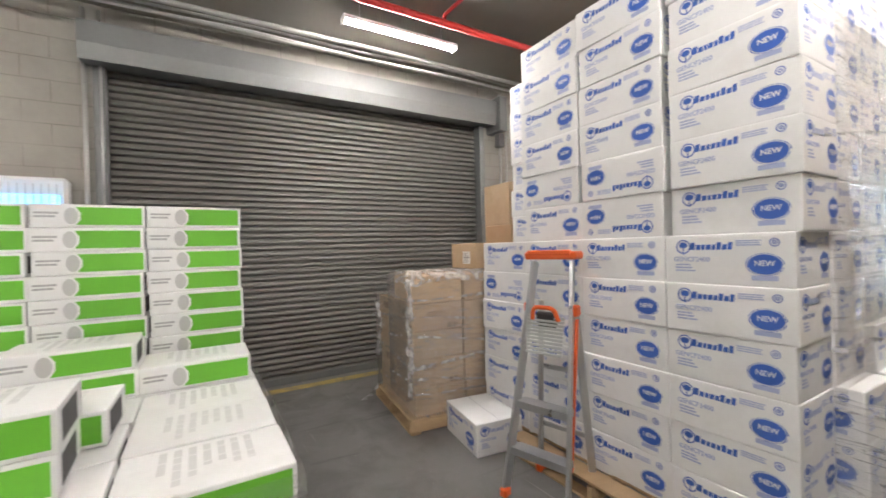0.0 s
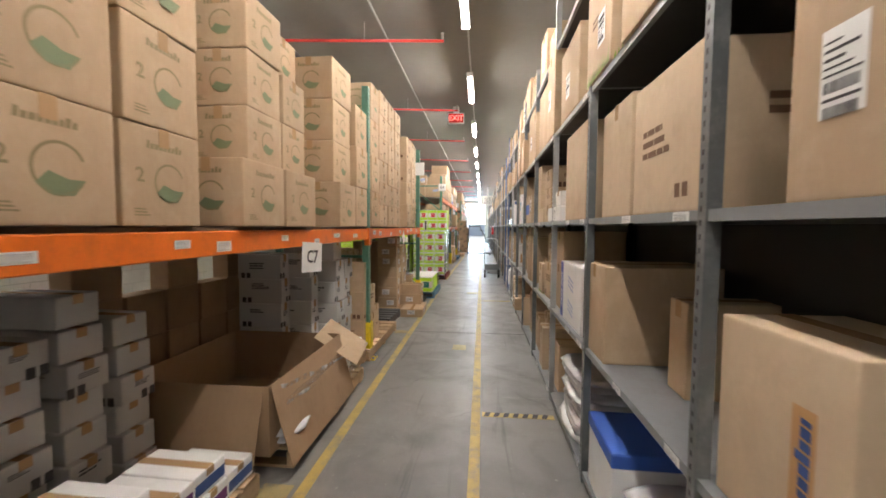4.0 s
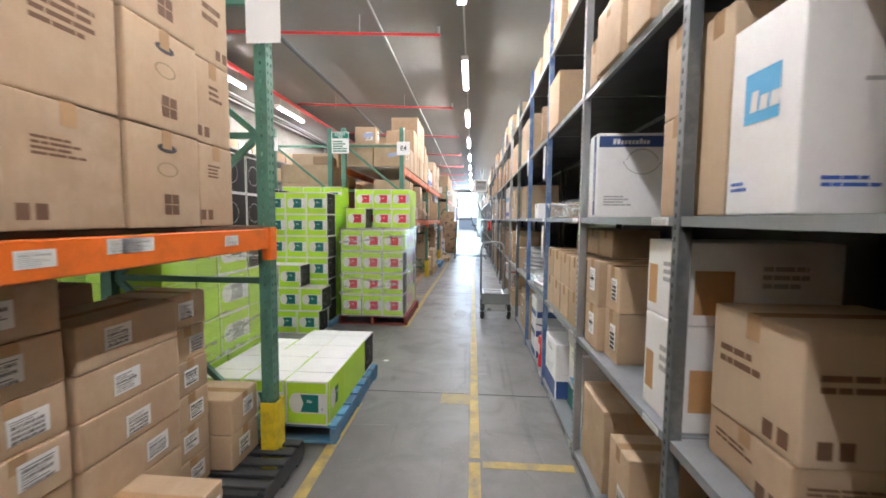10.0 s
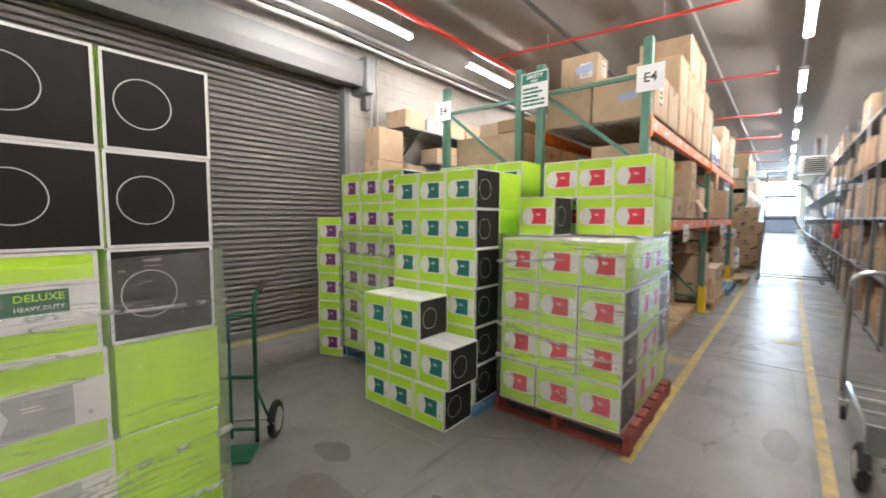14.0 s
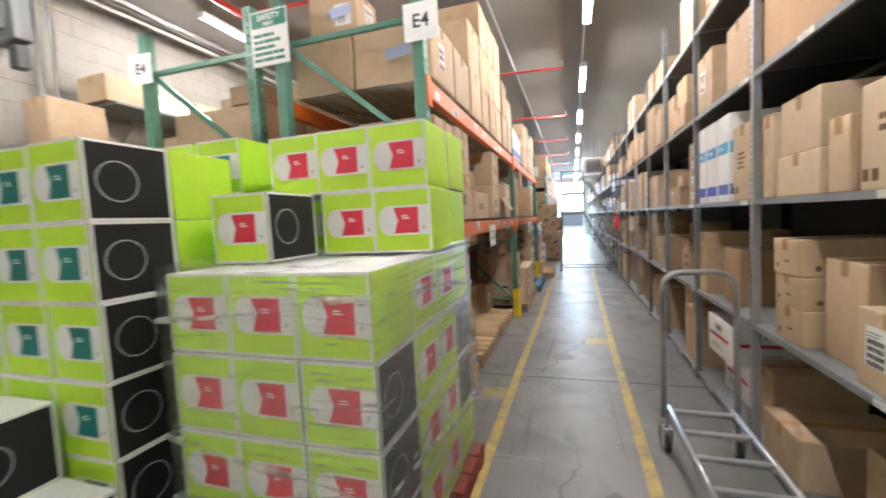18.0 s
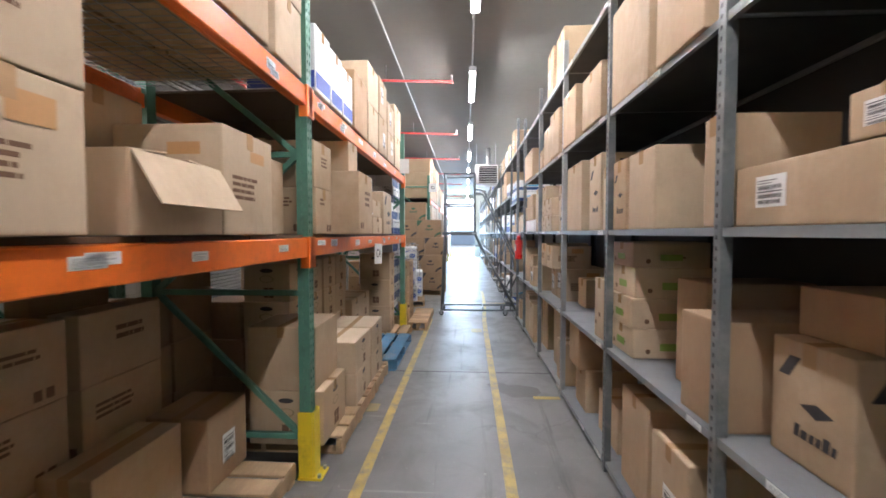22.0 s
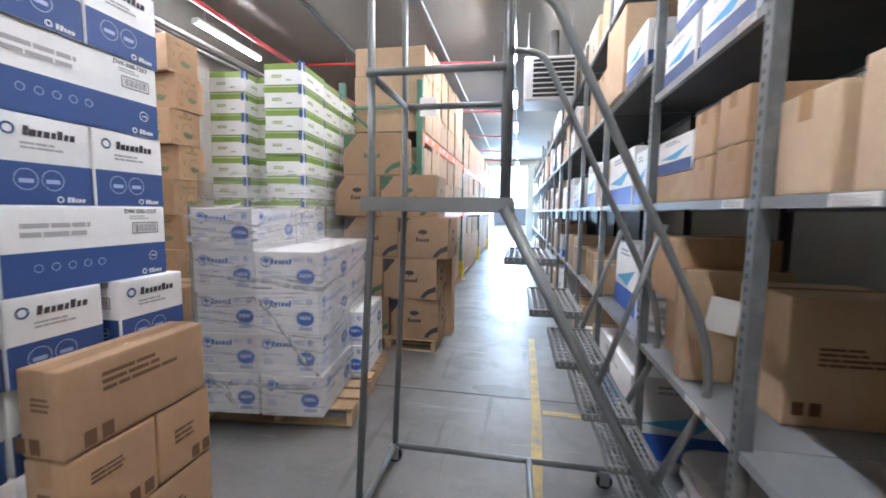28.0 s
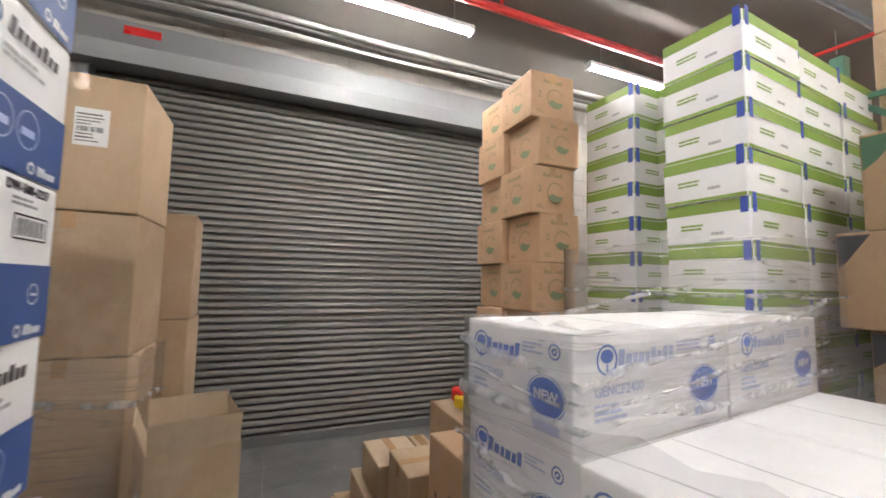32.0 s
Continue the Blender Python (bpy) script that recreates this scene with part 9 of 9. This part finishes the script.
band(gl, (0.42, 0.42, 0.21), ("-y", "+x"), PURPLE_INK, 0.04, 0.11, "purple_band", "purple pictures")
band(gl, (0.42, 0.42, 0.21), ("-y", "+x"), ORANGE_INK, 0.16, 0.18, "orange_band", "orange stripe")
pallet(pose(-2.18, 25.4, 0), 0.55, 0.62, WOOD)
for k in range(2):
    rbox(25.18, 25.54, 0.344 + k * 0.30, 0.298, "Rs", -2.04, 0.40, None, "stacked on a white carton")

# white towel cases on a pallet, long sides to the aisle, the load standing a little askew
EH, ED, EL = 0.270, 0.41, 0.63
ASKEW = pose(-1.85, 25.07, 0.135, 0, 0, 6.5)
eproto = towel_case((ED, EL, EH), ASKEW @ pose(ED / 2, EL / 2, 0), "white carton of paper towels printed in blue, in film")
for k in range(5):
    for i in range(2):
        for j in range(2):
            if (k == 4 and i) or (i, j, k) == (0, 0, 0):
                continue
            r = random.Random(i * 7 + j * 3 + k)
            copy_thing(eproto, ASKEW @ pose((i + 0.5) * (ED + 0.002) + r.uniform(-0.008, 0.008) + (0.13 if k < 2 and i and j else 0.02 if k == 0 and i else 0), (j + 0.5) * (EL + 0.004) + r.uniform(-0.01, 0.01), k * (EH + 0.0008), 0, 0, r.uniform(-1.2, 1.2)))
pallet(pose(-1.47, 25.84, 0, 0, 0, 6.5), 1.06, 1.2, WOOD)
ewrap = wrap("stretch_wrap", 0.0, 2 * ED + 0.02, 0.0, 2 * EL + 0.02, 0.0, 1.16, 61)
ewrap.matrix_basis = ASKEW
for pts, rad, sd in (([(0.41, -0.035, 0.80), (0.55, -0.035, 0.66), (0.72, -0.035, 0.40), (0.84, -0.03, 0.26)], 0.010, 31), ([(0.0, -0.03, 1.03), (0.2, -0.035, 0.98), (0.41, -0.035, 1.0)], 0.012, 32), ([(0.0, -0.035, 0.80), (0.2, -0.035, 0.74), (0.41, -0.035, 0.80), (0.6, -0.035, 0.72)], 0.009, 33), ([(0.06, -0.04, 0.28), (0.2, -0.04, 0.20), (0.3, -0.045, 0.05)], 0.018, 34), ([(0.90, 0.1, 0.75), (0.89, 0.5, 0.55), (0.89, 1.0, 0.2)], 0.009, 35)):
    film_rope(ewrap, pts, rad, sd)
etop = wrap("stretch_wrap", 0.0, ED + 0.01, 0.0, 2 * EL + 0.02, 1.10, 1.352, 62)
etop.matrix_basis = ASKEW

# white and green cases in film: three columns of unlike depth
GW, GD, GH = 0.365, 0.495, 0.205
gproto = green_stripe_case((GW, GD, GH), pose(-1.945, 26.55, 0.135))
GCOLS = ((-1.945, 26.30, 5.0, 3, 13), (-2.275, 26.66, 4.0, 2, 13), (-2.62, 26.425, 3.0, 2, 13))
for cx, y0, turn, deep, n in GCOLS:
    for k in range(n):
        for j in range(deep):
            if cx > -2 and (j, k) == (0, 0):
                continue
            r = random.Random(int(cx * -100) + j * 3 + k * 7)
            copy_thing(gproto, pose(cx, y0, 0.135 + k * GH, 0, 0, turn) @ pose(r.uniform(-0.008, 0.008), 0.25 + j * 0.50 + r.uniform(-0.008, 0.008), 0, 0, 0, r.uniform(-1, 1)))
pallet(pose(-2.05, 26.95, 0), 0.85, 1.2, WOOD)
pallet(pose(-2.62, 26.85, 0), 0.45, 1.0, WOOD)
wrap("stretch_wrap", -2.83, -1.72, 26.27, 27.75, 0.12, 1.80, 67)
# brown eco boxes in a tall stack
for k in range(9):
    for i in range(2):
        rbox(26.04 + 0.05 * ((k + i) % 2), 26.40 + 0.02 * ((k + i) % 2), 0.13 + 0.322 * k, 0.32, "Re", -2.90 - i * 0.38 + 0.03 * (k % 2), 0.37, None, "stacked by the roller door")
pallet(pose(-3.27, 26.22, 0), 0.78, 0.42, WOOD)
# brown cases with green corners, stacked unevenly
pallet(pose(-1.15, 27.15, 0), 1.05, 0.55, WOOD)
TCH = 0.43
for k, (x, w, seed, turn) in enumerate(((-0.86, 0.52, 1, 1.0), (-1.39, 0.50, 0, -1.0), (-0.90, 0.58, 1, -1.5), (-1.47, 0.52, 0, 1.0), (-1.35, 0.60, 1, 0.5), (-0.76, 0.54, 1, -2.0), (-1.49, 0.50, 1, 1.5), (-0.93, 0.60, 0, -1.0), (-1.33, 0.62, 0, 2.5))):
    tree_case((w, 0.48, TCH - 0.003), pose(x, 27.15 + 0.02 * math.sin(k * 2.0), 0.133 + (k // 2) * TCH, 0, 0, turn), seed)
rbox(27.5, 27.74, 0.0, 1.25, "R", -0.55, 0.42, 0, "standing beside the rack")


def rolling_ladder():
    """Grey steel warehouse ladder on casters: platform, guard rails, seven mesh treads."""
    lad = new("rolling_ladder")
    lad.location = (0, 0, 0)
    tagged(lad, "grey steel rolling warehouse ladder standing across the aisle", "ladder")
    R = 0.017
    x0, x1, xs = -0.42, 0.14, 0.92
    ya, yb = 24.45, 25.02
    pz, top = 1.535, 2.62

    def bar(name, pts, r=R, rounded=0.0, label=""):
        return part(name, mesh(name, *tube_data(bent(pts, rounded) if rounded else pts, r, 8), LADDER_GREY, smooth=True), lad, None, label)

    for y in (ya, yb):
        bar("base_rail", [(x0 - 0.06, y, 0.10), (xs, y, 0.10)])
        bar("rear_post", [(x0 - 0.06, y, 0.10), (x0, y + (0.03 if y == ya else -0.03), pz), (x0, y + (0.03 if y == ya else -0.03), top - 0.02)])
        bar("front_post", [(x1, y + (0.03 if y == ya else -0.03), pz - 0.02), (x1, y + (0.03 if y == ya else -0.03), top)])
        bar("stair_string", [(x1, y, pz - 0.03), (xs, y, 0.06)], 0.022)
        bar("handrail", [(x1, y, top - 0.30), (x1 + 0.16, y, top - 0.32), (xs - 0.02, y, 1.06), (xs + 0.02, y, 0.80), (xs - 0.16, y, 0.42)], R, 0.12)
        bar("top_rail", [(x0, y, top - 0.004), (x1, y, top - 0.004)])
        bar("mid_rail", [(x0, y, 2.05), (x1, y, 2.05)])
        bar("rail_stay", [(0.52, y, 0.78), (0.74, y, 1.45)], 0.012)
    for z, x in ((0.10, x0 - 0.06), (0.10, xs), (2.05, x0), (top, x0), (0.10, 0.3)):
        bar("cross_bar", [(x, ya, z), (x, yb, z)])
    part("platform", block("platform", x1 - x0 + 0.06, yb - ya - 0.026, 0.02, LADDER_GREY, 0.003), lad, pose((x0 + x1) / 2, (ya + yb) / 2, pz), "grey steel platform")
    for q in (ya, yb):
        part("platform_edge", block("platform_edge", x1 - x0 + 0.08, 0.012, 0.06, LADDER_GREY, 0.002), lad, pose((x0 + x1) / 2, q, pz - 0.02), "deep steel edge plate")
    n = 6
    for k in range(n):
        t = (k + 1) / (n + 1)
        x, z = x1 + (xs - x1) * t, pz - 0.03 + (0.06 - pz) * t
        d = []
        for j in range(8):
            d.append(block_data(0.006, yb - ya - 0.04, 0.012, 0.001, (-0.09 + j * 0.026, 0, 0)))
        for j in range(12):
            d.append(block_data(0.19, 0.005, 0.008, 0.001, (0, -0.25 + j * 0.0455, -0.004)))
        tr = part("tread", mesh("tread", *joined(block_data(0.20, 0.012, 0.03, 0.002, (0, -(yb - ya) / 2 + 0.03, -0.005)), block_data(0.20, 0.012, 0.03, 0.002, (0, (yb - ya) / 2 - 0.03, -0.005)), block_data(0.01, yb - ya - 0.05, 0.03, 0.002, (-0.1, 0, -0.005)), block_data(0.01, yb - ya - 0.05, 0.03, 0.002, (0.1, 0, -0.005))), LADDER_GREY), lad, pose(x, (ya + yb) / 2, z))
        part("grating", mesh("grating", *joined(*d), STEEL), tr)
    for x, y in ((x0 - 0.06, ya), (x0 - 0.06, yb), (xs - 0.22, ya), (xs - 0.22, yb)):
        c = part("caster_fork", mesh("caster_fork", *joined(block_data(0.05, 0.006, 0.08, 0.001, (0, -0.02, 0.06)), block_data(0.05, 0.006, 0.08, 0.001, (0, 0.02, 0.06)), block_data(0.06, 0.06, 0.008, 0.001, (0, 0, 0.098))), STEEL), lad, pose(x, y, 0.0))
        part("caster_wheel", mesh("caster_wheel", *disc_data(0.042, 0.026, 16, 1), BLACK_RUBBER), c, pose(0, 0, 0.042))
    part("hanging_tag", block("hanging_tag", 0.004, 0.10, 0.13, LABEL, 0.001), lad, pose(xs + 0.03, ya - 0.02, 1.12, 8, 0, 70), "white paper tag")
    return lad


rolling_ladder()

# ---- fittings ----
def heater():
    h = thing("unit_heater", block("unit_heater", 0.62, 0.55, 0.52, WHITE_METAL, 0.02), pose(0.52, 28.3, 3.10), "off-white ceiling unit heater with dark louvres", "heater")
    part("dark_grille", block("dark_grille", 0.48, 0.006, 0.44, BLACK_AND_SHADE, 0.002), h, pose(0.04, -0.278, 0.0))
    for k in range(7):
        part("louvre", block("louvre", 0.48, 0.05, 0.008, WHITE_METAL, 0.002), h, pose(0.04, -0.29, -0.18 + k * 0.06, 28))
    for s in (-1, 1):
        part("hanger_rod", mesh("hanger_rod", *tube_data([(s * 0.26, 0, 0.25), (s * 0.26, 0, CEIL - 3.10)], 0.008, 6), STEEL), h)
    part("flue", mesh("flue", *tube_data(bent([(0.1, 0.27, 0.1), (0.1, 0.6, 0.1), (0.1, 0.6, CEIL - 3.10)], 0.1), 0.06, 12), STEEL, smooth=True), h)
    return h


heater()
ex = thing("exit_sign", block("exit_sign", 0.34, 0.05, 0.22, WHITE_METAL, 0.008), pose(-0.30, 11.55, 3.74), "red lit exit sign hanging from the ceiling", "exit sign")
part("red_face", block("red_face", 0.30, 0.004, 0.18, RED_ENAMEL, 0.001), ex, pose(0, -0.028, 0))
part("exit_letters", letter_mesh("EXIT", 0.145, EXIT_RED), ex, pose(0, -0.032, 0, 90), "glowing red letters")
part("ceiling_mount", block("ceiling_mount", 0.12, 0.04, CEIL - 3.85, WHITE_METAL, 0.004), ex, pose(0, 0, (CEIL - 3.85) / 2 + 0.11))


def extinguisher(m, label):
    e = thing("fire_extinguisher", mesh("fire_extinguisher", *joined(tube_data([(0, 0, 0.0), (0, 0, 0.02), (0, 0, 0.30)], 0.055, 14), tube_data([(0, 0, 0.30), (0, 0, 0.36)], 0.03, 12)), RED_ENAMEL, smooth=True), m, label, "fire extinguisher")
    part("valve", block("valve", 0.05, 0.03, 0.05, STEEL, 0.006), e, pose(0, 0, 0.38))
    part("lever", block("lever", 0.10, 0.02, 0.012, DARK_INK, 0.003), e, pose(-0.03, 0, 0.41, 0, 14))
    part("hose", mesh("hose", *tube_data(bent([(0.03, 0, 0.38), (0.08, 0, 0.36), (0.075, 0, 0.10)], 0.05), 0.010, 8), BLACK_RUBBER), e)
    part("instruction_label", block("instruction_label", 0.012, 0.06, 0.10, LABEL, 0.002), e, pose(-0.05, 0, 0.18))
    return e


extinguisher(pose(0.79, 23.3, 1.12), "red fire extinguisher hanging on a shelf post")
hook = thing("extinguisher_hook", block("extinguisher_hook", 0.03, 0.03, 0.10, STEEL, 0.004), pose(0.838, 23.25, 1.50), "steel hook for an extinguisher on a shelf post", "hook")
extinguisher(pose(0.92, 12.72, LEVELS[0] + 0.002), "red fire extinguisher standing on the bottom shelf")
# green carton corner showing on the bottom shelf
carton((0.3, 0.3, 0.2), pose(1.1, 11.7, LEVELS[0] + 0.51), "G", 5, (), "on the bottom shelf")

# blue tape patches on the upper cartons by the sign
for x, z in ((-1.20, 2.62), (-1.62, 2.96)):
    p = thing("blue_tape", block("blue_tape", 0.17, 0.002, 0.07, PALE_BLUE_INK, 0.0004), pose(x, 15.716 if z < 2.8 else 15.736, z, 0, -8), "strip of pale blue tape on a carton", "tape")
# second board of the wall shelf, with cartons
ws2 = new("wall_shelf")
ws2.location = (-4.68, 17.95, 2.40)
tagged(ws2, "grey steel wall shelf holding small brown boxes", "shelf")
part("shelf_board", block("shelf_board", 0.5, 2.4, 0.03, LADDER_GREY), ws2, pose(0, 0, -0.015))
for y in (-1.0, 0.9):
    part("bracket", mesh("bracket", *tube_data([(-0.30, y, -0.4), (0.2, y, -0.03)], 0.014, 6), LADDER_GREY), ws2)
for k, (y, w, h) in enumerate(((16.85, 0.3, 0.24), (17.2, 0.4, 0.3), (17.66, 0.35, 0.22), (18.1, 0.42, 0.3))):
    carton((0.36, w, h), pose(-4.66, y + w / 2, 2.402, 0, 0, 2 - k), "K" if k % 2 else "P", k + 30, ("+x", "-y"), "on a wall shelf")
# scrap of paper and crumpled film on the floor
thing("paper_scrap", block("paper_scrap", 0.05, 0.04, 0.003, LABEL, 0.001), pose(-0.71, 12.92, 0.002, 0, 0, 20), "small scrap of white paper on the floor", "paper")
plastic_bundle(pose(-1.05, 5.55, 0.134, 0, 0, 12), 0.34, 0.62, 0.11, 7, "crumpled clear film hanging off a pallet")

# ink still waiting to be laid down
for nm in list(PENDING):
    printing(bpy.data.objects[nm])
